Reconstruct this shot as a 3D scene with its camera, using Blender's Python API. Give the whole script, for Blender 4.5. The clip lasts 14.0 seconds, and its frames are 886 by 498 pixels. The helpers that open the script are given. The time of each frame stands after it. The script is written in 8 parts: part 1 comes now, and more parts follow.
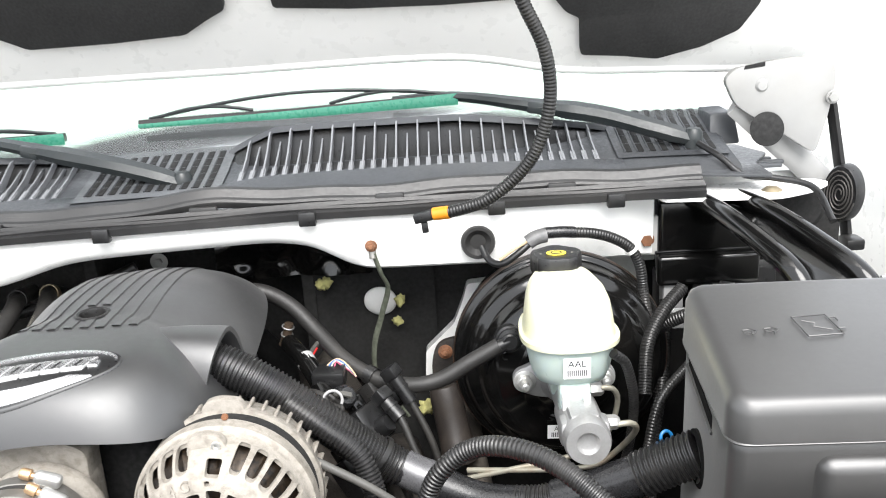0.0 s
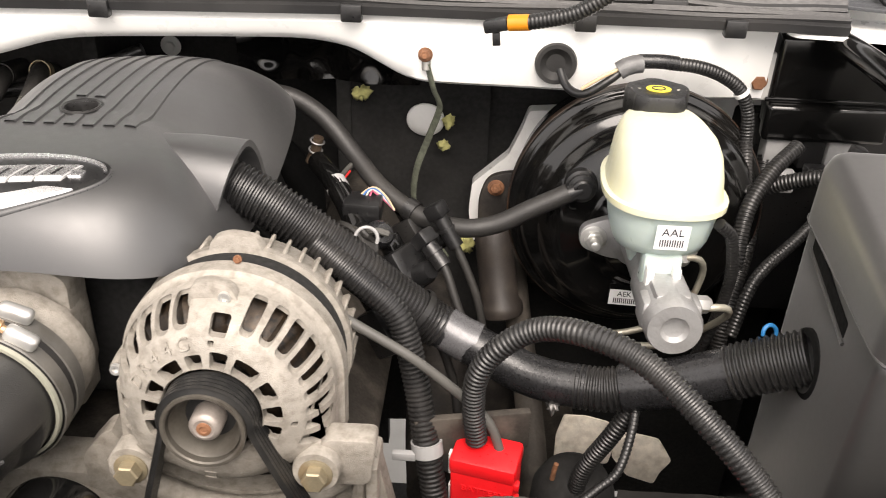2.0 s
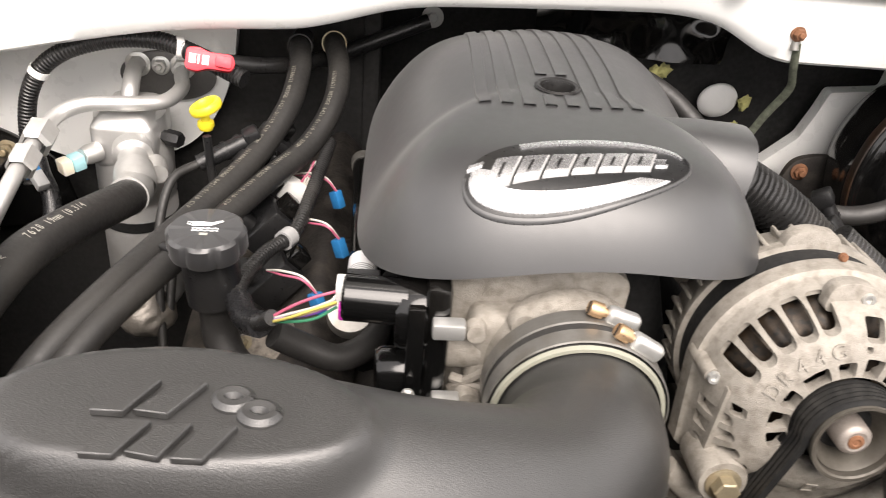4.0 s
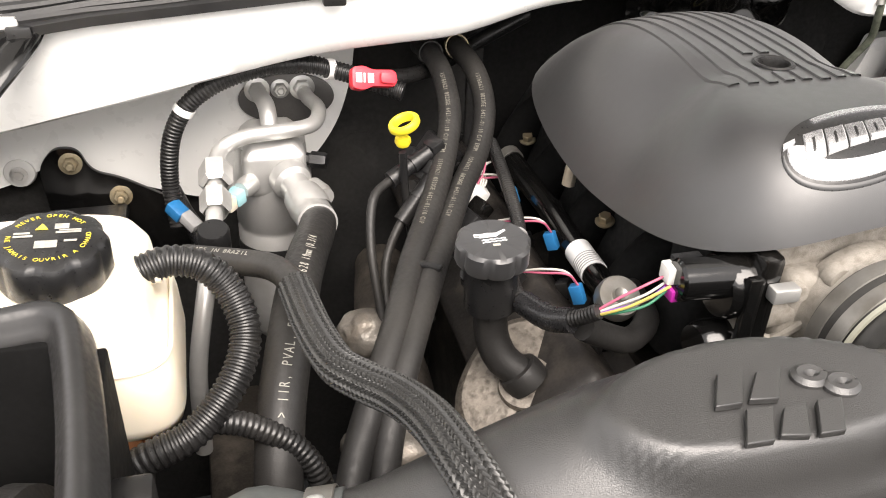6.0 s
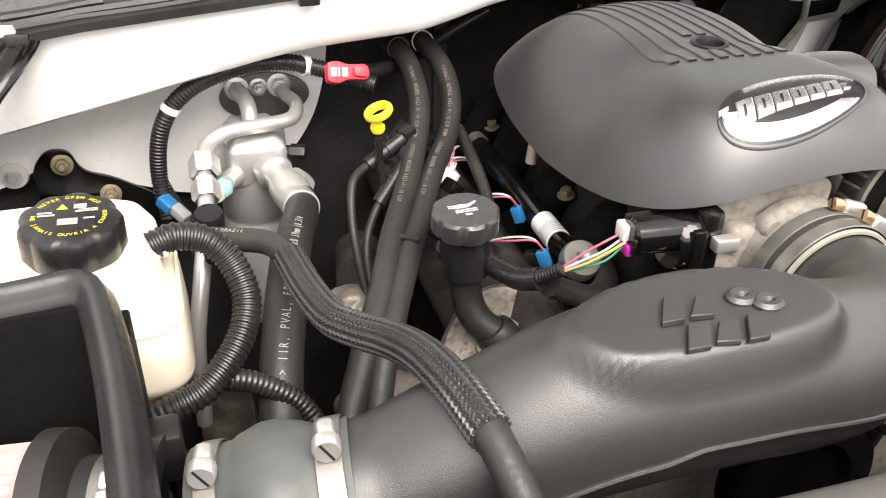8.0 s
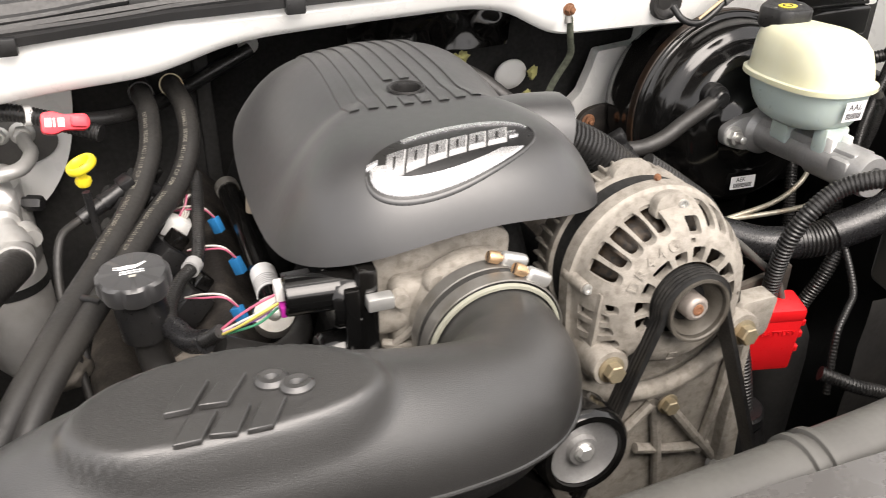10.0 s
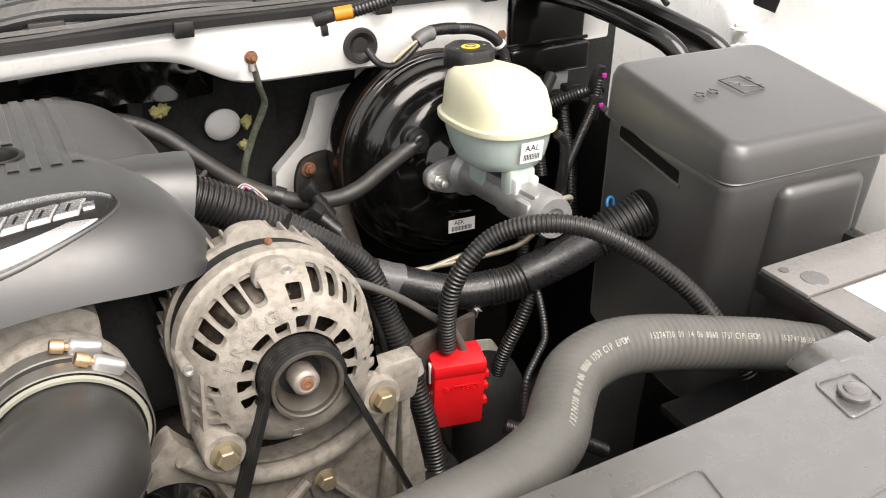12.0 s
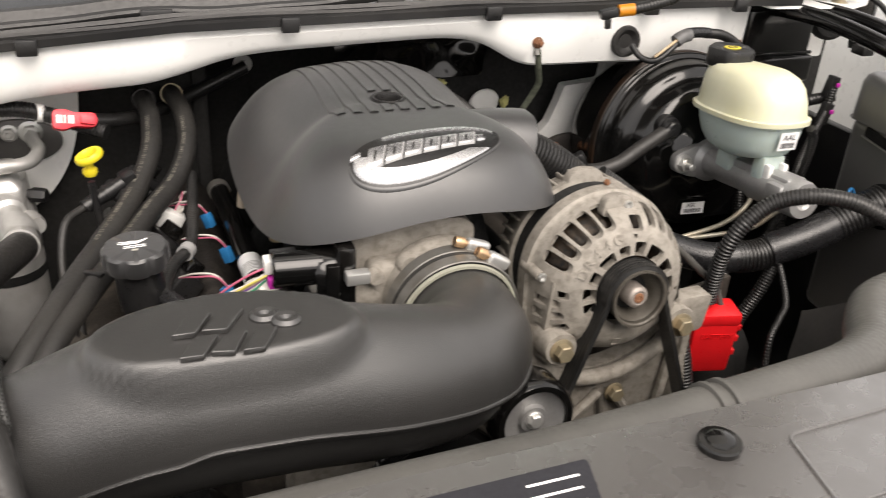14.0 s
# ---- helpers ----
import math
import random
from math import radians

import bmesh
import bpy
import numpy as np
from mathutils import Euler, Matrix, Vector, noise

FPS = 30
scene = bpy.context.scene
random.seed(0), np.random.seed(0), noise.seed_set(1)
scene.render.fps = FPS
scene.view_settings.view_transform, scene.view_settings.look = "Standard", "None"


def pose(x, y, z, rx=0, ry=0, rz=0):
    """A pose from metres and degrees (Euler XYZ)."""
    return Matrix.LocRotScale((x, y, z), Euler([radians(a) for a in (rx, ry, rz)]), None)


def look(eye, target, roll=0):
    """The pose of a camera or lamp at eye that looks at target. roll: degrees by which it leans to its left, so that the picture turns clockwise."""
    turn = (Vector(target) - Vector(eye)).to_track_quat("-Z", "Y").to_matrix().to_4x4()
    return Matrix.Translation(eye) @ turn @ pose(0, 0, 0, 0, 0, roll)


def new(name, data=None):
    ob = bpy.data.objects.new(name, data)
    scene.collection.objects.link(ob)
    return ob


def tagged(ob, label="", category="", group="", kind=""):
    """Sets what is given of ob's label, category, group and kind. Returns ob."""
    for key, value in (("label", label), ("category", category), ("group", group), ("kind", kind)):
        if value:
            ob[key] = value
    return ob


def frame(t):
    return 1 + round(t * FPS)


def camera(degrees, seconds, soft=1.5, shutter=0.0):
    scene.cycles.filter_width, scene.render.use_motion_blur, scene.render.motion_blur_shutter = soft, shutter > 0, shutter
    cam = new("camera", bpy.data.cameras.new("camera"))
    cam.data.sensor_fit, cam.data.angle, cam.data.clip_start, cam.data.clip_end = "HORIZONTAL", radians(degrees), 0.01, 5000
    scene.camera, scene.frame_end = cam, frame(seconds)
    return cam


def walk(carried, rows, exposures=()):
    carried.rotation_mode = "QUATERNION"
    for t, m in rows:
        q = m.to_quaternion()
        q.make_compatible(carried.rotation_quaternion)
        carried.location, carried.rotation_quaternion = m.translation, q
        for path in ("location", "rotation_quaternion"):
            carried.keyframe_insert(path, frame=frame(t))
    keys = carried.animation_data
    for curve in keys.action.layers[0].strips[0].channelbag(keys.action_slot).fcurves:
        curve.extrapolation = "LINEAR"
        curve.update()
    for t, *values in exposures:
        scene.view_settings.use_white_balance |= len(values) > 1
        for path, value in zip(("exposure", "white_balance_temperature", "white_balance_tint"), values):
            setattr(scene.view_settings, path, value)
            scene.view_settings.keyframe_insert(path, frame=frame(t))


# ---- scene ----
cam = camera(54.3, 14.0, soft=1.0, shutter=0.2)
PATH = [
    (0, (0.022, -0.027, 1.58), (-0.01, 1.879, 0.975), -3.6),
    (0.5, (0.037, 0.092, 1.567), (-0.001, 1.945, 0.816), -2.8),
    (1, (0.047, 0.152, 1.537), (-0.06, 1.927, 0.623), -1.4),
    (1.5, (0.039, 0.163, 1.528), (-0.09, 1.899, 0.544), 0.1),
    (2, (-0.027, 0.146, 1.535), (-0.097, 1.873, 0.528), 1.9),
    (2.5, (-0.134, 0.14, 1.54), (-0.078, 1.865, 0.529), 3.7),
    (3, (-0.266, 0.124, 1.53), (-0.13, 1.84, 0.513), 6.1),
    (3.5, (-0.384, 0.144, 1.509), (-0.243, 1.843, 0.463), 7.2),
    (4, (-0.5, 0.192, 1.499), (-0.363, 1.888, 0.449), 5.2),
    (4.2, (-0.542, 0.196, 1.503), (-0.376, 1.887, 0.447), 4.8),
    (6.3, (-0.857, 0.216, 1.514), (-0.374, 1.829, 0.435), 2.1),
    (6.5, (-0.867, 0.206, 1.516), (-0.378, 1.814, 0.432), 2.0),
    (7, (-0.885, 0.177, 1.522), (-0.393, 1.782, 0.434), 2.0),
    (7.2, (-0.884, 0.168, 1.519), (-0.396, 1.776, 0.434), 1.8),
    (9.3, (-0.75, 0.123, 1.537), (-0.112, 1.719, 0.516), 0.6),
    (9.5, (-0.719, 0.119, 1.539), (-0.079, 1.716, 0.519), 0.7),
    (10, (-0.607, 0.101, 1.546), (-0.003, 1.703, 0.512), 0.6),
    (10.5, (-0.497, 0.083, 1.544), (0.1, 1.692, 0.516), 0.6),
    (11, (-0.427, 0.076, 1.547), (0.228, 1.681, 0.549), 0.8),
    (11.5, (-0.375, 0.072, 1.547), (0.373, 1.648, 0.57), 0.7),
    (12, (-0.364, 0.064, 1.547), (0.474, 1.599, 0.577), 0.8),
    (12.5, (-0.427, 0.033, 1.572), (0.477, 1.548, 0.629), 1.6),
    (13, (-0.509, 0.001, 1.566), (0.41, 1.52, 0.645), 2.3),
    (13.5, (-0.574, -0.018, 1.559), (0.289, 1.535, 0.64), 3.6),
    (14, (-0.641, 0.0, 1.541), (0.036, 1.636, 0.612), 3.6),
]
EXPOSURES = [(0.0, 1.9, 6400, 10), (0.5, 1.42, 6950, 12), (1.2, 1.5, 7150, 14), (1.8, 1.65, 7150, 15), (4.2, 1.65, 7000, 15), (6.3, 1.75, 7000, 14), (7.2, 1.75, 7000, 14), (9.3, 1.6, 6950, 14),
             (11.5, 1.5, 7000, 14), (12.5, 1.39, 6950, 13), (13.0, 1.24, 7000, 13), (13.5, 1.13, 7050, 14), (14.0, 1.10, 7100, 14)]
walk(cam, [(t, look(eye, target, roll)) for t, eye, target, roll in PATH], EXPOSURES)

# ---- daylight: a bright overcast sky ----
world = bpy.data.worlds.new("overcast")
scene.world = world
world.use_nodes = True
wn, wl = world.node_tree.nodes, world.node_tree.links
sky = wn.new("ShaderNodeTexSky")
sky.sky_type = "NISHITA"
sky.sun_disc = False
sky.sun_elevation, sky.sun_rotation = radians(53), radians(174)
sky.dust_density, sky.air_density = 3.0, 1.0
hs = wn.new("ShaderNodeHueSaturation")
hs.inputs["Saturation"].default_value = 0.25
wl.new(sky.outputs["Color"], hs.inputs["Color"])
cloud = wn.new("ShaderNodeMix")  # a closed, even cloud cover veils the clear sky
cloud.data_type = "RGBA"
cloud.inputs[0].default_value = 0.7
cloud.inputs[7].default_value = (4.6, 4.7, 4.8, 1.0)
wl.new(hs.outputs["Color"], cloud.inputs[6])
wl.new(cloud.outputs[2], wn["Background"].inputs["Color"])
wn["Background"].inputs["Strength"].default_value = 0.15
sun = new("sun", bpy.data.lights.new("sun", "SUN"))
sun.data.energy, sun.data.angle, sun.data.color = 1.85, radians(45), (1.0, 0.97, 0.93)
sun.matrix_world = look((0.05, -1.4, 4.0), (-0.2, 0.8, 1.1))


# ---- materials ----
def mat(name, color, rough=0.5, metal=0.0, var=0.15, scale=30.0, bump=0.0, bscale=400.0, coat=0.0, sss=0.0, dirt=None, dscale=12.0, damt=0.5,
        trans=0.0, rvar=0.1, spec=0.5, isl=0.0, coat_rough=0.08):
    """A surface with colour variation at two scales, a fine relief and, if asked for, patches of dirt."""
    m = bpy.data.materials.new(name)
    m.use_nodes = True
    n, l = m.node_tree.nodes, m.node_tree.links
    p = n["Principled BSDF"]
    tc = n.new("ShaderNodeTexCoord")

    def noise_tex(s, d=4.0):
        t = n.new("ShaderNodeTexNoise")
        t.inputs["Scale"].default_value, t.inputs["Detail"].default_value = s, d
        l.new(tc.outputs["Object"], t.inputs["Vector"])
        return t.outputs["Fac"]

    def ramp(fac, a, b):
        r = n.new("ShaderNodeMapRange")
        r.inputs["From Min"].default_value, r.inputs["From Max"].default_value = 0.3, 0.7
        r.inputs["To Min"].default_value, r.inputs["To Max"].default_value = a, b
        l.new(fac, r.inputs["Value"])
        return r.outputs["Result"]

    def mix(fac, a, b, kind="MIX"):
        x = n.new("ShaderNodeMix")
        x.data_type, x.blend_type = "RGBA", kind
        for key, v in ((0, fac), (6, a), (7, b)):
            if hasattr(v, "is_linked"):
                l.new(v, x.inputs[key])
            else:
                x.inputs[key].default_value = v if key == 0 else (*v[:3], 1.0)
        return x.outputs[2]

    big, fine = noise_tex(scale), noise_tex(scale * 9)
    lo, hi = [c * (1 - var) for c in color], [min(1.0, c * (1 + var)) for c in color]
    col = mix(ramp(big, 0, 1), lo, hi)
    col = mix(ramp(fine, 0, var), col, [c * 0.6 for c in color])
    if isl:
        g = n.new("ShaderNodeObjectInfo")
        r = n.new("ShaderNodeMapRange")
        r.inputs["To Min"].default_value, r.inputs["To Max"].default_value = 1 - isl, 1 + isl
        l.new(g.outputs["Random"], r.inputs["Value"])
        vm = n.new("ShaderNodeVectorMath")
        vm.operation = "SCALE"
        l.new(col, vm.inputs[0])
        l.new(r.outputs["Result"], vm.inputs["Scale"])
        col = vm.outputs[0]
    ro = ramp(fine, max(0.02, rough - rvar), min(1.0, rough + rvar))
    if dirt:
        d = noise_tex(dscale, 8.0)
        r = n.new("ShaderNodeMapRange")
        r.inputs["From Min"].default_value, r.inputs["From Max"].default_value = 0.48, 0.68
        r.inputs["To Max"].default_value = damt
        l.new(d, r.inputs["Value"])
        col = mix(r.outputs["Result"], col, dirt)
    l.new(col, p.inputs["Base Color"])
    l.new(ro, p.inputs["Roughness"])
    p.inputs["Metallic"].default_value = metal
    p.inputs["Coat Weight"].default_value = coat
    p.inputs["Coat Roughness"].default_value = coat_rough
    p.inputs["Specular IOR Level"].default_value = spec
    p.inputs["Transmission Weight"].default_value = trans
    if sss:
        p.inputs["Subsurface Weight"].default_value = sss
        p.inputs["Subsurface Radius"].default_value = (0.03, 0.025, 0.015)
        p.inputs["Subsurface Scale"].default_value = 0.5
    if bump:
        b = n.new("ShaderNodeBump")
        b.inputs["Strength"].default_value, b.inputs["Distance"].default_value = bump, 0.001
        l.new(noise_tex(bscale, 3.0), b.inputs["Height"])
        l.new(b.outputs["Normal"], p.inputs["Normal"])
    return m


WHITE = mat("white_paint", (0.84, 0.84, 0.82), 0.32, var=0.02, coat=0.5, scale=6, dirt=(0.76, 0.75, 0.72), dscale=3, damt=0.10)
WHITE_DULL = mat("white_primer", (0.56, 0.56, 0.545), 0.5, var=0.04, scale=8, dirt=(0.4, 0.38, 0.34), dscale=9, damt=0.3)
COVER = mat("cover_plastic", (0.024, 0.024, 0.025), 0.46, var=0.06, scale=14, bump=0.10, bscale=1500, rvar=0.03, spec=0.7, coat=0.7, coat_rough=0.42, dirt=(0.055, 0.054, 0.052), dscale=4, damt=0.25)
TUBE_PL = mat("grained_plastic", (0.025, 0.0244, 0.024), 0.33, var=0.1, scale=25, bump=0.35, bscale=1400, rvar=0.04, spec=0.75, coat=0.3, coat_rough=0.34, dirt=(0.045, 0.045, 0.043), dscale=5, damt=0.25)
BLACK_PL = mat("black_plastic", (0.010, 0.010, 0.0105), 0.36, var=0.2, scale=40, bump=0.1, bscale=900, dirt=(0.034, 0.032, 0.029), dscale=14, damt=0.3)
BOX_PL = mat("box_plastic", (0.020, 0.0194, 0.019), 0.46, coat=0.35, coat_rough=0.40, var=0.10, scale=20, bump=0.05, bscale=1300, dirt=(0.042, 0.040, 0.038), dscale=6, damt=0.2, rvar=0.02, spec=1.0)
for m_, w_ in ((COVER, 0.10), (BOX_PL, 0.28)):
    _p = m_.node_tree.nodes["Principled BSDF"]
    _p.inputs["Sheen Weight"].default_value, _p.inputs["Sheen Roughness"].default_value = w_, 0.35
SHROUD = mat("shroud_plastic", (0.088, 0.084, 0.081), 0.30, coat=0.8, coat_rough=0.26, var=0.03, scale=6, bump=0.04, bscale=1100, spec=0.95, dirt=(0.105, 0.10, 0.096), dscale=2, damt=0.15)
LOOM = mat("loom_plastic", (0.014, 0.0138, 0.0138), 0.34, var=0.2, scale=60, dirt=(0.045, 0.042, 0.039), dscale=20, damt=0.4)
RUBBER = mat("hose_rubber", (0.018, 0.0172, 0.0165), 0.52, var=0.15, scale=30, bump=0.15, bscale=700, dirt=(0.042, 0.039, 0.034), dscale=10, damt=0.4)
GREY_RUBBER = mat("grey_rubber", (0.080, 0.078, 0.072), 0.45, var=0.12, scale=30, bump=0.12, bscale=350, dirt=(0.10, 0.096, 0.088), dscale=8, damt=0.4)
SEAL = mat("seal_rubber", (0.016, 0.016, 0.0165), 0.40, var=0.2, scale=30, dirt=(0.05, 0.048, 0.046), dscale=7, damt=0.4)
TAPE = mat("tape", (0.014, 0.014, 0.015), 0.3, var=0.2, scale=50, bump=0.3, bscale=120)
GLOSS = mat("gloss_black", (0.004, 0.004, 0.004), 0.12, var=0.2, scale=20, dirt=(0.016, 0.014, 0.012), dscale=16, damt=0.25, rvar=0.03, spec=0.5)
GRIME = mat("grimy_casting", (0.25, 0.222, 0.19), 0.5, 0.35, var=0.35, scale=40, bump=1.0, bscale=220, dirt=(0.045, 0.037, 0.029), dscale=130, damt=0.7)
CAST = mat("cast_aluminium", (0.305, 0.281, 0.246), 0.58, 0.15, var=0.18, scale=60, bump=0.7, bscale=1300, dirt=(0.11, 0.092, 0.072), dscale=130, damt=0.45)
ALU = mat("aluminium", (0.62, 0.615, 0.60), 0.38, 0.65, var=0.04, scale=40, bump=0.06, bscale=500, rvar=0.04, dirt=(0.40, 0.39, 0.36), dscale=26, damt=0.45)
ALU_DULL = mat("dull_aluminium", (0.42, 0.42, 0.42), 0.5, 0.7, var=0.08, scale=40, bump=0.3, bscale=300, dirt=(0.25, 0.24, 0.22), dscale=18, damt=0.4)
STEEL = mat("steel", (0.60, 0.60, 0.585), 0.33, 0.7, var=0.05, scale=40, rvar=0.04, dirt=(0.42, 0.38, 0.31), dscale=30, damt=0.2)
GOLD = mat("yellow_zinc", (0.31, 0.265, 0.18), 0.5, 0.6, var=0.15, scale=60, dirt=(0.3, 0.2, 0.1), dscale=60, damt=0.5)
BRASS = mat("copper_brass", (0.55, 0.37, 0.22), 0.35, 0.8, var=0.15, scale=60)
RUST = mat("rusty_steel", (0.19, 0.085, 0.042), 0.8, 0.1, var=0.35, scale=60, bump=0.6, bscale=300)
IRON = mat("dirty_iron", (0.042, 0.036, 0.030), 0.75, 0.3, var=0.3, scale=40, bump=0.6, bscale=150, dirt=(0.14, 0.12, 0.10), dscale=26, damt=0.6)
BELT = mat("belt_rubber", (0.013, 0.013, 0.013), 0.45, var=0.25, scale=60, dirt=(0.05, 0.046, 0.04), dscale=30, damt=0.3)
# near-black; in the deep filter box it stands in for the shade inside
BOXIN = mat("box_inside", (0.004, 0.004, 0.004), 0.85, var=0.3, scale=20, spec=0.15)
BAND = mat("band_steel", (0.30, 0.29, 0.27), 0.38, 0.75, var=0.08, scale=50, rvar=0.05, dirt=(0.15, 0.13, 0.10), dscale=40, damt=0.4)
HPRINT = mat("faded_print", (0.20, 0.19, 0.16), 0.6, var=0.4, scale=300)
APRON = mat("apron_plastic", (0.030, 0.029, 0.028), 0.42, var=0.2, scale=20, dirt=(0.06, 0.055, 0.05), dscale=10, damt=0.4)
# near-black casting for parts deep in the bay
DARK_CAST = mat("dark_casting", (0.022, 0.019, 0.017), 0.6, 0.2, var=0.3, scale=40, bump=0.6, bscale=150, dirt=(0.07, 0.06, 0.05), dscale=40, damt=0.5)
PULLEY = mat("worn_steel", (0.105, 0.095, 0.08), 0.5, 0.4, var=0.25, scale=40, dirt=(0.05, 0.04, 0.03), dscale=60, damt=0.6)
# near-black; also stands in for shade in holes, slots and gaps
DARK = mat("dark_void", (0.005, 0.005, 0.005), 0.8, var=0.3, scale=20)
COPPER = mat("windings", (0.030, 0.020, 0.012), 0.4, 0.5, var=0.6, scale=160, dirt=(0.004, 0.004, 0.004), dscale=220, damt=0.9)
INSUL = mat("insulation_mat", (0.009, 0.0088, 0.0085), 0.85, var=0.3, scale=18, bump=0.9, bscale=60, dirt=(0.022, 0.021, 0.019), dscale=8, damt=0.4)
FOAM = mat("yellow_foam", (0.42, 0.40, 0.16), 0.9, var=0.3, scale=60, bump=0.8, bscale=200)
CREAM = mat("reservoir_plastic", (0.62, 0.615, 0.46), 0.38, var=0.04, scale=14, sss=0.25, dirt=(0.64, 0.60, 0.34), dscale=9, damt=0.35)
AQUA = mat("fluid_plastic", (0.44, 0.52, 0.49), 0.36, var=0.04, scale=14, sss=0.25)
TANK = mat("tank_plastic", (0.88, 0.81, 0.68), 0.4, var=0.04, scale=10, sss=0.3, dirt=(0.86, 0.70, 0.50), dscale=5, damt=0.4)
ORANGE_T = mat("coolant_level", (0.62, 0.26, 0.12), 0.4, var=0.08, scale=20, sss=0.2)
RED = mat("red_plastic", (0.72, 0.012, 0.016), 0.36, var=0.08, scale=40, bump=0.1, bscale=500)
PINKRED = mat("faded_red_plastic", (0.75, 0.03, 0.05), 0.4, var=0.06, scale=40)
YELLOW = mat("yellow_plastic", (0.74, 0.60, 0.03), 0.4, var=0.06, scale=40)
AMBER = mat("amber_tape", (0.60, 0.22, 0.012), 0.45, var=0.08, scale=60)
BLUE = mat("blue_plastic", (0.015, 0.15, 0.36), 0.4, var=0.1, scale=40)
MAGENTA = mat("magenta_plastic", (0.55, 0.03, 0.38), 0.4, var=0.1, scale=40)
TEAL = mat("green_film", (0.05, 0.24, 0.16), 0.3, var=0.1, scale=20)
WHITE_PL = mat("white_plastic", (0.75, 0.75, 0.73), 0.45, var=0.05, scale=30)
GREY_PL = mat("grey_plastic", (0.30, 0.30, 0.30), 0.5, var=0.1, scale=30)
PAPER = mat("label_paper", (0.82, 0.82, 0.82), 0.5, var=0.03, scale=20)
INK = mat("label_ink", (0.015, 0.015, 0.02), 0.6, var=0.1)
PRINT = mat("hose_print", (0.36, 0.35, 0.31), 0.6, var=0.3, scale=200)
CHROME = mat("emblem_silver", (0.56, 0.56, 0.57), 0.27, 0.85, var=0.02, scale=60, rvar=0.015)
YPRINT = mat("yellow_print", (0.72, 0.58, 0.06), 0.5, var=0.08)
WIPER = mat("wiper_paint", (0.012, 0.016, 0.017), 0.40, var=0.15, scale=30, dirt=(0.04, 0.042, 0.042), dscale=8, damt=0.3)
# white hinge greyed: the hood's shade is put into this colour
HINGE = mat("shaded_hinge_white", (0.27, 0.27, 0.265), 0.45, var=0.06, scale=12, dirt=(0.25, 0.24, 0.22), dscale=14, damt=0.3)
# fin plastic paled: the sky light the fins catch is in the colour
FIN_PL = mat("skylit_fin", (0.19, 0.195, 0.205), 0.45, var=0.1, scale=30)
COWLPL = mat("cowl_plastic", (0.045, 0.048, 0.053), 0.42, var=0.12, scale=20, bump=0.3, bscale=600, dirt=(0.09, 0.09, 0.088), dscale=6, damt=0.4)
LINER = mat("hood_liner", (0.018, 0.018, 0.018), 0.85, var=0.2, scale=30, bump=0.6, bscale=200)
GROUND = mat("concrete", (0.34, 0.33, 0.31), 0.85, var=0.12, scale=2, bump=0.4, bscale=40)
FILTER = mat("filter_cotton", (0.40, 0.29, 0.28), 0.85, var=0.12, scale=60, bump=0.5, bscale=400)
SILICONE = mat("coupler_silicone", (0.065, 0.072, 0.070), 0.5, var=0.1, scale=10, dirt=(0.12, 0.13, 0.13), dscale=14, damt=0.4)
GLASS = bpy.data.materials.new("windscreen_glass")
GLASS.use_nodes = True
_g = GLASS.node_tree.nodes["Principled BSDF"]
_g.inputs["Base Color"].default_value, _g.inputs["Roughness"].default_value, _g.inputs["Transmission Weight"].default_value = (0.97, 0.99, 0.98, 1), 0.03, 1.0
WIRES = {"pink": (0.45, 0.10, 0.17), "yellow": (0.5, 0.42, 0.10), "green": (0.04, 0.22, 0.12), "purple": (0.22, 0.08, 0.4), "tan": (0.5, 0.38, 0.24),
         "white": (0.5, 0.48, 0.44), "blue": (0.05, 0.14, 0.35), "red": (0.6, 0.03, 0.03)}
WIRES = {k: mat(f"{k}_wire", v, 0.4, var=0.08) for k, v in WIRES.items()}


# ---- mesh helpers ----
def bmof(v, f):
    """A bmesh from vertices and faces."""
    me = bpy.data.meshes.new("tmp")
    me.from_pydata([tuple(p) for p in v], [], [tuple(q) for q in f])
    bm = bmesh.new()
    bm.from_mesh(me)
    bpy.data.meshes.remove(me)
    return bm


def part(name, bm, material, parent=None, label="", sharp=38):
    """Links a bmesh, or a pair of vertices and faces, as one mesh object under a thing or a part."""
    if isinstance(bm, tuple):
        bm = bmof(*bm)
    for f in bm.faces:
        f.smooth = True
    lim = radians(sharp)
    for e in bm.edges:
        if len(e.link_faces) == 2 and e.calc_face_angle(0) > lim:
            e.smooth = False
    me = bpy.data.meshes.new(name)
    bm.to_mesh(me)
    bm.free()
    me.materials.append(material)
    ob = new(name, me)
    if parent is not None:
        ob.parent = parent
        ob.matrix_parent_inverse = Matrix.Translation(-parent.location)
    if label:
        ob["label"] = label
    return ob


def thing(name, loc, label, category, group="", kind=""):
    e = new(name)
    e.location = loc
    e.empty_display_size = 0.02
    return tagged(e, label, category, group, kind)


def solo(name, bm, material, label, category, kind="", group=""):
    return tagged(part(name, bm, material), label, category, group, kind)


def join(*bms):
    """One bmesh out of several."""
    v, f, o = [], [], 0
    for b in bms:
        if isinstance(b, tuple):
            b = bmof(*b)
        b.verts.index_update()
        v += [tuple(x.co) for x in b.verts]
        f += [tuple(q.index + o for q in face.verts) for face in b.faces]
        o += len(b.verts)
        b.free()
    return bmof(v, f)


def moved(bm, m):
    if isinstance(bm, tuple):
        bm = bmof(*bm)
    bm.transform(m)
    return bm


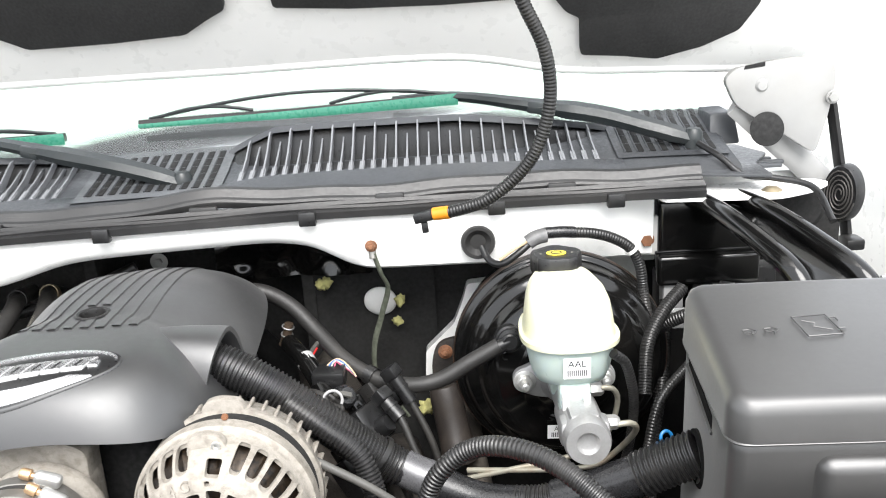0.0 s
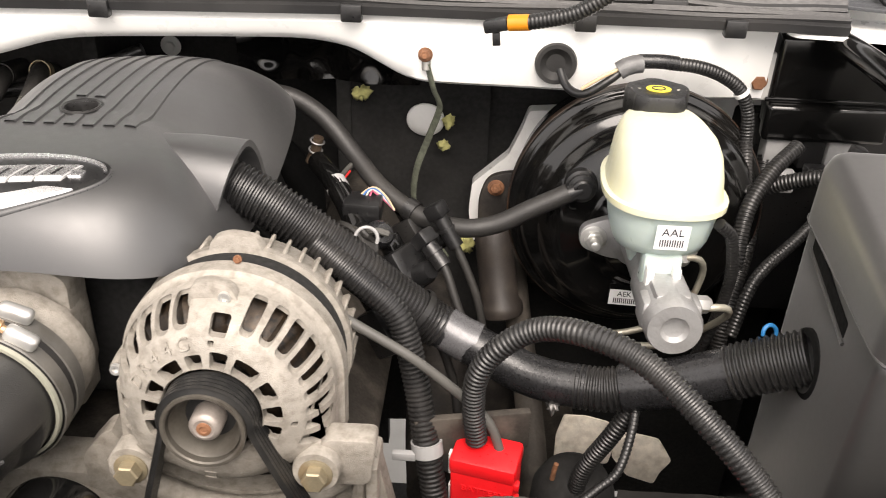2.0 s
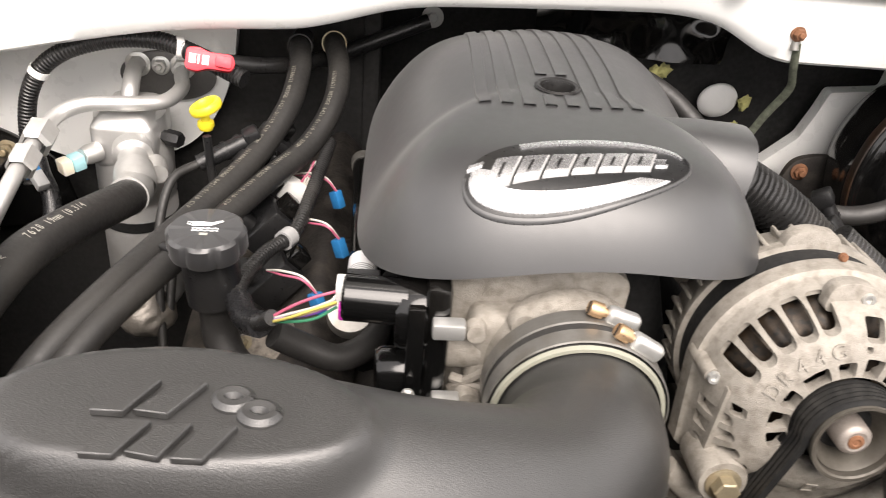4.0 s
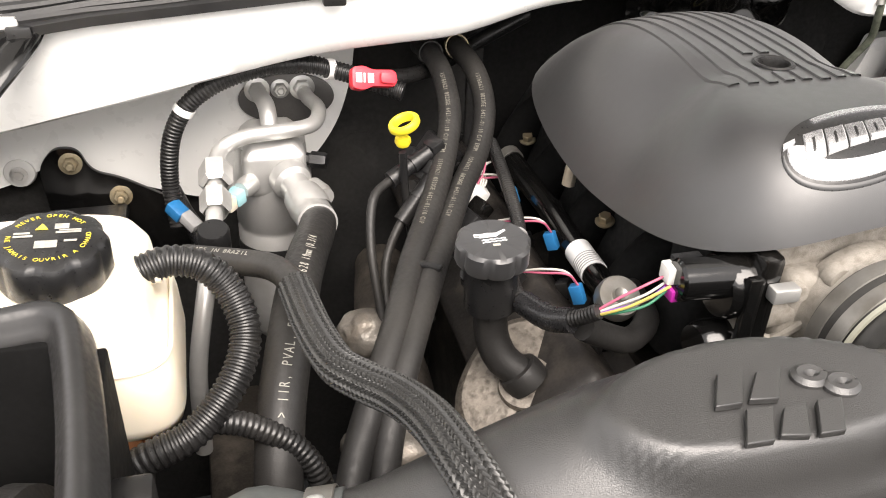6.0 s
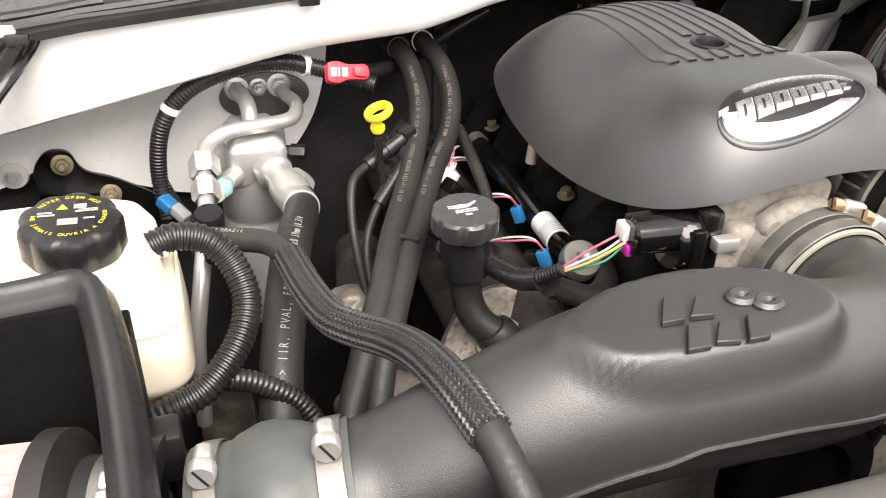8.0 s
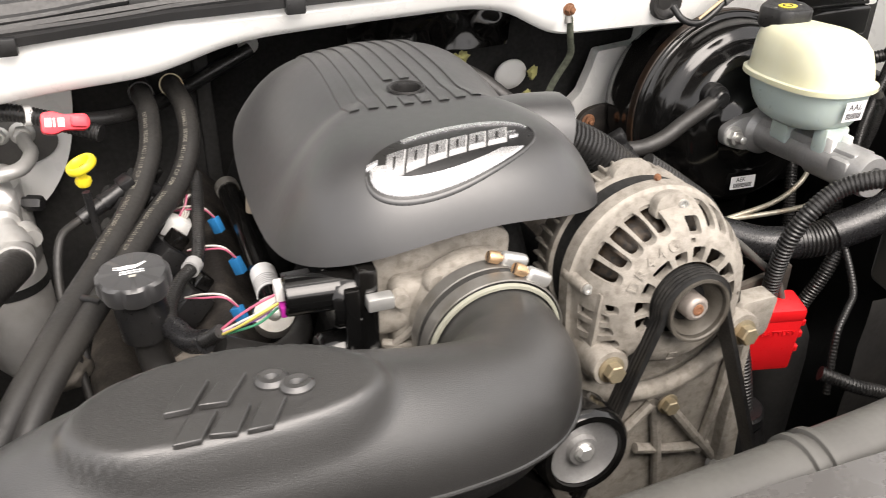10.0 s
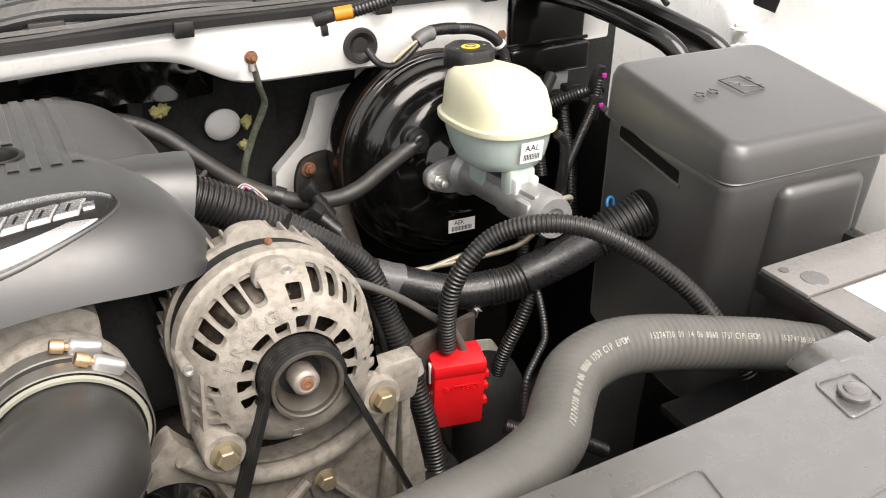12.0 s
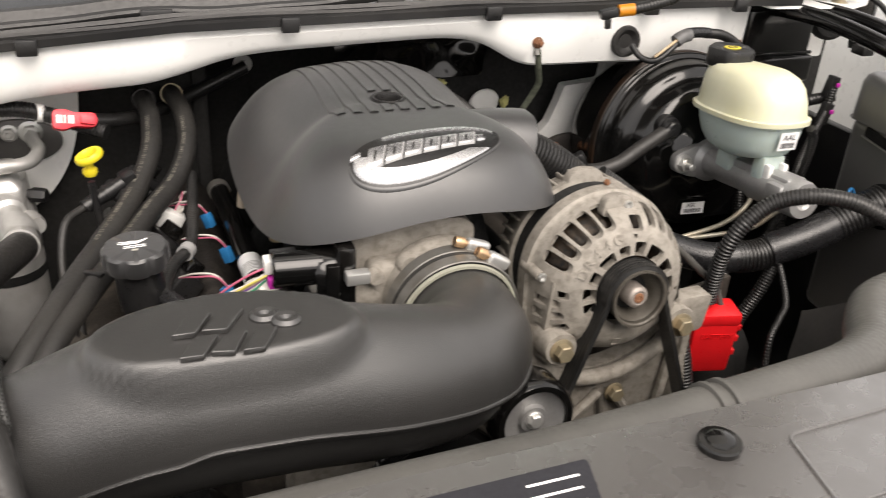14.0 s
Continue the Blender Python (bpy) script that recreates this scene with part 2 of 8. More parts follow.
def box(x0, x1, y0, y1, z0, z1, bev=0.003, seg=2):
    bm = bmesh.new()
    bmesh.ops.create_cube(bm, size=1)
    bm.transform(Matrix.Translation(((x0 + x1) / 2, (y0 + y1) / 2, (z0 + z1) / 2)) @ Matrix.Diagonal((x1 - x0, y1 - y0, z1 - z0, 1)))
    if bev:
        bmesh.ops.bevel(bm, geom=list(bm.edges), offset=bev, segments=seg, profile=0.5, affect="EDGES", clamp_overlap=True)
    return bm


def frustum_box(lo, hi, z0, z1, bev=0.004, seg=2):
    """A box whose bottom rectangle lo and top rectangle hi, as x0, x1, y0, y1, differ."""
    v = [(x, y, z0) for x, y in ((lo[0], lo[2]), (lo[1], lo[2]), (lo[1], lo[3]), (lo[0], lo[3]))]
    v += [(x, y, z1) for x, y in ((hi[0], hi[2]), (hi[1], hi[2]), (hi[1], hi[3]), (hi[0], hi[3]))]
    bm = bmof(v, [(3, 2, 1, 0), (4, 5, 6, 7), (0, 1, 5, 4), (1, 2, 6, 5), (2, 3, 7, 6), (3, 0, 4, 7)])
    if bev:
        bmesh.ops.bevel(bm, geom=list(bm.edges), offset=bev, segments=seg, profile=0.5, affect="EDGES", clamp_overlap=True)
    return bm


def axis_to(p, d, up=(0, 0, 1)):
    """A pose at p whose local z points along d and whose local y leans to up."""
    z = Vector(d).normalized()
    x = Vector(up).cross(z)
    if x.length < 1e-4:
        x = Vector((1, 0, 0))
    x.normalize()
    y = z.cross(x)
    return Matrix.Translation(p) @ Matrix((x, y, z)).transposed().to_4x4()


def lathe(prof, seg=32, m=None, wave=None):
    """Turns a profile of (radius, height) round local z. wave(angle, height) scales the radius."""
    v, f = [], []
    n = len(prof)
    for k in range(seg):
        a = 2 * math.pi * k / seg
        for r, z in prof:
            q = r * (wave(a, z) if wave else 1)
            v.append((q * math.cos(a), q * math.sin(a), z))
    for k in range(seg):
        j = (k + 1) % seg
        for i in range(n - 1):
            f.append((k * n + i, j * n + i, j * n + i + 1, k * n + i + 1))
    bm = bmof(v, f)
    bmesh.ops.remove_doubles(bm, verts=list(bm.verts), dist=1e-6)
    bmesh.ops.recalc_face_normals(bm, faces=list(bm.faces))
    if m is not None:
        bm.transform(m)
    return bm


def curve_pts(pts, step=0.006):
    """Even samples of a smooth curve through the points."""
    P = [Vector(p) for p in pts]
    P = [2 * P[0] - P[1]] + P + [2 * P[-1] - P[-2]]
    out = []
    for i in range(1, len(P) - 2):
        a, b, c, d = P[i - 1], P[i], P[i + 1], P[i + 2]
        ta, tb = (c - a) * 0.5, (d - b) * 0.5
        # keep the tangents in proportion to the span, so that uneven points make no loops
        L = (c - b).length
        ta = ta.normalized() * min(ta.length, L) if ta.length else ta
        tb = tb.normalized() * min(tb.length, L) if tb.length else tb
        for k in range(24):
            t = k / 24
            h = (2 * t**3 - 3 * t**2 + 1, t**3 - 2 * t**2 + t, -2 * t**3 + 3 * t**2, t**3 - t**2)
            out.append(b * h[0] + ta * h[1] + c * h[2] + tb * h[3])
    out.append(P[-2])
    acc = [0.0]
    for a, b in zip(out, out[1:]):
        acc.append(acc[-1] + (b - a).length)
    n = max(2, round(acc[-1] / step) + 1)
    arr = np.array([tuple(p) for p in out])
    s = np.linspace(0, acc[-1], n)
    return np.stack([np.interp(s, acc, arr[:, i]) for i in range(3)], 1), acc[-1]


def sweep(C, R, seg=14, sec=None, up=None, caps=True, wall=0.0):
    """Sweeps a section along the points C. R: the radius at each point. sec: (a, b) scales across and up, per point or one for all."""
    n = len(C)
    T = np.gradient(C, axis=0)
    T /= np.linalg.norm(T, axis=1)[:, None]
    ref = np.array(up if up is not None else (0.13, 0.21, 1.0), float)
    X = np.zeros((n, 3))
    x = np.cross(T[0], ref)
    if np.linalg.norm(x) < 1e-3:
        x = np.cross(T[0], (1, 0, 0))
    for i in range(n):
        if up is not None:
            x = np.cross(T[i], ref)
        else:
            x = x - T[i] * (x @ T[i])
        x = x / np.linalg.norm(x)
        X[i] = x
    Y = np.cross(X, T)
    ang = np.linspace(0, 2 * np.pi, seg, endpoint=False)
    ab = np.ones((n, 2)) if sec is None else np.broadcast_to(np.array(sec, float), (n, 2))
    R = np.broadcast_to(np.array(R, float), (n,)) if np.ndim(R) < 2 else np.array(R)
    rr = R[:, None] if R.ndim == 1 else R
    V = C[:, None] + (rr * ab[:, :1] * np.cos(ang))[..., None] * X[:, None] + (rr * ab[:, 1:] * np.sin(ang))[..., None] * Y[:, None]
    v = V.reshape(-1, 3).tolist()
    f = [(i * seg + k, i * seg + (k + 1) % seg, (i + 1) * seg + (k + 1) % seg, (i + 1) * seg + k) for i in range(n - 1) for k in range(seg)]
    if caps:
        f += [tuple(range(seg))[::-1], tuple((n - 1) * seg + k for k in range(seg))]
    return v, f


def hose(pts, r, seg=14, step=0.008):
    C, _ = curve_pts(pts, step)
    return sweep(C, r, seg)


def loom(pts, r, pitch=0.0042, depth=0.10, seg=14):
    """A corrugated tube: every rib is geometry."""
    C, length = curve_pts(pts, pitch / 4)
    n = len(C)
    wave = np.array([1.0, 1.0, 1 - depth, 1 - depth])[np.arange(n) % 4]
    return sweep(C, r * wave, seg)


def braid(pts, r, seg=192, step=0.0005, turns=235.0):
    """A woven sleeve: bands of slanted strands, turning to and fro, stand out of the tube."""
    C, length = curve_pts(pts, step)
    n = len(C)
    s = np.linspace(0, length, n)[:, None] * turns * 6.283
    u = np.linspace(0, 1, seg, endpoint=False)[None] * 26
    zig = np.abs((u % 2) - 1)
    w = 0.5 + 0.5 * np.sin(s + zig * 6.283)
    w = w ** 0.8 * (1 - 0.55 * np.exp(-((u % 1 - 0.5) / 0.5) ** 8 * 0 - (np.minimum(u % 1, 1 - u % 1) / 0.09) ** 2))
    return sweep(C, r * (0.87 + 0.15 * w), seg)


def prism(outline, thick, m=None, bev=0.0, seg=2):
    """A plate: the outline (x, y) at local z 0, raised by thick."""
    bm = bmesh.new()
    vs = [bm.verts.new((x, y, 0)) for x, y in outline]
    face = bm.faces.new(vs)
    bm.normal_update()
    if face.normal.z < 0:
        face.normal_flip()
    ret = bmesh.ops.extrude_face_region(bm, geom=[face])
    bmesh.ops.translate(bm, verts=[g for g in ret["geom"] if isinstance(g, bmesh.types.BMVert)], vec=(0, 0, thick))
    bmesh.ops.recalc_face_normals(bm, faces=list(bm.faces))
    if bev:
        bmesh.ops.bevel(bm, geom=list(bm.edges), offset=bev, segments=seg, profile=0.5, affect="EDGES", clamp_overlap=True)
    if m is not None:
        bm.transform(m)
    return bm


def rounded(pts, r=0.01, n=5):
    """An outline with its corners rounded."""
    out = []
    k = len(pts)
    for i in range(k):
        p, a, b = Vector(pts[i]), Vector(pts[i - 1]), Vector(pts[(i + 1) % k])
        q = min(r, (a - p).length * 0.45, (b - p).length * 0.45)
        s, e = p + (a - p).normalized() * q, p + (b - p).normalized() * q
        for j in range(n + 1):
            t = j / n
            out.append(tuple(s * (1 - t) ** 2 + p * 2 * t * (1 - t) + e * t * t))
    return out


def hexbolt(p, d, r=0.007, h=0.006, washer=1.45, stud=0.0):
    """A hexagon head on a washer, seated at p and facing d."""
    m = axis_to(p, d)
    parts = [lathe([(0, 0), (r * washer, 0), (r * washer, 0.0014), (r * 1.2, 0.002), (0, 0.002)], 20, m),
             lathe([(0, 0.0015), (r, 0.0015), (r, h), (r * 0.86, h + 0.001), (0, h + 0.001)], 6, m)]
    if stud:
        parts.append(lathe([(0, h), (r * 0.5, h), (r * 0.5, h + stud), (r * 0.35, h + stud + 0.001), (0, h + stud + 0.001)], 12, m))
    return join(*parts)


def text_mesh(body, size, m, thick=0.0004):
    """Letters of the built-in font as a mesh, centred on m's origin."""
    cu = bpy.data.curves.new("tmp_text", "FONT")
    cu.body, cu.size, cu.align_x, cu.align_y, cu.extrude = body, size, "CENTER", "CENTER", thick
    ob = bpy.data.objects.new("tmp_text", cu)
    scene.collection.objects.link(ob)
    me = bpy.data.meshes.new_from_object(ob.evaluated_get(bpy.context.evaluated_depsgraph_get()))
    bm = bmesh.new()
    bm.from_mesh(me)
    bpy.data.objects.remove(ob)
    bpy.data.meshes.remove(me)
    bm.transform(m)
    return bm


def plane_at(p, xdir, ydir):
    """A pose at p with local x and y along the given ways."""
    x = Vector(xdir).normalized()
    z = x.cross(Vector(ydir)).normalized()
    y = z.cross(x)
    return Matrix.Translation(p) @ Matrix((x, y, z)).transposed().to_4x4()


def rim(outline, r, m, seg=8, closed=True):
    """A round bead along an outline in m's plane."""
    pts = [m @ Vector((x, y, 0)) for x, y in outline]
    if closed:
        pts.append(pts[0])
    C = np.array([tuple(p) for p in pts])
    return sweep(C, r, seg)


# ---- the setting: ground, body shell, firewall, fenders, hood ----
bm = bmesh.new()
bmesh.ops.create_grid(bm, x_segments=4, y_segments=4, size=60)
solo("ground", bm, GROUND, "pale concrete ground under the truck", "ground", "structure")

CX = -0.37  # the truck's centre line

# white cowl panel above the firewall, with its wavy lower edge
low = [(-1.24, 1.10), (-1.064, 1.134), (-0.93, 1.164), (-0.74, 1.205), (-0.60, 1.217), (-0.56, 1.226), (-0.50, 1.243), (-0.44, 1.250), (-0.243, 1.258), (-0.20, 1.256),
       (-0.165, 1.248), (-0.115, 1.222), (-0.085, 1.215), (0.04, 1.213), (0.20, 1.207), (0.285, 1.20)]


def spline2(pts, n=6):
    C, _ = curve_pts([(x, 0, z) for x, z in pts], 0.012)
    return [(p[0], p[2]) for p in C]


def cowl_top(x):
    return float(np.interp(x, (-1.25, -0.94, -0.56, -0.16, 0.27, 0.6), (1.212, 1.252, 1.282, 1.292, 1.293, 1.288)))


def cowl_y(x):
    return 1.045 + 0.10 * max(0.0, abs(x - CX) - 0.3) ** 2 + float(np.interp(x, (0.20, 0.275), (0.0, 0.022)))


v, f = [], []
edge = spline2(low)
for x, z in edge:
    t, y0 = cowl_top(x), cowl_y(x)
    v += [(x, 1.17, z + 0.012), (x, y0 + 0.022, z + 0.004), (x, y0 + 0.012, z), (x, y0 + 0.006, z + 0.004), (x, y0 + 0.0, z + 0.3 * (t - z)), (x, y0 - 0.004, t - 0.010), (x, y0, t - 0.003),
          (x, y0 + 0.008, t), (x, 1.17, t + 0.004)]
n = 9
for i in range(len(edge) - 1):
    f += [(i * n + k, (i + 1) * n + k, (i + 1) * n + k + 1, i * n + k + 1) for k in range(n - 1)]
cowl = solo("cowl_panel", (v, f), WHITE, "white painted steel cowl panel with a wavy lower edge", "body panel", "structure")

# firewall: a recess behind the engine, a padded shelf beside it, white steel at both ends
firewall = thing("firewall", (CX, 1.3, 0.6), "black padded firewall with bare white steel at its ends", "firewall", kind="structure")
part("recess_panel", box(-0.70, -0.16, 1.305, 1.33, 0.45, 1.30, 0), INSUL, firewall)
part("recess_roof", box(-0.72, -0.10, 1.075, 1.325, 1.262, 1.270, 0), INSUL, firewall)


def padded(x0, x1, z0, z1, y, amp=0.008, nx=40, nz=36, seed=0):
    """A quilted, sagging mat in front of a steel wall."""
    v, f = [], []
    for i in range(nx + 1):
        for j in range(nz + 1):
            x, z = x0 + (x1 - x0) * i / nx, z0 + (z1 - z0) * j / nz
            q = noise.noise((x * 14 + seed, z * 14, 0.3)) + 0.5 * noise.noise((x * 37, z * 37 + seed, 1.3))
            v.append((x, y - amp * q, z))
    f = [(i * (nz + 1) + j, (i + 1) * (nz + 1) + j, (i + 1) * (nz + 1) + j + 1, i * (nz + 1) + j + 1) for i in range(nx) for j in range(nz)]
    return v, f


part("insulation_pad", padded(-0.20, -0.015, 0.60, 1.235, 1.205), INSUL, firewall)
part("insulation_pad", padded(-0.72, -0.52, 0.60, 1.24, 1.20, seed=4), INSUL, firewall)
part("insulation_pad", padded(-0.52, -0.16, 0.60, 1.262, 1.292, seed=7, nx=50), INSUL, firewall)
part("crumpled_sheet", padded(-0.335, -0.105, 1.165, 1.224, 1.184, 0.014, 60, 22, 3), GLOSS, firewall, "glossy crumpled black plastic sheet")
part("side_pad", box(-0.215, -0.195, 1.20, 1.31, 0.5, 1.262, 0.004), INSUL, firewall)
part("side_pad", box(-0.535, -0.515, 1.19, 1.31, 0.5, 1.262, 0.004), INSUL, firewall)
part("steel_panel", box(-0.02, 0.60, 1.222, 1.245, 0.45, 1.262, 0.002), INSUL, firewall)
part("steel_panel", box(-1.3, -0.70, 1.222, 1.245, 0.45, 1.262, 0.002), INSUL, firewall)
# white wall round the booster, with a rounded notch
notch = [(-0.03, 0.955), (-0.036, 1.0), (-0.033, 1.040), (-0.012, 1.060), (0.012, 1.083), (0.026, 1.118), (0.034, 1.144), (0.060, 1.146), (0.10, 1.150), (0.12, 1.288), (0.54, 1.288), (0.54, 1.17), (0.285, 1.165), (0.27, 0.96)]
part("booster_wall", prism(rounded(notch, 0.005), 0.02, plane_at((0, 1.19, 0), (1, 0, 0), (0, 0, 1))), WHITE, firewall)
# white wall behind the refrigerant lines
wl_ = [(-1.30, 1.0), (-1.08, 1.027), (-1.018, 1.058), (-0.949, 1.022), (-0.86, 0.99), (-0.80, 1.0), (-0.735, 1.03), (-0.70, 1.08), (-0.682, 1.14), (-0.676, 1.22), (-1.30, 1.22)]
part("lines_wall", prism(rounded(wl_, 0.03), 0.02, plane_at((0, 1.19, 0), (1, 0, 0), (0, 0, 1))), WHITE, firewall)
part("plug", lathe([(0, 0.004), (0.012, 0.003), (0.022, 0), (0.0245, -0.003), (0.0245, -0.006)][::-1], 40, axis_to((-0.097, 1.182, 1.118), (0, -1, -0.24))), WHITE_PL, firewall, "white round plug in the padding")
part("lower_wall", box(-1.3, -0.66, 1.20, 1.22, 0.45, 1.05, 0), INSUL, firewall)
for x, z in ((-0.302, 1.199), (-0.452, 1.172)):
    part("bolt", hexbolt((x, 1.21 if x > -0.4 else 1.278, z), (0, -1, 0), 0.007, 0.006, 2.0), WHITE_DULL, firewall)
for x, y, z, s in ((-0.179, 1.18, 1.153, 0.018), (-0.066, 1.175, 1.122, 0.012), (-0.073, 1.178, 1.088, 0.012), (-0.245, 1.28, 1.155, 0.012), (-0.038, 1.17, 0.945, 0.02)):
    b = bmesh.new()
    bmesh.ops.create_icosphere(b, subdivisions=3, radius=s)
    for q in b.verts:
        q.co *= 0.55 + 0.55 * noise.noise(q.co * 90 + Vector((x * 50, z * 50, 0))) + 0.35 * noise.noise(q.co * 260)
        q.co.y *= 0.4
    b.transform(Matrix.Translation((x, y, z)))
    part("foam_tuft", b, FOAM, firewall, "torn yellow foam poking through the mat")

# near-black floor added under everything; its colour gives the gaps their shade
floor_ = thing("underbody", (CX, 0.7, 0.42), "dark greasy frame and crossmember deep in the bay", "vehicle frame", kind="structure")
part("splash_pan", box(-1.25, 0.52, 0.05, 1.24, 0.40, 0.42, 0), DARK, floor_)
for x in (-0.86, 0.10):
    part("frame_rail", box(x - 0.04, x + 0.04, 0.0, 1.22, 0.50, 0.66, 0.008), IRON, floor_)
part("crossmember", box(-0.9, 0.14, 0.56, 0.70, 0.46, 0.56, 0.01), IRON, floor_)


def fender(side):
    """A front fender: a flange along the bay, the rounded outer top, the inner wall and the wheel-arch liner."""
    e = CX + side * 0.885
    name = "fender_right" if side > 0 else "fender_left"
    t = thing(name, (e, 0.6, 0.5), "white painted front fender beside the open bay", "fender", kind="structure")
    prof = [(-0.030, 1.00), (-0.026, 1.262), (-0.018, 1.272), (0.02, 1.276), (0.028, 1.282), (0.034, 1.300), (0.045, 1.310), (0.10, 1.322), (0.22, 1.315), (0.30, 1.28), (0.345, 1.2), (0.36, 1.05), (0.36, 0.6)]
    if side > 0:
        prof = [(-0.015, 1.00), (-0.011, 1.224), (-0.003, 1.234), (0.036, 1.238), (0.044, 1.246), (0.051, 1.290), (0.062, 1.302), (0.115, 1.318), (0.23, 1.312), (0.31, 1.28), (0.36, 1.2), (0.375, 1.05), (0.375, 0.6)]
    ys = [-0.25, 0.0, 0.3, 0.6, 0.85, 0.93, 1.03, 1.12, 1.2, 1.5, 1.9]
    v, f = [], []
    for y in ys:
        s = 0.0 + 0.03 * (y - 0.6)
        for a, z in prof:
            v.append((e + side * (a + 0.02 * (y - 0.6) + float(np.interp(y, (0.86, 0.95, 1.06, 1.2), (0, 0.06, 0.15, 0.19)))), y, z + (s if z > 1.2 else 0)))
    k = len(prof)
    f = [(i * k + j, (i + 1) * k + j, (i + 1) * k + j + 1, i * k + j + 1) for i in range(len(ys) - 1) for j in range(k - 1)]
    part("outer_panel", (v, f), WHITE, t)
    part("inner_liner", box(min(e - side * 0.09, e - side * 0.11), max(e - side * 0.09, e - side * 0.11), -0.2, 1.22, 0.42, 1.12, 0.004), BLACK_PL, t)
    return t, e


fr, er = fender(1)
fl, el = fender(-1)
# plate on the step, near-black in place of the slot's shade
part("slot", prism(rounded([(0.842, 1.264), (0.848, 1.278), (0.920, 1.294), (0.922, 1.270)], 0.004, 3), 0.004, plane_at((er + 0.0515, 0, 0), (0.02, 1, 0), (0, 0, 1))), DARK, fr, "near-black plate drawn as the shaded slot in the fender's step")
for x, y, z in ((er + 0.026, 0.895, 1.2475), (er + 0.024, 0.42, 1.233)):
    part("bolt", hexbolt((x, y, z), (0, 0, 1), 0.009, 0.006, 1.6), WHITE_DULL, fr)
part("hook", rim([(0.0, 0.0), (0.010, 0.006), (0.014, 0.0), (0.008, -0.005), (0.0, 0.0), (-0.012, -0.002), (-0.022, -0.004)], 0.0022, Matrix.Translation((er - 0.012, 0.862, 1.238)), 8, False), ALU_DULL, fr, "bent plated hook")

# windscreen above the cowl
ws = thing("windshield", (CX, 1.6, 1.45), "sloping windscreen glass above the cowl", "windscreen", kind="structure")
pane = part("glass", moved(box(-0.80, 0.80, 0, 0.006, -0.02, 0.85, 0.002), Matrix.Translation((CX, 1.214, 1.350)) @ Matrix.Rotation(radians(-55), 4, "X")), GLASS, ws)
pane.visible_shadow = False
# sheet added behind the pane; its pale mint stands in for reflections
part("sunshade", moved(box(-0.76, 0.76, 0.012, 0.016, 0.0, 0.60, 0.002), Matrix.Translation((CX, 1.214, 1.350)) @ Matrix.Rotation(radians(-55), 4, "X")), mat("mint_reflection", (0.62, 0.80, 0.70), 0.5, var=0.04, scale=6), ws, "pale mint sheet added behind the glass for its reflections")
part("dash", box(CX - 0.8, CX + 0.8, 1.30, 2.3, 1.1, 1.33, 0.02), DARK, ws)

# hood held open: white underside with liner pads, hinges at its rear corners
hood = thing("hood", (CX, 1.16, 1.41), "raised white hood with black liner pads underneath", "hood", kind="structure")
HM = Matrix.Translation((CX, 1.165, 1.420)) @ Matrix.Rotation(radians(180 - 58), 4, "X")  # local y runs up along the hood's underside, local z out of its top


def hood_plate(x0, x1, y0, y1, z0, z1, bev=0.006):
    return moved(box(x0, x1, y0, y1, z0, z1, bev), HM)


part("outer_skin", hood_plate(-0.90, 0.90, 0.05, 1.18, -0.055, -0.045), WHITE, hood)
lip = [(-0.88, 0.030), (-0.24, 0.045), (0.40, 0.048), (0.56, 0.015), (0.88, -0.005), (0.88, 1.16), (-0.88, 1.16)]
part("inner_panel", prism(lip, 0.010, HM @ Matrix.Translation((0, 0, -0.028)), 0.003), WHITE, hood)
part("rear_lip", hose([tuple(HM @ Vector((x, y + 0.004, -0.026))) for x, y in [(-0.88, 0.030), (-0.56, 0.038), (-0.24, 0.045), (0.10, 0.047), (0.40, 0.048), (0.56, 0.015), (0.70, 0.006), (0.88, -0.005)]], 0.010, 12), WHITE, hood)
for pts in ([(-0.60, 0.150), (-0.40, 0.130), (-0.176, 0.130), (-0.144, 0.111), (-0.036, 0.113), (0.061, 0.119), (0.092, 0.138), (0.120, 0.153), (0.126, 0.44), (-0.59, 0.44), (-0.62, 0.30)],
            [(0.530, 0.142), (0.548, 0.118), (0.566, 0.108), (0.571, 0.050), (0.628, 0.044), (0.674, 0.036), (0.732, 0.052), (0.776, 0.075), (0.795, 0.115), (0.795, 0.42), (0.525, 0.42)],
            [(0.180, 0.151), (0.276, 0.143), (0.393, 0.140), (0.49, 0.142), (0.49, 0.44), (0.17, 0.44)]):
    part("liner_pad", prism(rounded(pts, 0.006), 0.012, HM @ Matrix.Translation((0, 0, -0.020)), 0.003), LINER, hood, "black fibre liner pad")

# radiator cover in front
SH_Z = 1.198
shroud = thing("radiator_cover", (-0.2, 0.2, SH_Z - 0.1), "dark grey plastic cover over the radiator support", "panel", kind="structure")
out = [(-1.05, -0.12), (0.42, -0.12), (0.42, 0.33), (0.30, 0.364), (0.195, 0.364), (0.093, 0.360), (-0.02, 0.352), (-0.20, 0.350), (-0.45, 0.352), (-0.80, 0.345), (-1.05, 0.30)]
part("top_panel", prism(rounded(out, 0.025), 0.004, Matrix.Translation((0, 0, SH_Z - 0.004)), 0.0015), SHROUD, shroud)
part("rear_lip", box(-0.80, 0.20, 0.338, 0.348, SH_Z - 0.05, SH_Z - 0.002, 0.003), SHROUD, shroud)
part("moulded_tab", frustum_box((0.092, 0.150, 0.345, 0.390), (0.102, 0.141, 0.352, 0.380), SH_Z - 0.022, SH_Z + 0.001, 0.004), SHROUD, shroud)
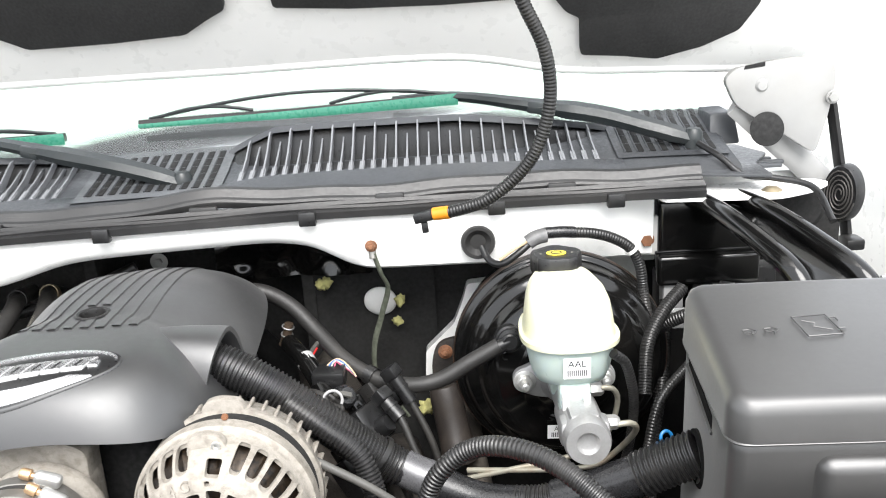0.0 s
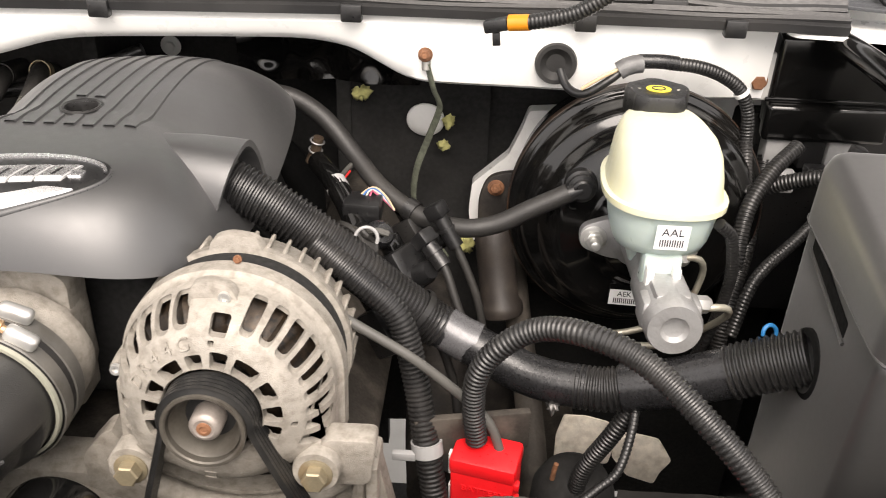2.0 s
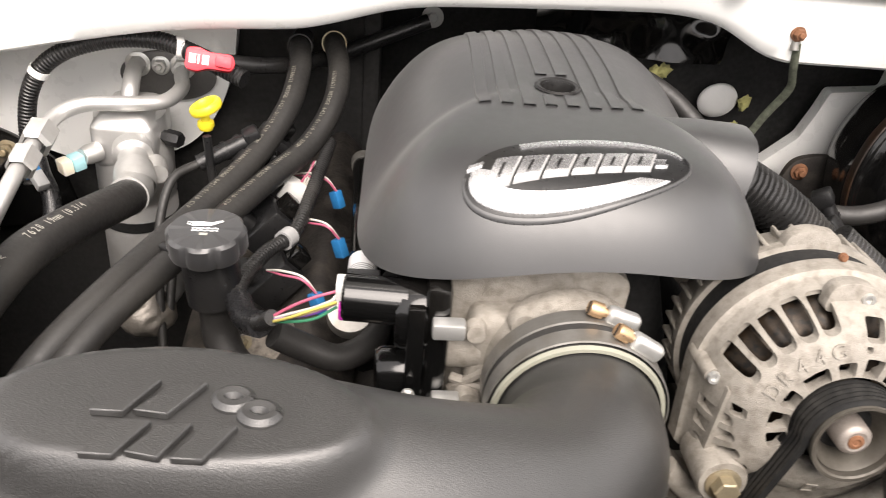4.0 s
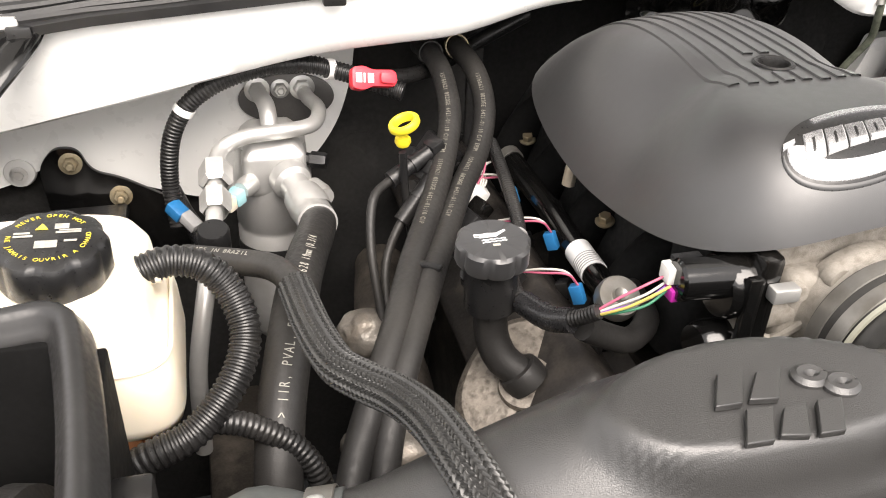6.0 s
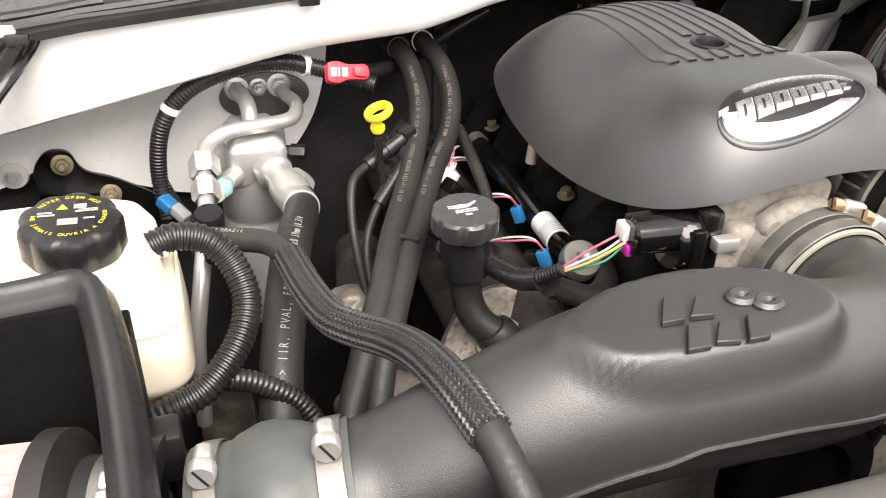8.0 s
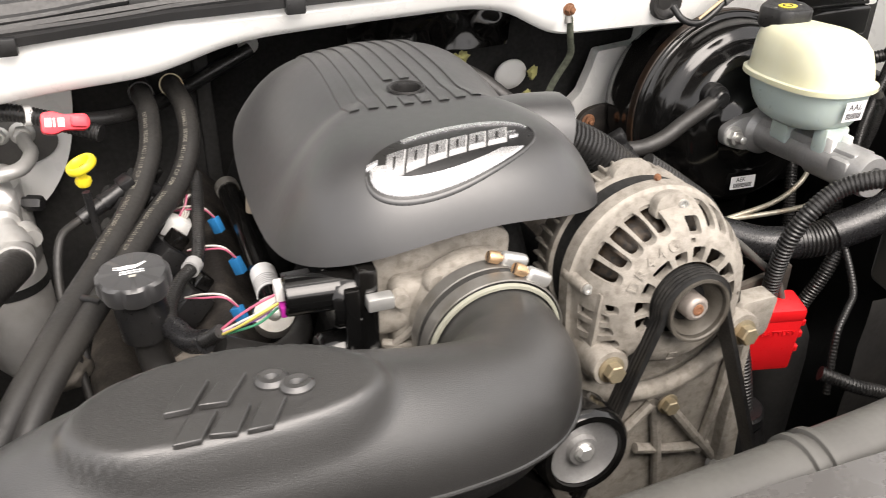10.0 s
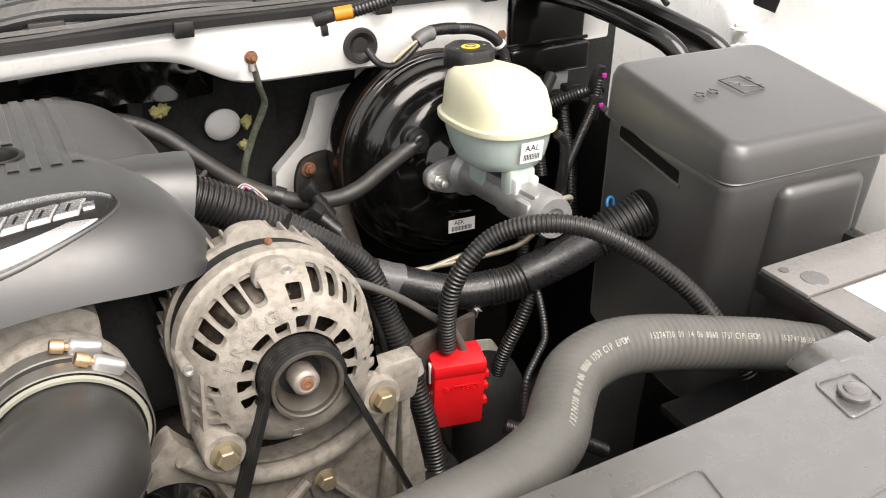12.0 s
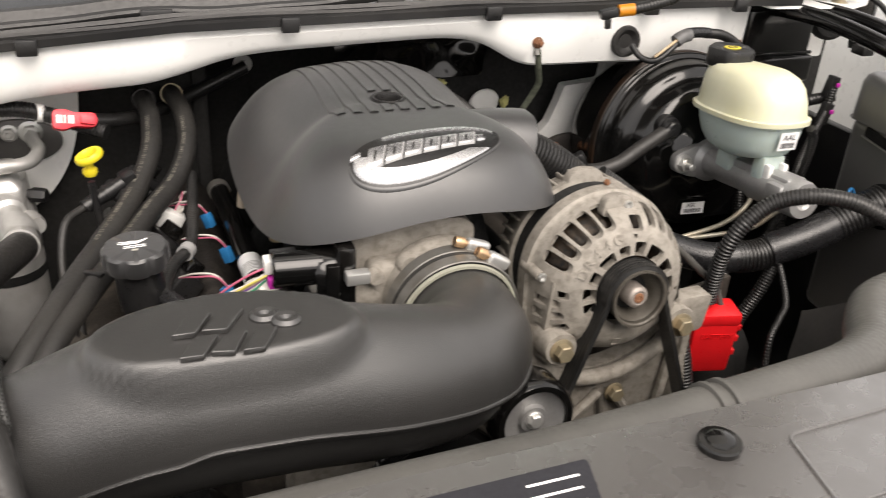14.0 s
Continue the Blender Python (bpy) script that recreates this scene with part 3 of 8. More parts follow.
rec = rounded([(-0.270, 0.314), (-0.053, 0.322), (-0.066, 0.262), (-0.283, 0.254)], 0.008)
for pin_x, pin_y in ((0.082, 0.328), (-0.700, 0.312)):
    seat = rounded([(pin_x - 0.014, pin_y + 0.017), (pin_x + 0.019, pin_y + 0.015), (pin_x + 0.012, pin_y - 0.016), (pin_x - 0.021, pin_y - 0.018)], 0.005)
    part("pin_seat", rim(seat, 0.0011, Matrix.Translation((0, 0, SH_Z + 0.0002)), 6), SHROUD, shroud, "moulded square round a push pin")
line2 = rounded([(-0.037, 0.258), (0.150, 0.266), (0.136, 0.196), (-0.052, 0.188)], 0.008)
part("recess_line", rim(line2, 0.0011, Matrix.Translation((0, 0, SH_Z + 0.0001)), 6), SHROUD, shroud)
part("recess_line", rim(rec, 0.0013, Matrix.Translation((0, 0, SH_Z + 0.0002)), 6), SHROUD, shroud, "moulded rectangular outline")
# pins are black; those in shroud grey carry glare as their colour
for x, y in ((-0.319, 0.318), (0.082, 0.326), (-0.70, 0.312)):
    p = part("push_pin", lathe([(0, 0.0062), (0.005, 0.0060), (0.0068, 0.0052), (0.0072, 0.0042), (0.0102, 0.0040), (0.0108, 0.0030), (0.0104, 0.0), (0.0098, -0.001)], 32, Matrix.Translation((x, y, SH_Z))@ Matrix.Scale(1.3 if x == -0.319 else 1.0, 4)), GLOSS if x == -0.319 else SHROUD, shroud, "domed plastic push pin")
sticker = part("sticker", prism(rounded([(-0.540, 0.235), (-0.428, 0.24), (-0.403, 0.332), (-0.515, 0.330)], 0.004), 0.0006, Matrix.Translation((0, 0, SH_Z + 0.0002))), INK, shroud, "dark information sticker with white lines")
for k in range(8):
    w, y = (0.034, 0.040, 0.062, 0.052, 0.070, 0.060, 0.066, 0.05)[k], 0.321 - k * 0.0095
    x1_ = -0.412 - 0.27 * (0.33 - y)
    part("print_line", box(x1_ - w, x1_, y - 0.0009, y + 0.0009, SH_Z + 0.0007, SH_Z + 0.001, 0), PAPER, sticker)

# radiator and fan shroud below the cover
rad = thing("radiator", (-0.3, 0.30, 0.7), "black radiator and fan shroud behind the cover", "radiator")
part("core", box(-0.80, 0.14, 0.20, 0.27, 0.50, 1.17, 0.004), BLACK_PL, rad)
part("fan_shroud", box(-0.74, 0.10, 0.275, 0.33, 0.52, 1.14, 0.01), BLACK_PL, rad)
for x in (-0.55, -0.13):
    part("fan_hub", lathe([(0, 0.02), (0.05, 0.018), (0.06, 0.0)], 28, axis_to((x, 0.332, 0.84), (0, 1, 0))), BLACK_PL, rad)
# front plates on both sides that close the bay behind the headlights
for nm, x0, x1 in (("support_plate_a", 0.14, 0.46), ("support_plate_b", -1.2, -0.80)):
    solo(nm, box(x0, x1, 0.24, 0.26, 0.45, 1.17, 0.003), BLACK_PL, "black plastic radiator support panel", "panel", "structure")


# ---- engine cover ----
COV_C = (-0.370, 0.832)


def cover_reach(a):
    """How far the cover's edge lies from the filler opening, by angle."""
    c, s = math.cos(a), math.sin(a)
    ax = 0.152
    ay = 0.185 if s < 0 else 0.275
    e = 3.6 if s < 0 else 4.0
    return (abs(c / ax) ** e + abs(s / ay) ** e) ** (-1 / e)


def cover_z(x, y):
    dx, dy = x - COV_C[0], y - COV_C[1]
    a, r = math.atan2(dy, dx), math.hypot(dx, dy)
    s = min(1.0, r / cover_reach(a))
    front = max(0.0, -math.sin(a)) ** 2
    back = max(0.0, math.sin(a)) ** 2
    p = 2.7 + 7.5 * front + 1.2 * back
    left = max(0.0, -math.cos(a)) ** 0.7
    ze = 1.168 + 0.037 * front**2 + 0.030 * back + 0.016 * max(0.0, math.cos(a)) * min(1.0, 2 * front) - left * float(np.interp(y, (0.66, 0.75, 0.95, 1.10), (0.004, 0.012, 0.040, 0.050)))
    top = 1.257 - 0.10 * max(0.0, y - 0.95) ** 1.5
    return ze + (top - ze) * (1 - s**p)


cover = thing("engine_cover", (CX, 0.87, 1.16), "dark grey ribbed plastic engine cover with a silver badge", "engine cover")
SA, SR = 120, 30
r0 = 0.0135
v, f = [], []
for i in range(SA):
    a = 2 * math.pi * i / SA
    R = cover_reach(a)
    for j in range(SR + 1):
        q = j / SR
        q = 1 - (1 - q) ** 1.6
        r = r0 + (R - r0) * q
        x, y = COV_C[0] + r * math.cos(a), COV_C[1] + r * math.sin(a)
        v.append((x, y, cover_z(x, y)))
    x, y = COV_C[0] + (R - 0.004) * math.cos(a), COV_C[1] + (R - 0.004) * math.sin(a)
    v.append((x, y, cover_z(x, y) - 0.010))
k = SR + 2
f = [(i * k + j, ((i + 1) % SA) * k + j, ((i + 1) % SA) * k + j + 1, i * k + j + 1) for i in range(SA) for j in range(k - 1)]
part("shell", (v, f), COVER, cover, sharp=60)
part("filler_opening", lathe([(0.0185, 0.0010), (0.0165, 0.0022), (0.0140, 0.0015), (0.0132, -0.002), (0.0125, -0.014), (0.0, -0.016)], 32, Matrix.Translation((*COV_C, cover_z(*COV_C)))), BLACK_PL, cover)


def strip(x0, y0, x1, y1, w, h, n=20, base=-0.001):
    """A raised rib with sloped flanks on the cover."""
    d = Vector((x1 - x0, y1 - y0)).normalized()
    s = Vector((-d.y, d.x))
    v, f = [], []
    for i in range(n + 1):
        t = i / n
        x, y = x0 + (x1 - x0) * t, y0 + (y1 - y0) * t
        for o, hh in ((-w, base), (-w * 0.82, h), (w * 0.82, h), (w, base)):
            px, py = x + s.x * o, y + s.y * o
            v.append((px, py, cover_z(px, py) + hh))
    f = [(i * 4 + j, (i + 1) * 4 + j, (i + 1) * 4 + j + 1, i * 4 + j + 1) for i in range(n) for j in range(3)]
    return v, f


for i in range(8):
    u = i / 7
    x0, x1 = -0.430 + 0.116 * u, -0.426 + 0.108 * u
    if 0.35 < u < 0.65:
        part("rib", strip(x0, 0.792, x0, 0.812, 0.0052, 0.0018, 6), COVER, cover)
        part("rib", strip(x0, 0.856, x1, 1.075, 0.0052, 0.0018), COVER, cover)
    else:
        part("rib", strip(x0, 0.795 - 0.006 * math.sin(math.pi * u), x1, 1.075, 0.0052, 0.0018), COVER, cover)

# badge: dark oval, silver swoosh and arc, slanted blocks in place of lettering
BC = (-0.374, 0.697)


def drape_grid(rows, h, base=0.0):
    """A raised plate over the cover from rows of (x, y): top surface and skirt follow its curve."""
    n, m = len(rows), len(rows[0])
    v = [(x, y, cover_z(x, y) + base + h) for r in rows for x, y in r]
    f = [(i * m + j, (i + 1) * m + j, (i + 1) * m + j + 1, i * m + j + 1) for i in range(n - 1) for j in range(m - 1)]
    edge = [i * m for i in range(n)] + [(n - 1) * m + j for j in range(1, m)] + [i * m + m - 1 for i in range(n - 2, -1, -1)] + [j for j in range(m - 2, 0, -1)]
    o = len(v)
    v += [(v[k][0], v[k][1], v[k][2] - h - 0.001) for k in edge]
    q = len(edge)
    f += [(edge[k], edge[(k + 1) % q], o + (k + 1) % q, o + k) for k in range(q)]
    bm = bmof(v, f)
    bmesh.ops.recalc_face_normals(bm, faces=list(bm.faces))
    return bm


def between(a, b, n):
    return [[(p[0] + (q[0] - p[0]) * k / n, p[1] + (q[1] - p[1]) * k / n) for p, q in zip(a, b)] for k in range(n + 1)]


def arc_pts(rx, ry, oy, a0, a1, n=36):
    return [(BC[0] + rx * math.cos(radians(t)), BC[1] + oy + ry * math.sin(radians(t)) + 0.16 * rx * math.cos(radians(t))) for t in np.linspace(a0, a1, n + 1)]


badge = part("badge", drape_grid(between(arc_pts(0.0775, 0.0345, 0, 180, 0), arc_pts(0.0775, 0.0345, 0, 180, 360), 16), 0.0010), BLACK_PL, cover, "dark oval badge plate", sharp=80)
part("rim", drape_grid(between(arc_pts(0.0775, 0.0345, 0, 172, 372, 60), arc_pts(0.0758, 0.0330, 0, 172, 372, 60), 2), 0.0012, 0.0008), COVER, badge, "raised oval rim", sharp=80)
part("swoosh", drape_grid(between(arc_pts(0.0735, 0.0310, 0.0, 163, 322), arc_pts(0.0600, 0.0215, 0.0006, 172, 309), 6), 0.0014, 0.0010), CHROME, badge, "silver swoosh", sharp=80)
part("arc", drape_grid(between(arc_pts(0.0740, 0.0318, 0.0, 122, 10), arc_pts(0.0720, 0.0262, 0.0, 122, 10), 4), 0.0014, 0.0010), CHROME, badge, "thin silver arc", sharp=80)


def slant_block(x, w, h, y0, lean=0.42, hgt=0.0024, base=0.0010, grow=0.0):
    """A slanted raised block on the badge; grow widens it all round."""
    yb = BC[1] + y0 + 0.16 * (x - BC[0]) - grow
    lo = [(x - grow + (w + 2 * grow) * k / 3, yb + 0.16 * w * k / 3) for k in range(4)]
    hi = [(a + lean * (h + 2 * grow), b + h + 2 * grow) for a, b in lo]
    return drape_grid(between(lo, hi, 5), hgt, base)


for i, (o, w, h) in enumerate(((-0.0640, 0.0150, 0.0215), (-0.0450, 0.0150, 0.0205), (-0.0260, 0.0150, 0.0200), (-0.0070, 0.0140, 0.0195), (0.0110, 0.0140, 0.0190), (0.0290, 0.0160, 0.0185))):
    blk = part("block", slant_block(BC[0] + o, w, h, -0.0085), CHROME, badge, "silver slanted block", sharp=80)
    part("inset", slant_block(BC[0] + o + w * 0.52, w * 0.14, h * 0.52, -0.0085 + h * 0.20, hgt=0.0028), BLACK_PL, blk, "dark inset", sharp=80)
    part("shade_edge", slant_block(BC[0] + o, w, h, -0.0085, hgt=0.0015, grow=0.0010), GREY_PL, blk, sharp=80)
part("tail", slant_block(BC[0] - 0.0745, 0.0095, 0.0035, 0.0080), CHROME, badge, sharp=80)
for o in (-0.0060, -0.0005):
    part("tail", slant_block(BC[0] + 0.0500, 0.0085, 0.0022, o), CHROME, badge, sharp=80)

# hose outlet of the cover
v, f = [], []
NS = 18
for i, (x, w, top, bot) in enumerate(((-0.300, 0.030, 1.249, 1.20), (-0.262, 0.040, 1.2485, 1.17), (-0.232, 0.046, 1.246, 1.155), (-0.222, 0.047, 1.2445, 1.150), (-0.2225, 0.042, 1.2395, 1.150), (-0.25, 0.040, 1.238, 1.155))):
    for j in range(NS + 1):
        a = math.pi * j / NS
        cy = 0.795
        y = cy - w * math.copysign(abs(math.cos(a)) ** 0.75, math.cos(a))
        z = bot + (top - bot) * abs(math.sin(a)) ** 0.55
        v.append((x + 0.02 * (1 - math.sin(a)) * (-1 if j < NS / 2 else 0.4), y, z))
k = NS + 1
f = [(i * k + j, (i + 1) * k + j, (i + 1) * k + j + 1, i * k + j + 1) for i in range(5) for j in range(NS)]
part("hose_outlet", (v, f), COVER, cover)

# ---- intake manifold and heads under the cover ----
engine = thing("engine_block", (CX, 0.85, 0.7), "dark engine with plastic intake manifold and dirty aluminium heads", "engine")
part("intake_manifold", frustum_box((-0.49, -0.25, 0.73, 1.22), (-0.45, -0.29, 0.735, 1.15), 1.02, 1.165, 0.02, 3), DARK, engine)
for i in range(4):
    for sgn in (-1, 1):
        y = 0.80 + i * 0.105
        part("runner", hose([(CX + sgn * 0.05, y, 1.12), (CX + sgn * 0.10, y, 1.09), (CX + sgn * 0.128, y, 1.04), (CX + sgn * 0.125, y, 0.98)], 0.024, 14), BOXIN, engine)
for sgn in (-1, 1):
    rot = Matrix.Translation((CX + sgn * 0.205, 0, 0.99)) @ Matrix.Rotation(sgn * radians(42), 4, "Y")
    part("valve_cover", moved(box(-0.055, 0.055, 0.70, 1.20, -0.03, 0.035, 0.014, 3), rot), DARK_CAST if sgn < 0 else IRON, engine)
    part("cylinder_head", moved(box(-0.07, 0.075, 0.685, 1.21, -0.15, -0.032, 0.01), rot), DARK_CAST, engine)
part("block", box(CX - 0.20, CX + 0.20, 0.68, 1.22, 0.55, 0.98, 0.02), IRON, engine)
part("front_case", box(CX - 0.15, CX + 0.15, 0.64, 0.69, 0.60, 1.02, 0.015), CAST, engine)

# ---- throttle body ----
TB = Vector((-0.371, 0.628, 1.122))
tb = thing("throttle_unit", (TB.x, 0.68, 1.07), "cast aluminium throttle body with black motor housing", "throttle body")
part("throat_block", box(-0.440, -0.330, 0.656, 0.71, 1.085, 1.160, 0.010, 3), CAST, tb)
part("flange", prism(rounded([(-0.455, 1.06), (-0.335, 1.06), (-0.330, 1.18), (-0.345, 1.190), (-0.440, 1.190), (-0.455, 1.175)], 0.008), 0.03, plane_at((0, 0.705, 0), (1, 0, 0), (0, 0, 1)), 0.003), CAST, tb)
part("neck_plate", prism(rounded([(-0.45, 1.165), (-0.34, 1.165), (-0.335, 1.20), (-0.45, 1.20)], 0.006), 0.03, plane_at((0, 0.745, 0), (1, 0, 0), (0, 0, 1)), 0.003), CAST, tb)
part("throat", lathe([(0.056, 0), (0.0565, 0.012), (0.054, 0.016), (0.051, 0.035), (0.047, 0.035), (0.047, 0.0)], 48, axis_to((TB.x, 0.668, TB.z), (0, -1, 0))), CAST, tb)
part("shaft_boss", lathe([(0, 0.045), (0.014, 0.045), (0.017, 0.040), (0.017, 0.0)], 28, axis_to((-0.43, 0.672, 1.125), (-1, 0, 0))), CAST, tb)
for x, z, r in ((-0.404, 1.158, 0.010), (-0.436, 1.15, 0.007), (-0.436, 1.09, 0.009)):
    part("boss", lathe([(0, 0.010), (r * 0.9, 0.010), (r, 0.008), (r * 1.15, 0.0)], 20, axis_to((x, 0.657, z), (0, -1, 0.1))), CAST, tb)
for z0, z1 in ((1.09, 1.155), (1.10, 1.10)):
    part("cast_rib", hose([(-0.448, 0.665, z0), (-0.42, 0.652, (z0 + z1) / 2), (-0.40, 0.652, z1)], 0.004, 8), CAST, tb)
motor = part("motor_housing", box(-0.470, -0.453, 0.650, 0.70, 1.060, 1.184, 0.005, 2), GLOSS, tb, "glossy black motor housing")
part("gear_housing", lathe([(0.0, 0.0), (0.0265, 0.0), (0.0265, 0.018), (0.024, 0.022), (0.0, 0.022)], 36, axis_to((-0.468, 0.676, 1.148), (-1, 0, 0))), GLOSS, motor)
part("motor_end", lathe([(0.0, 0.0), (0.019, 0.0), (0.019, 0.030), (0.016, 0.034), (0.0, 0.034)], 32, axis_to((-0.468, 0.672, 1.098), (-1, -0.1, 0))), GLOSS, motor)
part("rib", box(-0.482, -0.470, 0.646, 0.654, 1.075, 1.170, 0.002), GLOSS, motor)
part("label_clip", box(-0.470, -0.446, 0.636, 0.652, 1.062, 1.082, 0.003), ALU_DULL, motor, "bright plated clip")
part("connector_body", lathe([(0.0165, 0), (0.0165, 0.042), (0.0140, 0.044), (0, 0.044)], 24, axis_to((-0.482, 0.672, 1.158), (-1, 0.05, 0.02))), GLOSS, motor)
part("lower_bracket", box(-0.500, -0.460, 0.652, 0.69, 1.045, 1.07, 0.004), BLACK_PL, motor)
for x, z, w in ((-0.455, 1.158, 0.011), (-0.453, 1.095, 0.010)):
    part("spring_clip", box(x - w, x + w, 0.638, 0.650, z - 0.006, z + 0.006, 0.002), STEEL, motor, "plated steel clip")
for x, z in ((-0.479, 1.105), (-0.478, 1.062)):
    part("screw", hexbolt((x, 0.640, z), (0, -1, 0), 0.004, 0.005, 1.1), STEEL, motor)

# ---- intake tube ----
tube = thing("intake_tube", (-0.58, 0.48, 1.10), "black grained plastic intake tube with raised mark on a flat oval", "air intake")
PT = [(-0.371, 0.615, 1.122), (-0.372, 0.585, 1.123), (-0.380, 0.555, 1.127), (-0.412, 0.520, 1.133), (-0.475, 0.498, 1.150), (-0.555, 0.492, 1.165), (-0.640, 0.494, 1.163), (-0.715, 0.499, 1.140), (-0.775, 0.504, 1.121), (-0.805, 0.505, 1.117)]
C, L = curve_pts(PT, 0.004)
T = np.linspace(0, 1, len(C))
ra = np.interp(T, [0, 0.06, 0.18, 0.32, 0.5, 0.66, 0.82, 0.93, 1.0], [0.052, 0.052, 0.053, 0.054, 0.055, 0.055, 0.052, 0.048, 0.046])
rb = np.interp(T, [0, 0.06, 0.18, 0.32, 0.5, 0.66, 0.82, 0.93, 1.0], [0.052, 0.053, 0.056, 0.060, 0.066, 0.066, 0.058, 0.048, 0.046])
v, f = sweep(C, 1.0, 96, np.stack([ra, rb], 1), up=(0, 0, 1), caps=False)
v = [tuple(p) for p in v]
for i, p in enumerate(v):  # the lower half shell is set back under a moulding edge
    c = Vector(C[i // 96])
    d = Vector(p) - c
    if d.z < -0.006 and 0.05 < T[i // 96] < 0.92:
        v[i] = (c.x + d.x * 0.82, c.y + d.y * 0.82, p[2])
# the flat oval on the crown
OV = Vector((-0.588, 0.482, 1.2305))
OVX = Vector((0.995, -0.04, 0.0)).normalized()
OVY = Vector((0.04, 0.995, 0.05)).normalized()
OVN = OVX.cross(OVY).normalized()
for i, p in enumerate(v):
    d = Vector(p) - OV
    q = (d.dot(OVX) / 0.086) ** 2 + (d.dot(OVY) / 0.042) ** 2
    hgt = d.dot(OVN)
    if hgt > -0.045 and q < 1.25:
        w = max(0.0, min(1.0, (1.25 - q) / 0.36))
        w = w * w * (3 - 2 * w) * max(0.0, min(1.0, (hgt + 0.028) / 0.012))
        v[i] = tuple(Vector(p) - OVN * hgt * w)
tb_shell = part("tube", (v, f), TUBE_PL, tube, sharp=70)
OM = plane_at(OV + Vector((0.0, -0.011, -0.0005)), OVX, OVY) @ Matrix.Diagonal((0.80, 0.78, 1, 1))


def plates(polys, h=0.003, m=OM, bev=0.0006):
    return [prism(p, h, m, bev, 1) for p in polys]


# raised slanted shapes of a maker's mark, as plain blocks
for p in plates([[(-0.044, 0.004), (-0.026, 0.004), (-0.012, 0.031), (-0.030, 0.031)], [(-0.021, 0.006), (-0.002, 0.004), (0.014, 0.031), (-0.005, 0.028)],
                 [(-0.040, -0.027), (-0.022, -0.027), (-0.009, -0.001), (-0.027, -0.001)], [(-0.017, -0.024), (0.001, -0.027), (0.013, -0.001), (-0.004, -0.004)], [(0.007, -0.027), (0.024, -0.027), (0.037, -0.001), (0.020, -0.001)]], 0.0042):
    part("mark_block", p, TUBE_PL, tube)
for a0, b0 in ((0.030, 0.022), (0.046, 0.012)):
    part("mark_ring", rim([(a0 + 0.008 * math.cos(radians(a)), b0 + 0.006 * math.sin(radians(a))) for a in range(0, 360, 20)], 0.0042, OM, 8), TUBE_PL, tube)
sl_ = []
for i in range(int(len(C) * 0.10), int(len(C) * 0.9), 5):
    ring = [p for p in v[i * 96:(i + 1) * 96] if abs(p[2] - C[i][2] + 0.004) < 0.005]
    sl_.append(max(ring, key=lambda p: 0.5 * p[0] - p[1]))
part("moulding_edge", hose(sl_, 0.0018, 8), TUBE_PL, tube)
# couplers and clamps
part("coupler", lathe([(0.058, 0), (0.0585, 0.004), (0.0585, 0.030), (0.0555, 0.034), (0.050, 0.034)], 56, axis_to((TB.x, 0.640, TB.z), (0, -1, 0.0))), RUBBER, tube, "black rubber coupler")


def clamp(c, d, r, w, screw_dir, parent, flip=1, head=BRASS, hr=0.0052):
    """A worm-drive band clamp with its slotted screw."""
    m = axis_to(c, d)
    b = part("clamp", lathe([(r, -w / 2), (r + 0.0012, -w / 2 + 0.0005), (r + 0.0012, w / 2 - 0.0005), (r, w / 2)], 64, m), BAND, parent, "steel band clamp")
    s = Vector(screw_dir).normalized()
    ax = Vector(d).normalized().cross(s).normalized() * flip
    o = Vector(c) + s * (r + 0.005)
    part("screw_housing", moved(box(-0.0055, 0.0055, -0.006, 0.006, -0.016 if flip > 0 else -0.006, 0.008, 0.004, 3), axis_to(o, ax, s)), STEEL, b)
    sc_ = part("screw", lathe([(0, 0.020), (hr * 0.85, 0.020), (hr, 0.018), (hr, 0.011), (0.003, 0.010), (0.003, 0.0), (0, 0.0)], 20, axis_to(o, ax, s)), head, b)
    part("screw_slot", moved(box(-0.0008, 0.0008, -hr * 0.8, hr * 0.8, 0.0198, 0.0203, 0), axis_to(o, ax, s) @ Matrix.Rotation(0.5, 4, "Z")), DARK, b)
    return b


clamp((TB.x, 0.632, TB.z), (0, -1, 0), 0.0588, 0.013, (0.33, 0, 0.94), tube)
clamp((TB.x, 0.612, TB.z), (0, -1, 0), 0.0590, 0.013, (0.52, 0, 0.85), tube)
part("liner_edge", lathe([(0.0540, 0), (0.0565, 0.0), (0.0575, -0.003)], 56, axis_to((TB.x, 0.602, TB.z), (0, -1, 0.0))), mat("pale_liner", (0.26, 0.26, 0.21), 0.6, var=0.1), tube, "pale rubber edge")

# silicone coupler towards the air filter
DL = Vector((-0.97, 0.14, -0.12)).normalized()
E0 = Vector(PT[-1])
def along(s, dz=0.0):
    return E0 + DL * s + Vector((0, 0, dz))


coup = part("hump_coupler", lathe([(0.047, -0.012), (0.0495, -0.012), (0.0495, 0.010), (0.052, 0.016), (0.056, 0.030), (0.056, 0.040), (0.051, 0.054), (0.0485, 0.058), (0.0485, 0.082), (0.045, 0.082)], 56, axis_to(E0, DL)), SILICONE, tube, "grey-green silicone hump coupler")
clamp(tuple(along(0.0)), tuple(DL), 0.0505, 0.016, (-0.1, 0.1, 0.98), tube, -1, STEEL, 0.0085)
clamp(tuple(along(0.070)), tuple(DL), 0.0495, 0.013, (-0.1, 0.1, 0.98), tube, -1, STEEL, 0.0085)

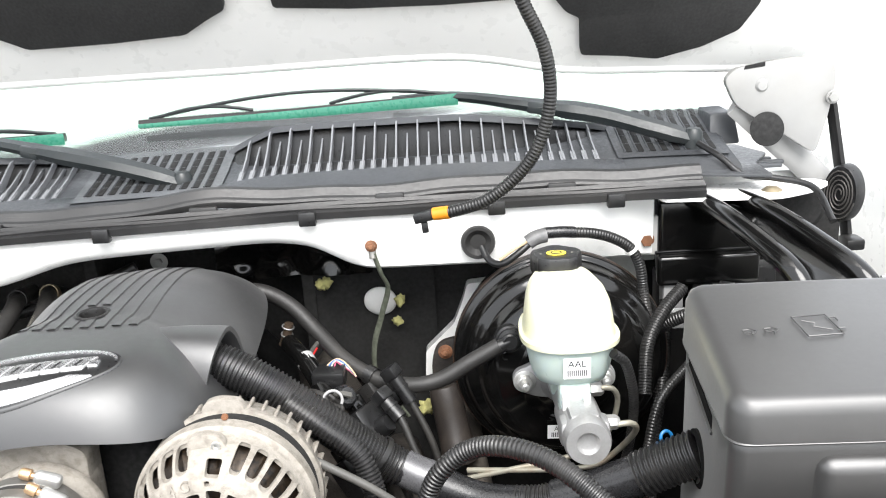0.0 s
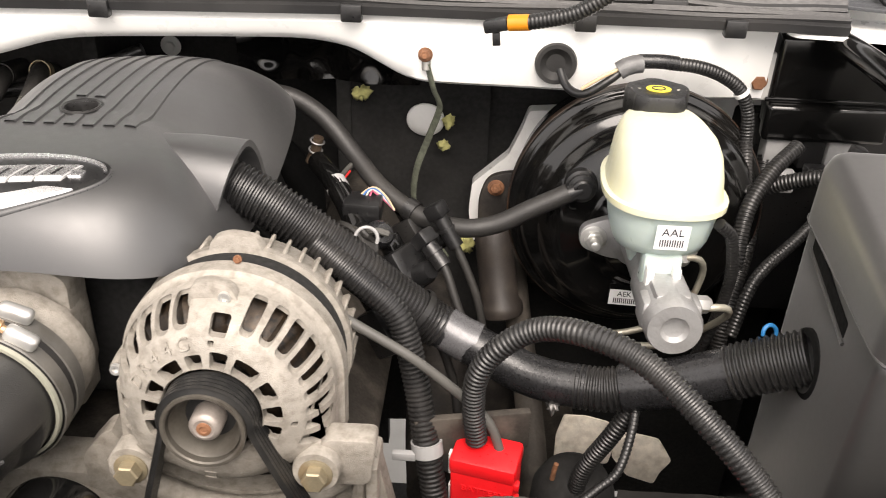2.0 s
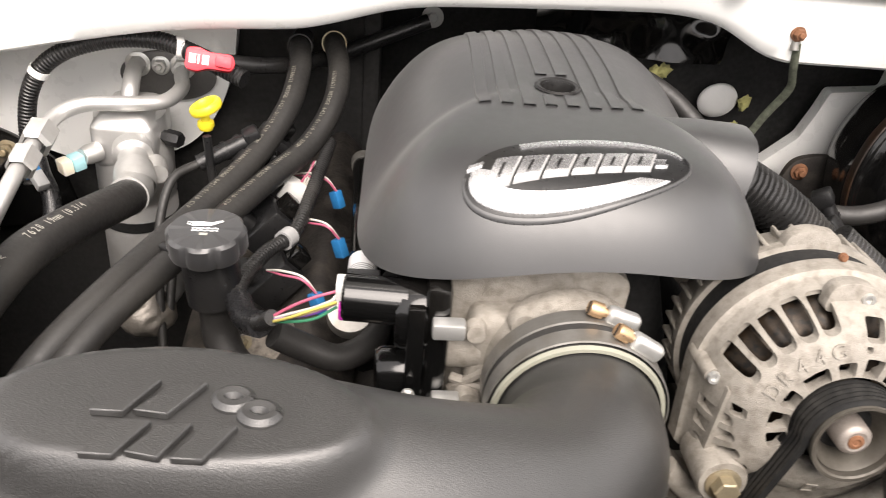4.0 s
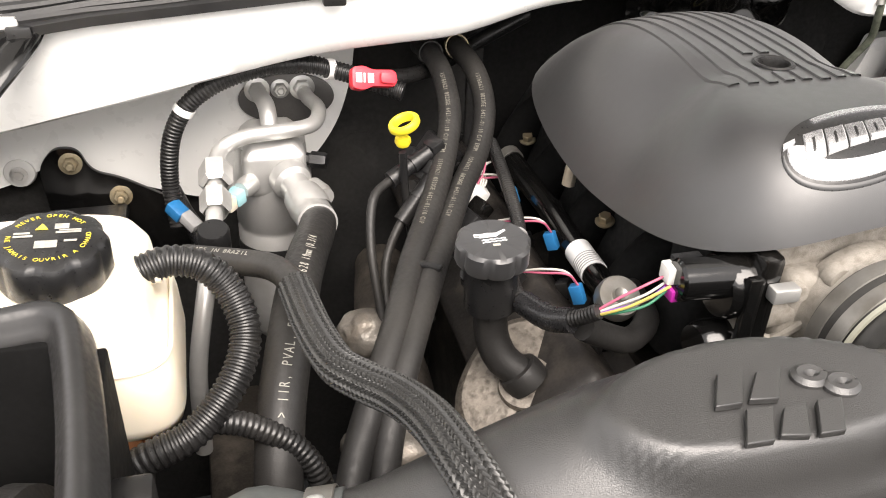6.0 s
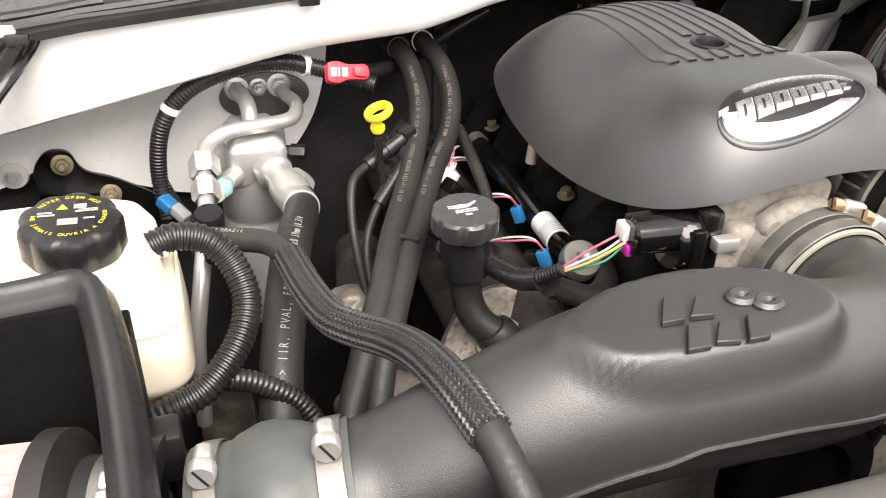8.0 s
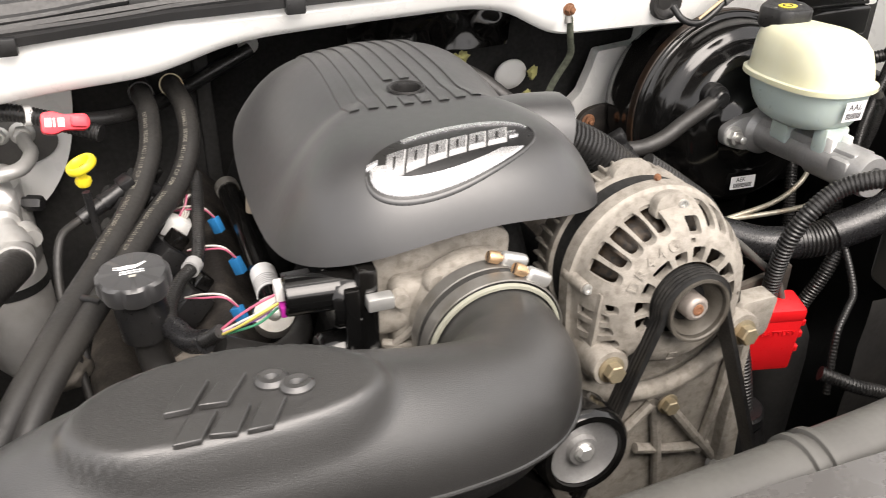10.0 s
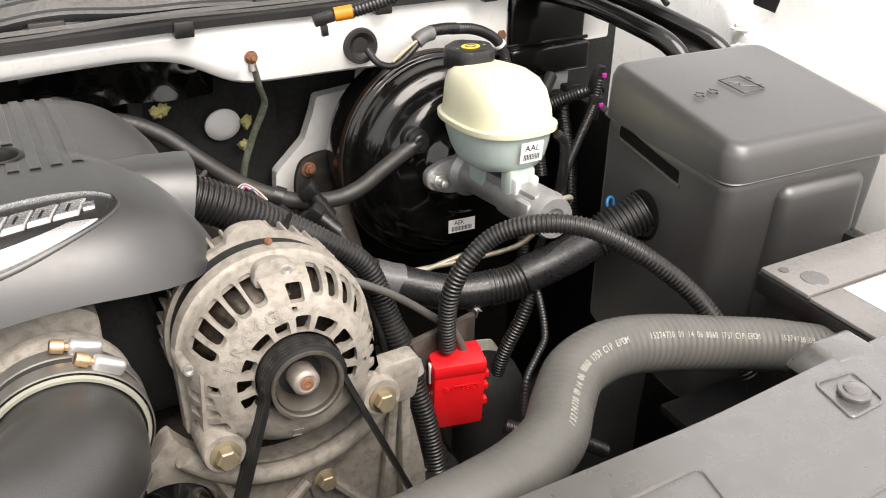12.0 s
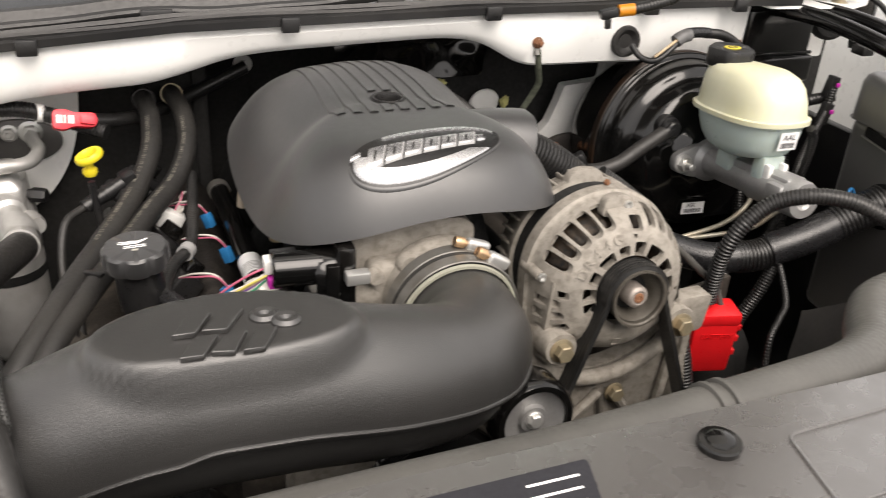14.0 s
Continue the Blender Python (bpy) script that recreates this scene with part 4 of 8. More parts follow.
# ---- air filter and its open shield box ----
fb = thing("filter_box", (-1.0, 0.52, 0.95), "black open heat-shield box with a rubber edge seal", "air box")
# wall and floor colour holds the shade of the deep box
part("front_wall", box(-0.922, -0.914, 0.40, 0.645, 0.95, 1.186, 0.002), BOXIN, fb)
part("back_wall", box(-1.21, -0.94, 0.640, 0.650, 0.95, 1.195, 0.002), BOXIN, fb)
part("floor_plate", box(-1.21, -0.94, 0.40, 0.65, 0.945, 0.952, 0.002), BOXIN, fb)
C, _ = curve_pts([(-0.908, 0.39, 1.196), (-0.911, 0.44, 1.195), (-0.917, 0.52, 1.192), (-0.923, 0.58, 1.191), (-0.930, 0.63, 1.194), (-0.935, 0.650, 1.197), (-0.946, 0.657, 1.198), (-0.965, 0.656, 1.197), (-1.03, 0.651, 1.195), (-1.12, 0.646, 1.19), (-1.22, 0.643, 1.18)], 0.006)
ang_ = np.linspace(0, 2 * np.pi, 20, endpoint=False)
sect = 0.0128 * (1 + 0.16 * np.cos(3 * (ang_ - np.pi / 2)))
part("edge_seal", sweep(C, np.tile(sect, (len(C), 1)), 20, sec=(0.92, 1.1), up=(0, 0, 1)), SEAL, fb, "soft black peaked edge seal", sharp=70)
part("flange", lathe([(0.046, 0), (0.060, 0), (0.060, 0.014), (0.046, 0.014)], 48, axis_to(along(0.095), DL)), BLACK_PL, fb)
part("clip", box(-0.914, -0.891, 0.548, 0.572, 1.118, 1.154, 0.003), BLACK_PL, fb)
flt = thing("air_filter", along(0.13), "pleated pink cotton air filter with a black rubber end", "air filter")
PLEATS = 60
part("pleats", lathe([(0.052, 0.0), (0.066, 0.0), (0.075, 0.12), (0.079, 0.16), (0.02, 0.165)], PLEATS * 4, axis_to(along(0.155), DL), wave=lambda a, z: 1 + 0.035 * math.sin(a * PLEATS)), FILTER, flt)
part("end_collar", lathe([(0.046, -0.035), (0.052, -0.035), (0.056, -0.012), (0.074, -0.005), (0.076, 0.008), (0.068, 0.012)], 48, axis_to(along(0.155), DL)), RUBBER, flt, "black rubber collar")
clamp(tuple(along(0.128)), tuple(DL), 0.054, 0.011, (0, -0.1, 1), flt, -1, STEEL, 0.007)


# ---- alternator ----
AD = Vector((0, -math.cos(radians(5)), math.sin(radians(5))))
AC_ = Vector((-0.201, 0.569, 1.135))
AM = axis_to(AC_, AD)
alt = thing("alternator", (AC_.x, 0.66, 1.06), "dusty cast aluminium alternator with a ribbed pulley", "alternator")


def carve(base, cutters):
    """The base solid less the cutters, as a bmesh."""
    obs = []
    for b in (base, join(*cutters)):
        me = bpy.data.meshes.new("tmp_carve")
        b.to_mesh(me)
        b.free()
        ob = bpy.data.objects.new("tmp_carve", me)
        scene.collection.objects.link(ob)
        obs.append(ob)
    md = obs[0].modifiers.new("cut", "BOOLEAN")
    md.operation, md.solver, md.object = "DIFFERENCE", "EXACT", obs[1]
    me = bpy.data.meshes.new_from_object(obs[0].evaluated_get(bpy.context.evaluated_depsgraph_get()))
    out = bmesh.new()
    out.from_mesh(me)
    bpy.data.meshes.remove(me)
    for ob in obs:
        m_ = ob.data
        bpy.data.objects.remove(ob)
        bpy.data.meshes.remove(m_)
    return out


def alt_outline(a):
    """The housing is round above and runs straight down at both flanks."""
    d = math.degrees(a) % 360
    k = abs(math.cos(a))
    if 180 <= d <= 240:
        return 1 + (min(1 / max(k, 0.3), 1.24) - 1) * float(np.interp(d, (180, 218, 236), (1, 1, 0)))
    if d >= 310:
        return 1 + (min(1 / max(k, 0.3), 1.16) - 1) * float(np.interp(d, (310, 326, 360), (0, 1, 1)))
    return 1.0


skin = [(0.0352, -0.034), (0.0352, -0.0262), (0.0362, -0.0250), (0.043, -0.0252), (0.050, -0.0262), (0.056, -0.0285), (0.061, -0.0315), (0.066, -0.0365), (0.070, -0.0420), (0.0735, -0.0485), (0.0765, -0.0560), (0.0785, -0.0650), (0.0795, -0.0760), (0.0815, -0.0790), (0.0835, -0.0800), (0.0840, -0.0940), (0.0790, -0.0940)]
inner_skin = [(0.0755, -0.0760), (0.0738, -0.0620), (0.0705, -0.0520), (0.0650, -0.0430), (0.0590, -0.0370), (0.0520, -0.0325), (0.0440, -0.0310), (0.0400, -0.0340)]
ring_ = skin + inner_skin
NA, kk = 120, len(ring_)
v = []
for i in range(NA):
    a = 2 * math.pi * i / NA
    for r, z in ring_:
        q = 1 + (alt_outline(a) - 1) * min(1.0, max(0.0, (r - 0.045) / 0.03))
        v.append((r * q * math.cos(a), r * q * math.sin(a), z))
f = [(i * kk + j, ((i + 1) % NA) * kk + j, ((i + 1) % NA) * kk + (j + 1) % kk, i * kk + (j + 1) % kk) for i in range(NA) for j in range(kk)]
housing = bmof(v, f)
bmesh.ops.recalc_face_normals(housing, faces=list(housing.faces))


def window(angle, r0, r1, half, z0=-0.062, round_=0.0022):
    """A cutter in the shape of a ring's sector with rounded corners, half degrees to each side."""
    o = [(r * math.cos(radians(t)), r * math.sin(radians(t))) for r, t in [(r0, -half)] + [(r1, u * half) for u in (-1, 0, 1)] + [(r0, half)]]
    return prism(rounded(o, round_, 4), -z0, Matrix.Rotation(radians(angle), 4, "Z") @ Matrix.Translation((0, 0, z0)))


cuts = [window(a, 0.0635, 0.0785, 4.9, -0.066, 0.0045) for a in (157, 144.5, 132, 119.5, 107.5)]
cuts += [window(83.5, 0.0590, 0.0705, 5.6)] + [window(a, 0.0630, 0.0785, 4.2, -0.066, 0.0038) for a in (67.5, 55, 43, 31.5)]
cuts += [window(a, 0.0640, 0.0790, 3.3, -0.066, 0.0025) for a in (20.5, 10, 359.5, 349, 338.5)]
cuts += [window(181, 0.0610, 0.0690, 3.6)]
cuts += [window(a, 0.0670, 0.0880, 3.2, -0.068, 0.003) for a in (189.5, 199.5, 209.5, 219.5)]
cuts += [window(a, 0.0363, 0.0470 if 90 < a < 170 else 0.0495, h, -0.050) for a, h in ((199, 7.5), (179, 8), (156.5, 8.5), (128, 11.5), (102, 7.5), (80, 7.5), (54.5, 11.5), (26, 9), (2.5, 8), (343, 6.5))]
cuts += [window(87, 0.0525, 0.0565, 2.2, -0.04, 0.0018), window(352, 0.0548, 0.0592, 2.2, -0.04, 0.0018)]
cuts += [window(a, 0.0740, 0.0950, 3.0, -0.066) for a in np.arange(240, 305, 10.5)]
part("front_housing", moved(carve(housing, cuts), AM), CAST, alt, sharp=42)
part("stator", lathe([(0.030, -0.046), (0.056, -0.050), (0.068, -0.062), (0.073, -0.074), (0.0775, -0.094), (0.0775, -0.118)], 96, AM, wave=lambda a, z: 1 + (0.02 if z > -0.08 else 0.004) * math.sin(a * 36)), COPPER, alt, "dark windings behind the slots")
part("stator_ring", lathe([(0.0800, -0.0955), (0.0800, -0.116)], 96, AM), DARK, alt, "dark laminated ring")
part("rear_housing", lathe([(0.079, -0.115), (0.084, -0.116), (0.084, -0.124), (0.081, -0.128), (0.078, -0.150), (0.060, -0.168), (0.0, -0.170)], 96, AM), CAST, alt)
for i in range(40):
    a = 2 * math.pi * (i + 0.5) / 40
    part("fin", moved(box(0.077, 0.0845, -0.0016, 0.0016, -0.148, -0.122, 0.001, 1), AM @ Matrix.Rotation(a, 4, "Z")), CAST, alt)
# boss on top and the two mounting ears
part("top_boss", prism(rounded([(-0.020, 0.066), (0.018, 0.066), (0.012, 0.084), (-0.004, 0.088), (-0.017, 0.084)], 0.006), 0.011, AM @ Matrix.Translation((0, 0, -0.064)), 0.003), CAST, alt)
part("rear_boss", prism(rounded([(-0.026, 0.072), (0.022, 0.072), (0.014, 0.091), (-0.006, 0.094), (-0.020, 0.090)], 0.006), 0.012, AM @ Matrix.Translation((0, 0, -0.128)), 0.002), CAST, alt)
part("through_bolt", lathe([(0, 0.001), (0.002, 0.001), (0.0024, 0.003), (0.0042, 0.003), (0.0046, 0.0)], 16, axis_to(AM @ Vector((0.007, 0.0765, -0.0535)), AD)), STEEL, alt, "bright hollow through bolt")
part("through_bolt", lathe([(0, 0.001), (0.002, 0.001), (0.0024, 0.003), (0.0042, 0.003), (0.0046, 0.0)], 16, axis_to(AM @ Vector((-0.0775, 0.011, -0.0565)), AD)), STEEL, alt, "bright hollow through bolt")
part("through_bolt", hexbolt(AM @ Vector((0.006, 0.0865, -0.0925)), AD, 0.0026, 0.003, 1.2), RUST, alt)
for x, z in ((-0.266, 1.076), (-0.131, 1.082)):
    side = -1 if x < -0.2 else 1
    ear = join(lathe([(0.0, 0.010), (0.0165, 0.010), (0.0175, 0.008), (0.0175, -0.03), (0, -0.03)], 28, axis_to((x, 0.604, z), AD)),
               prism(rounded([(x - 0.012, z - 0.004), (x + 0.012, z - 0.008), (AC_.x + side * 0.055, 1.10), (AC_.x + side * 0.072, 1.145)], 0.006), 0.022, plane_at((0, 0.634, 0), (1, 0, 0), (0, 0, 1)), 0.003))
    part("mounting_ear", ear, CAST, alt)
    part("mounting_bolt", hexbolt((x, 0.594, z), AD, 0.0092, 0.010, 1.35), GOLD, alt, "yellow-zinc flange bolt")
for a in (172,):
    c = AM @ Vector((0.0785 * math.cos(radians(a)), 0.0785 * math.sin(radians(a)), -0.070))
    part("screw_boss", lathe([(0, 0.012), (0.0052, 0.012), (0.0065, 0.0), (0.007, -0.02)], 16, axis_to(c, AD)), CAST, alt)
for ch, a in zip("DR44G", (157, 144.5, 132, 119.5, 107)):
    part("cast_letter", text_mesh(ch, 0.0135, AM @ Matrix.Rotation(radians(a - 90), 4, "Z") @ Matrix.Translation((0, 0.0545, -0.0277)) @ Matrix.Rotation(radians(-24), 4, "X"), 0.0010), CAST, alt, "raised cast letter")
part("cast_square", rim([(-0.004, -0.004), (0.004, -0.004), (0.004, 0.004), (-0.004, 0.004)], 0.0006, AM @ Matrix.Rotation(radians(90), 4, "Z") @ Matrix.Rotation(radians(84), 4, "Z") @ Matrix.Translation((0, 0.0565, -0.0285)) @ Matrix.Rotation(radians(-24), 4, "X"), 6), CAST, alt)
pul = part("pulley", lathe([(0.0, -0.027), (0.0135, -0.027), (0.0140, -0.026), (0.0225, -0.026), (0.0248, -0.023), (0.0256, -0.005), (0.0268, -0.004), (0.0290, -0.004), (0.0292, -0.0065)] +
                   [q for i in range(6) for q in ((0.0262, -0.0085 - i * 0.0036), (0.0282, -0.0100 - i * 0.0036))] + [(0.0292, -0.031), (0.0292, -0.034), (0.018, -0.036), (0.018, -0.044), (0.0, -0.044)], 56, AM), PULLEY, alt, "ribbed steel pulley")
part("face_ring", lathe([(0.0175, -0.0245), (0.0185, -0.0220), (0.0232, -0.0105), (0.0245, -0.0085)], 48, AM), PULLEY, pul, "dusty inner ring")
# near-black ring over the recess floor, for the shade in it
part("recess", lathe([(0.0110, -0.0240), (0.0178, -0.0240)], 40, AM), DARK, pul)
part("pulley_nut", lathe([(0.0, -0.0075), (0.0060, -0.0075), (0.0072, -0.007), (0.0095, -0.0078), (0.0112, -0.010), (0.0115, -0.027)], 28, AM), mat("pale_nut", (0.34, 0.30, 0.27), 0.5, 0.5, var=0.2, scale=80), pul)
part("shaft_end", lathe([(0, -0.0070), (0.0022, -0.0070), (0.0028, -0.0062), (0.0050, -0.0066), (0.0054, -0.009)], 16, AM), RUST, pul)

# ---- accessory bracket, belt, tensioner ----
bracket = thing("alternator_bracket", (-0.20, 0.62, 0.85), "dirty cast aluminium accessory bracket with ribs", "bracket")
o = [(-0.300, 1.075), (-0.262, 1.058), (-0.225, 1.040), (-0.175, 1.042), (-0.145, 1.058), (-0.100, 1.064), (-0.092, 1.064), (-0.090, 1.05), (-0.070, 0.95), (-0.060, 0.80), (-0.27, 0.80), (-0.29, 0.92), (-0.325, 1.0), (-0.325, 1.045)]
part("plate", carve(prism(rounded(o, 0.01), 0.02, plane_at((0, 0.655, 0), (1, 0, 0), (0, 0, 1))), [lathe([(0, -0.16), (0.112, -0.16), (0.112, 0.0), (0, 0.0)], 64, AM)]), CAST, bracket)
part("cradle", sweep(np.array([tuple(AM @ Vector((0.117 * math.cos(radians(a)), 0.117 * math.sin(radians(a)), -0.064))) for a in range(218, 330, 4)]), 0.009, 10), CAST, bracket)
for x0, z0, x1, z1 in ((-0.190, 0.985, -0.255, 0.93), (-0.175, 0.985, -0.094, 0.878), (-0.20, 0.930, -0.11, 0.905), (-0.186, 0.985, -0.165, 0.86), (-0.275, 1.04, -0.24, 0.95), (-0.104, 1.05, -0.12, 0.90)):
    part("rib", hose([(x0, 0.630, z0), ((x0 + x1) / 2, 0.628, (z0 + z1) / 2), (x1, 0.632, z1)], 0.0055, 8), CAST, bracket)
part("side_web", box(-0.100, -0.090, 0.622, 0.66, 0.86, 1.062, 0.003), CAST, bracket)
part("side_lug", prism(rounded([(-0.142, 1.062), (-0.094, 1.062), (-0.088, 1.105), (-0.128, 1.104)], 0.008), 0.02, plane_at((0, 0.625, 0), (1, 0, 0), (0, 0, 1)), 0.003), CAST, bracket)
part("bolt", hexbolt((-0.177, 0.622, 0.988), (0, -1, 0.05), 0.0085, 0.009, 1.3), GOLD, bracket)
part("bolt", hexbolt((-0.096, 0.630, 0.878), (0, -1, 0.05), 0.0085, 0.009, 1.3), STEEL, bracket)
part("bolt", hexbolt((-0.285, 0.634, 0.95), (0, -1, 0.05), 0.0085, 0.009, 1.3), STEEL, bracket)

belt = thing("drive_belt", (-0.2, 0.585, 0.9), "black ribbed serpentine belt over the pulley", "belt")


def ribbon(pts, w=0.021, t=0.0034, shift=0.0, lift=0.0):
    """A flat band: w deep along the pulley's axis, t thick, moved along the axis and off its path."""
    C, _ = curve_pts(pts, 0.004)
    n = len(C)
    ax = np.array(tuple(AD))
    Tn = np.gradient(C, axis=0)
    Tn /= np.linalg.norm(Tn, axis=1)[:, None]
    N = np.cross(ax, Tn)
    N /= np.linalg.norm(N, axis=1)[:, None]
    sec = [(-w / 2, -t / 2), (-w / 2 + w * 0.04, t / 2), (w / 2 - w * 0.04, t / 2), (w / 2, -t / 2)]
    k = len(sec)
    v = [tuple(C[i] + (a + shift) * ax + (b + lift) * N[i]) for i in range(n) for a, b in sec]
    f = [(i * k + j, (i + 1) * k + j, (i + 1) * k + (j + 1) % k, i * k + (j + 1) % k) for i in range(n - 1) for j in range(k)]
    return v, f + [tuple(range(k))[::-1], tuple((n - 1) * k + j for j in range(k))]


PB = AM @ Vector((0, 0, -0.019))


def on_pulley(a, r=0.0312):
    return tuple(PB + Vector((r * math.cos(radians(a)), 0, r * math.sin(radians(a)))))


left_end, right_end = Vector((-0.288, 0.592, 0.93)), Vector((-0.064, 0.594, 0.86))
arcp = [on_pulley(a) for a in (192, 170, 145, 120, 90, 60, 35, 10, -8)]
L0, R0 = Vector(arcp[0]), Vector(arcp[-1])
route = [tuple(left_end), tuple(left_end.lerp(L0, 0.33)), tuple(left_end.lerp(L0, 0.7))] + arcp + [tuple(R0.lerp(right_end, 0.3)), tuple(R0.lerp(right_end, 0.65)), tuple(right_end)]
part("backing", ribbon(route), BELT, belt)
for k in range(5):
    part("rib", ribbon(route, 0.0033, 0.0012, 0.0042 * (k - 2), 0.0022), BELT, belt)

tens = thing("belt_tensioner", (-0.316, 0.56, 1.0), "smooth black idler pulley with a zinc hub", "pulley")
TM = axis_to((-0.316, 0.543, 1.043), AD) @ Matrix.Scale(1.07, 4)
part("wheel", lathe([(0.0288, 0.000), (0.0295, 0.004), (0.0345, 0.004), (0.0375, 0.000), (0.038, -0.004), (0.038, -0.026), (0.0365, -0.030), (0.022, -0.030)], 56, TM), GLOSS, tens)
part("hub", lathe([(0, 0.0), (0.012, 0.0), (0.013, -0.005), (0.021, -0.004), (0.0285, 0.001), (0.0290, -0.002), (0.029, -0.02)], 40, TM), ALU_DULL, tens, "zinc hub")
part("bolt", hexbolt(TM @ Vector((0, 0, 0)), AD, 0.0068, 0.004, 1.3), STEEL, tens)
part("arm", hose([(-0.316, 0.582, 1.05), (-0.30, 0.60, 1.02), (-0.27, 0.62, 0.98)], 0.016, 12), CAST, tens)
crank = thing("water_pump_pulley", (-0.40, 0.58, 0.9), "dark stamped pulley with grooves below the intake tube", "pulley")
part("wheel", lathe([(0.0, -0.01), (0.04, -0.010), (0.045, 0.0)] + [q for i in range(6) for q in ((0.068, -0.002 - i * 0.0036), (0.071, -0.0038 - i * 0.0036))] + [(0.072, -0.028), (0.04, -0.03)], 64, axis_to((-0.40, 0.54, 0.965), AD)), GLOSS, crank)

# ---- brake booster, master cylinder, fluid reservoir ----
BD = Vector((0.02, -1, 0.10)).normalized()
BM = axis_to((0.151, 1.045, 1.086), BD) @ Matrix.Scale(0.975, 4)
boost = thing("brake_booster", (0.147, 1.1, 0.95), "glossy black stamped steel brake booster", "brake booster")
part("shell", lathe([(0.0, 0.115), (0.045, 0.115), (0.052, 0.110), (0.060, 0.098), (0.066, 0.0950), (0.090, 0.0925), (0.102, 0.088), (0.109, 0.079), (0.113, 0.065), (0.117, 0.0585), (0.123, 0.0565), (0.129, 0.051), (0.133, 0.038), (0.1355, 0.028),
                     (0.139, 0.0255), (0.1425, 0.0262), (0.1452, 0.022), (0.1455, 0.012), (0.1435, 0.004), (0.1405, 0.0), (0.137, -0.004), (0.138, -0.02), (0.134, -0.06), (0.115, -0.10), (0.06, -0.13), (0.0, -0.13)], 96, BM), GLOSS, boost, sharp=70)
part("rim", lathe([(0.1440, 0.023), (0.1464, 0.021), (0.1466, 0.011), (0.1445, 0.006)], 96, BM), mat("rusty_rim", (0.022, 0.014, 0.010), 0.45, 0.2, var=0.4, scale=50, dirt=(0.07, 0.032, 0.015), dscale=30, damt=0.6), boost, "black rolled rim with rust")
for a in (60, 118, 160, 235, 300, 350):
    c = BM @ Vector((0.0775 * math.cos(radians(a)), 0.0775 * math.sin(radians(a)), 0.091))
    part("pressing", lathe([(0, 0.0025), (0.009, 0.0022), (0.013, 0.0012), (0.016, -0.001)], 24, axis_to(c, BD)), GLOSS, boost)
CV = axis_to((0.080, 0.95, 1.149), BD)
part("check_valve", join(lathe([(0, 0.016), (0.0085, 0.016), (0.0105, 0.014), (0.0105, 0.009), (0.0145, 0.008), (0.0150, 0.004), (0.0135, 0.003), (0.0135, 0.000), (0.0165, -0.001), (0.0170, -0.006), (0.0165, -0.012)], 32, CV),
                         lathe([(0.0085, 0), (0.0085, 0.020)], 20, axis_to((0.080, 0.942, 1.150), (-0.85, -0.1, -0.35)))), BLACK_PL, boost, "black ringed rubber check valve")
lab = part("label", prism([(-0.020, -0.009), (0.020, -0.009), (0.020, 0.009), (-0.020, 0.009)], 0.0004, axis_to(Vector((0.141, 1.045, 1.085)) + Vector((0, -0.0995, -0.995)) * 0.073 + BD * 0.0962, BD, (0.05, 0, 1))), PAPER, boost, "white part label with dark code")
LM = axis_to(Vector((0.141, 1.045, 1.085)) + Vector((0, -0.0995, -0.995)) * 0.073 + BD * 0.0962, BD, (0.05, 0, 1))
part("letters", text_mesh("AEK", 0.0085, LM @ Matrix.Translation((-0.004, 0.004, 0.0008)), 0.0001), INK, lab)
for i in range(14):
    part("bar", moved(box(-0.015 + i * 0.0022, -0.0139 + i * 0.0022, -0.007, -0.001, 0.0004, 0.0008, 0), LM), INK, lab)

mc = thing("master_cylinder", (0.14, 0.83, 1.08), "cast aluminium brake master cylinder", "master cylinder")
MD = Vector((0, -1, 0.10)).normalized()
M0 = Vector((0.143, 0.935, 1.103))
MM = axis_to(M0, MD)
part("body", join(lathe([(0.0, 0.0), (0.030, 0.0), (0.030, 0.012), (0.0215, 0.018), (0.0205, 0.10), (0.024, 0.108), (0.0245, 0.190), (0.0225, 0.196), (0.012, 0.196), (0.009, 0.192), (0.0, 0.190)], 40, MM),
                  moved(box(-0.016, 0.016, -0.002, 0.024, 0.02, 0.18, 0.005), MM), moved(box(-0.026, 0.026, -0.012, 0.016, 0.150, 0.180, 0.006), MM),
                  moved(prism(rounded([(-0.062, -0.010), (-0.03, -0.022), (0.03, -0.022), (0.062, -0.010), (0.062, 0.012), (0.03, 0.024), (-0.03, 0.024), (-0.062, 0.012)], 0.012), 0.012, None, 0.002), MM)), ALU_DULL, mc)
for sx in (-0.048, 0.048):
    p = MM @ Vector((sx, 0, 0.012))
    part("nut", join(hexbolt(p, MD, 0.010, 0.010, 1.35, 0.012)), STEEL, mc)
for k, (dz, s) in enumerate(((0.055, 0.0), (0.150, 0.0))):
    part("port_nut", lathe([(0, 0.016), (0.005, 0.016), (0.008, 0.012), (0.008, 0.0)], 6, axis_to(MM @ Vector((0.024, 0.002, dz)), (1, 0, 0))), STEEL, mc)
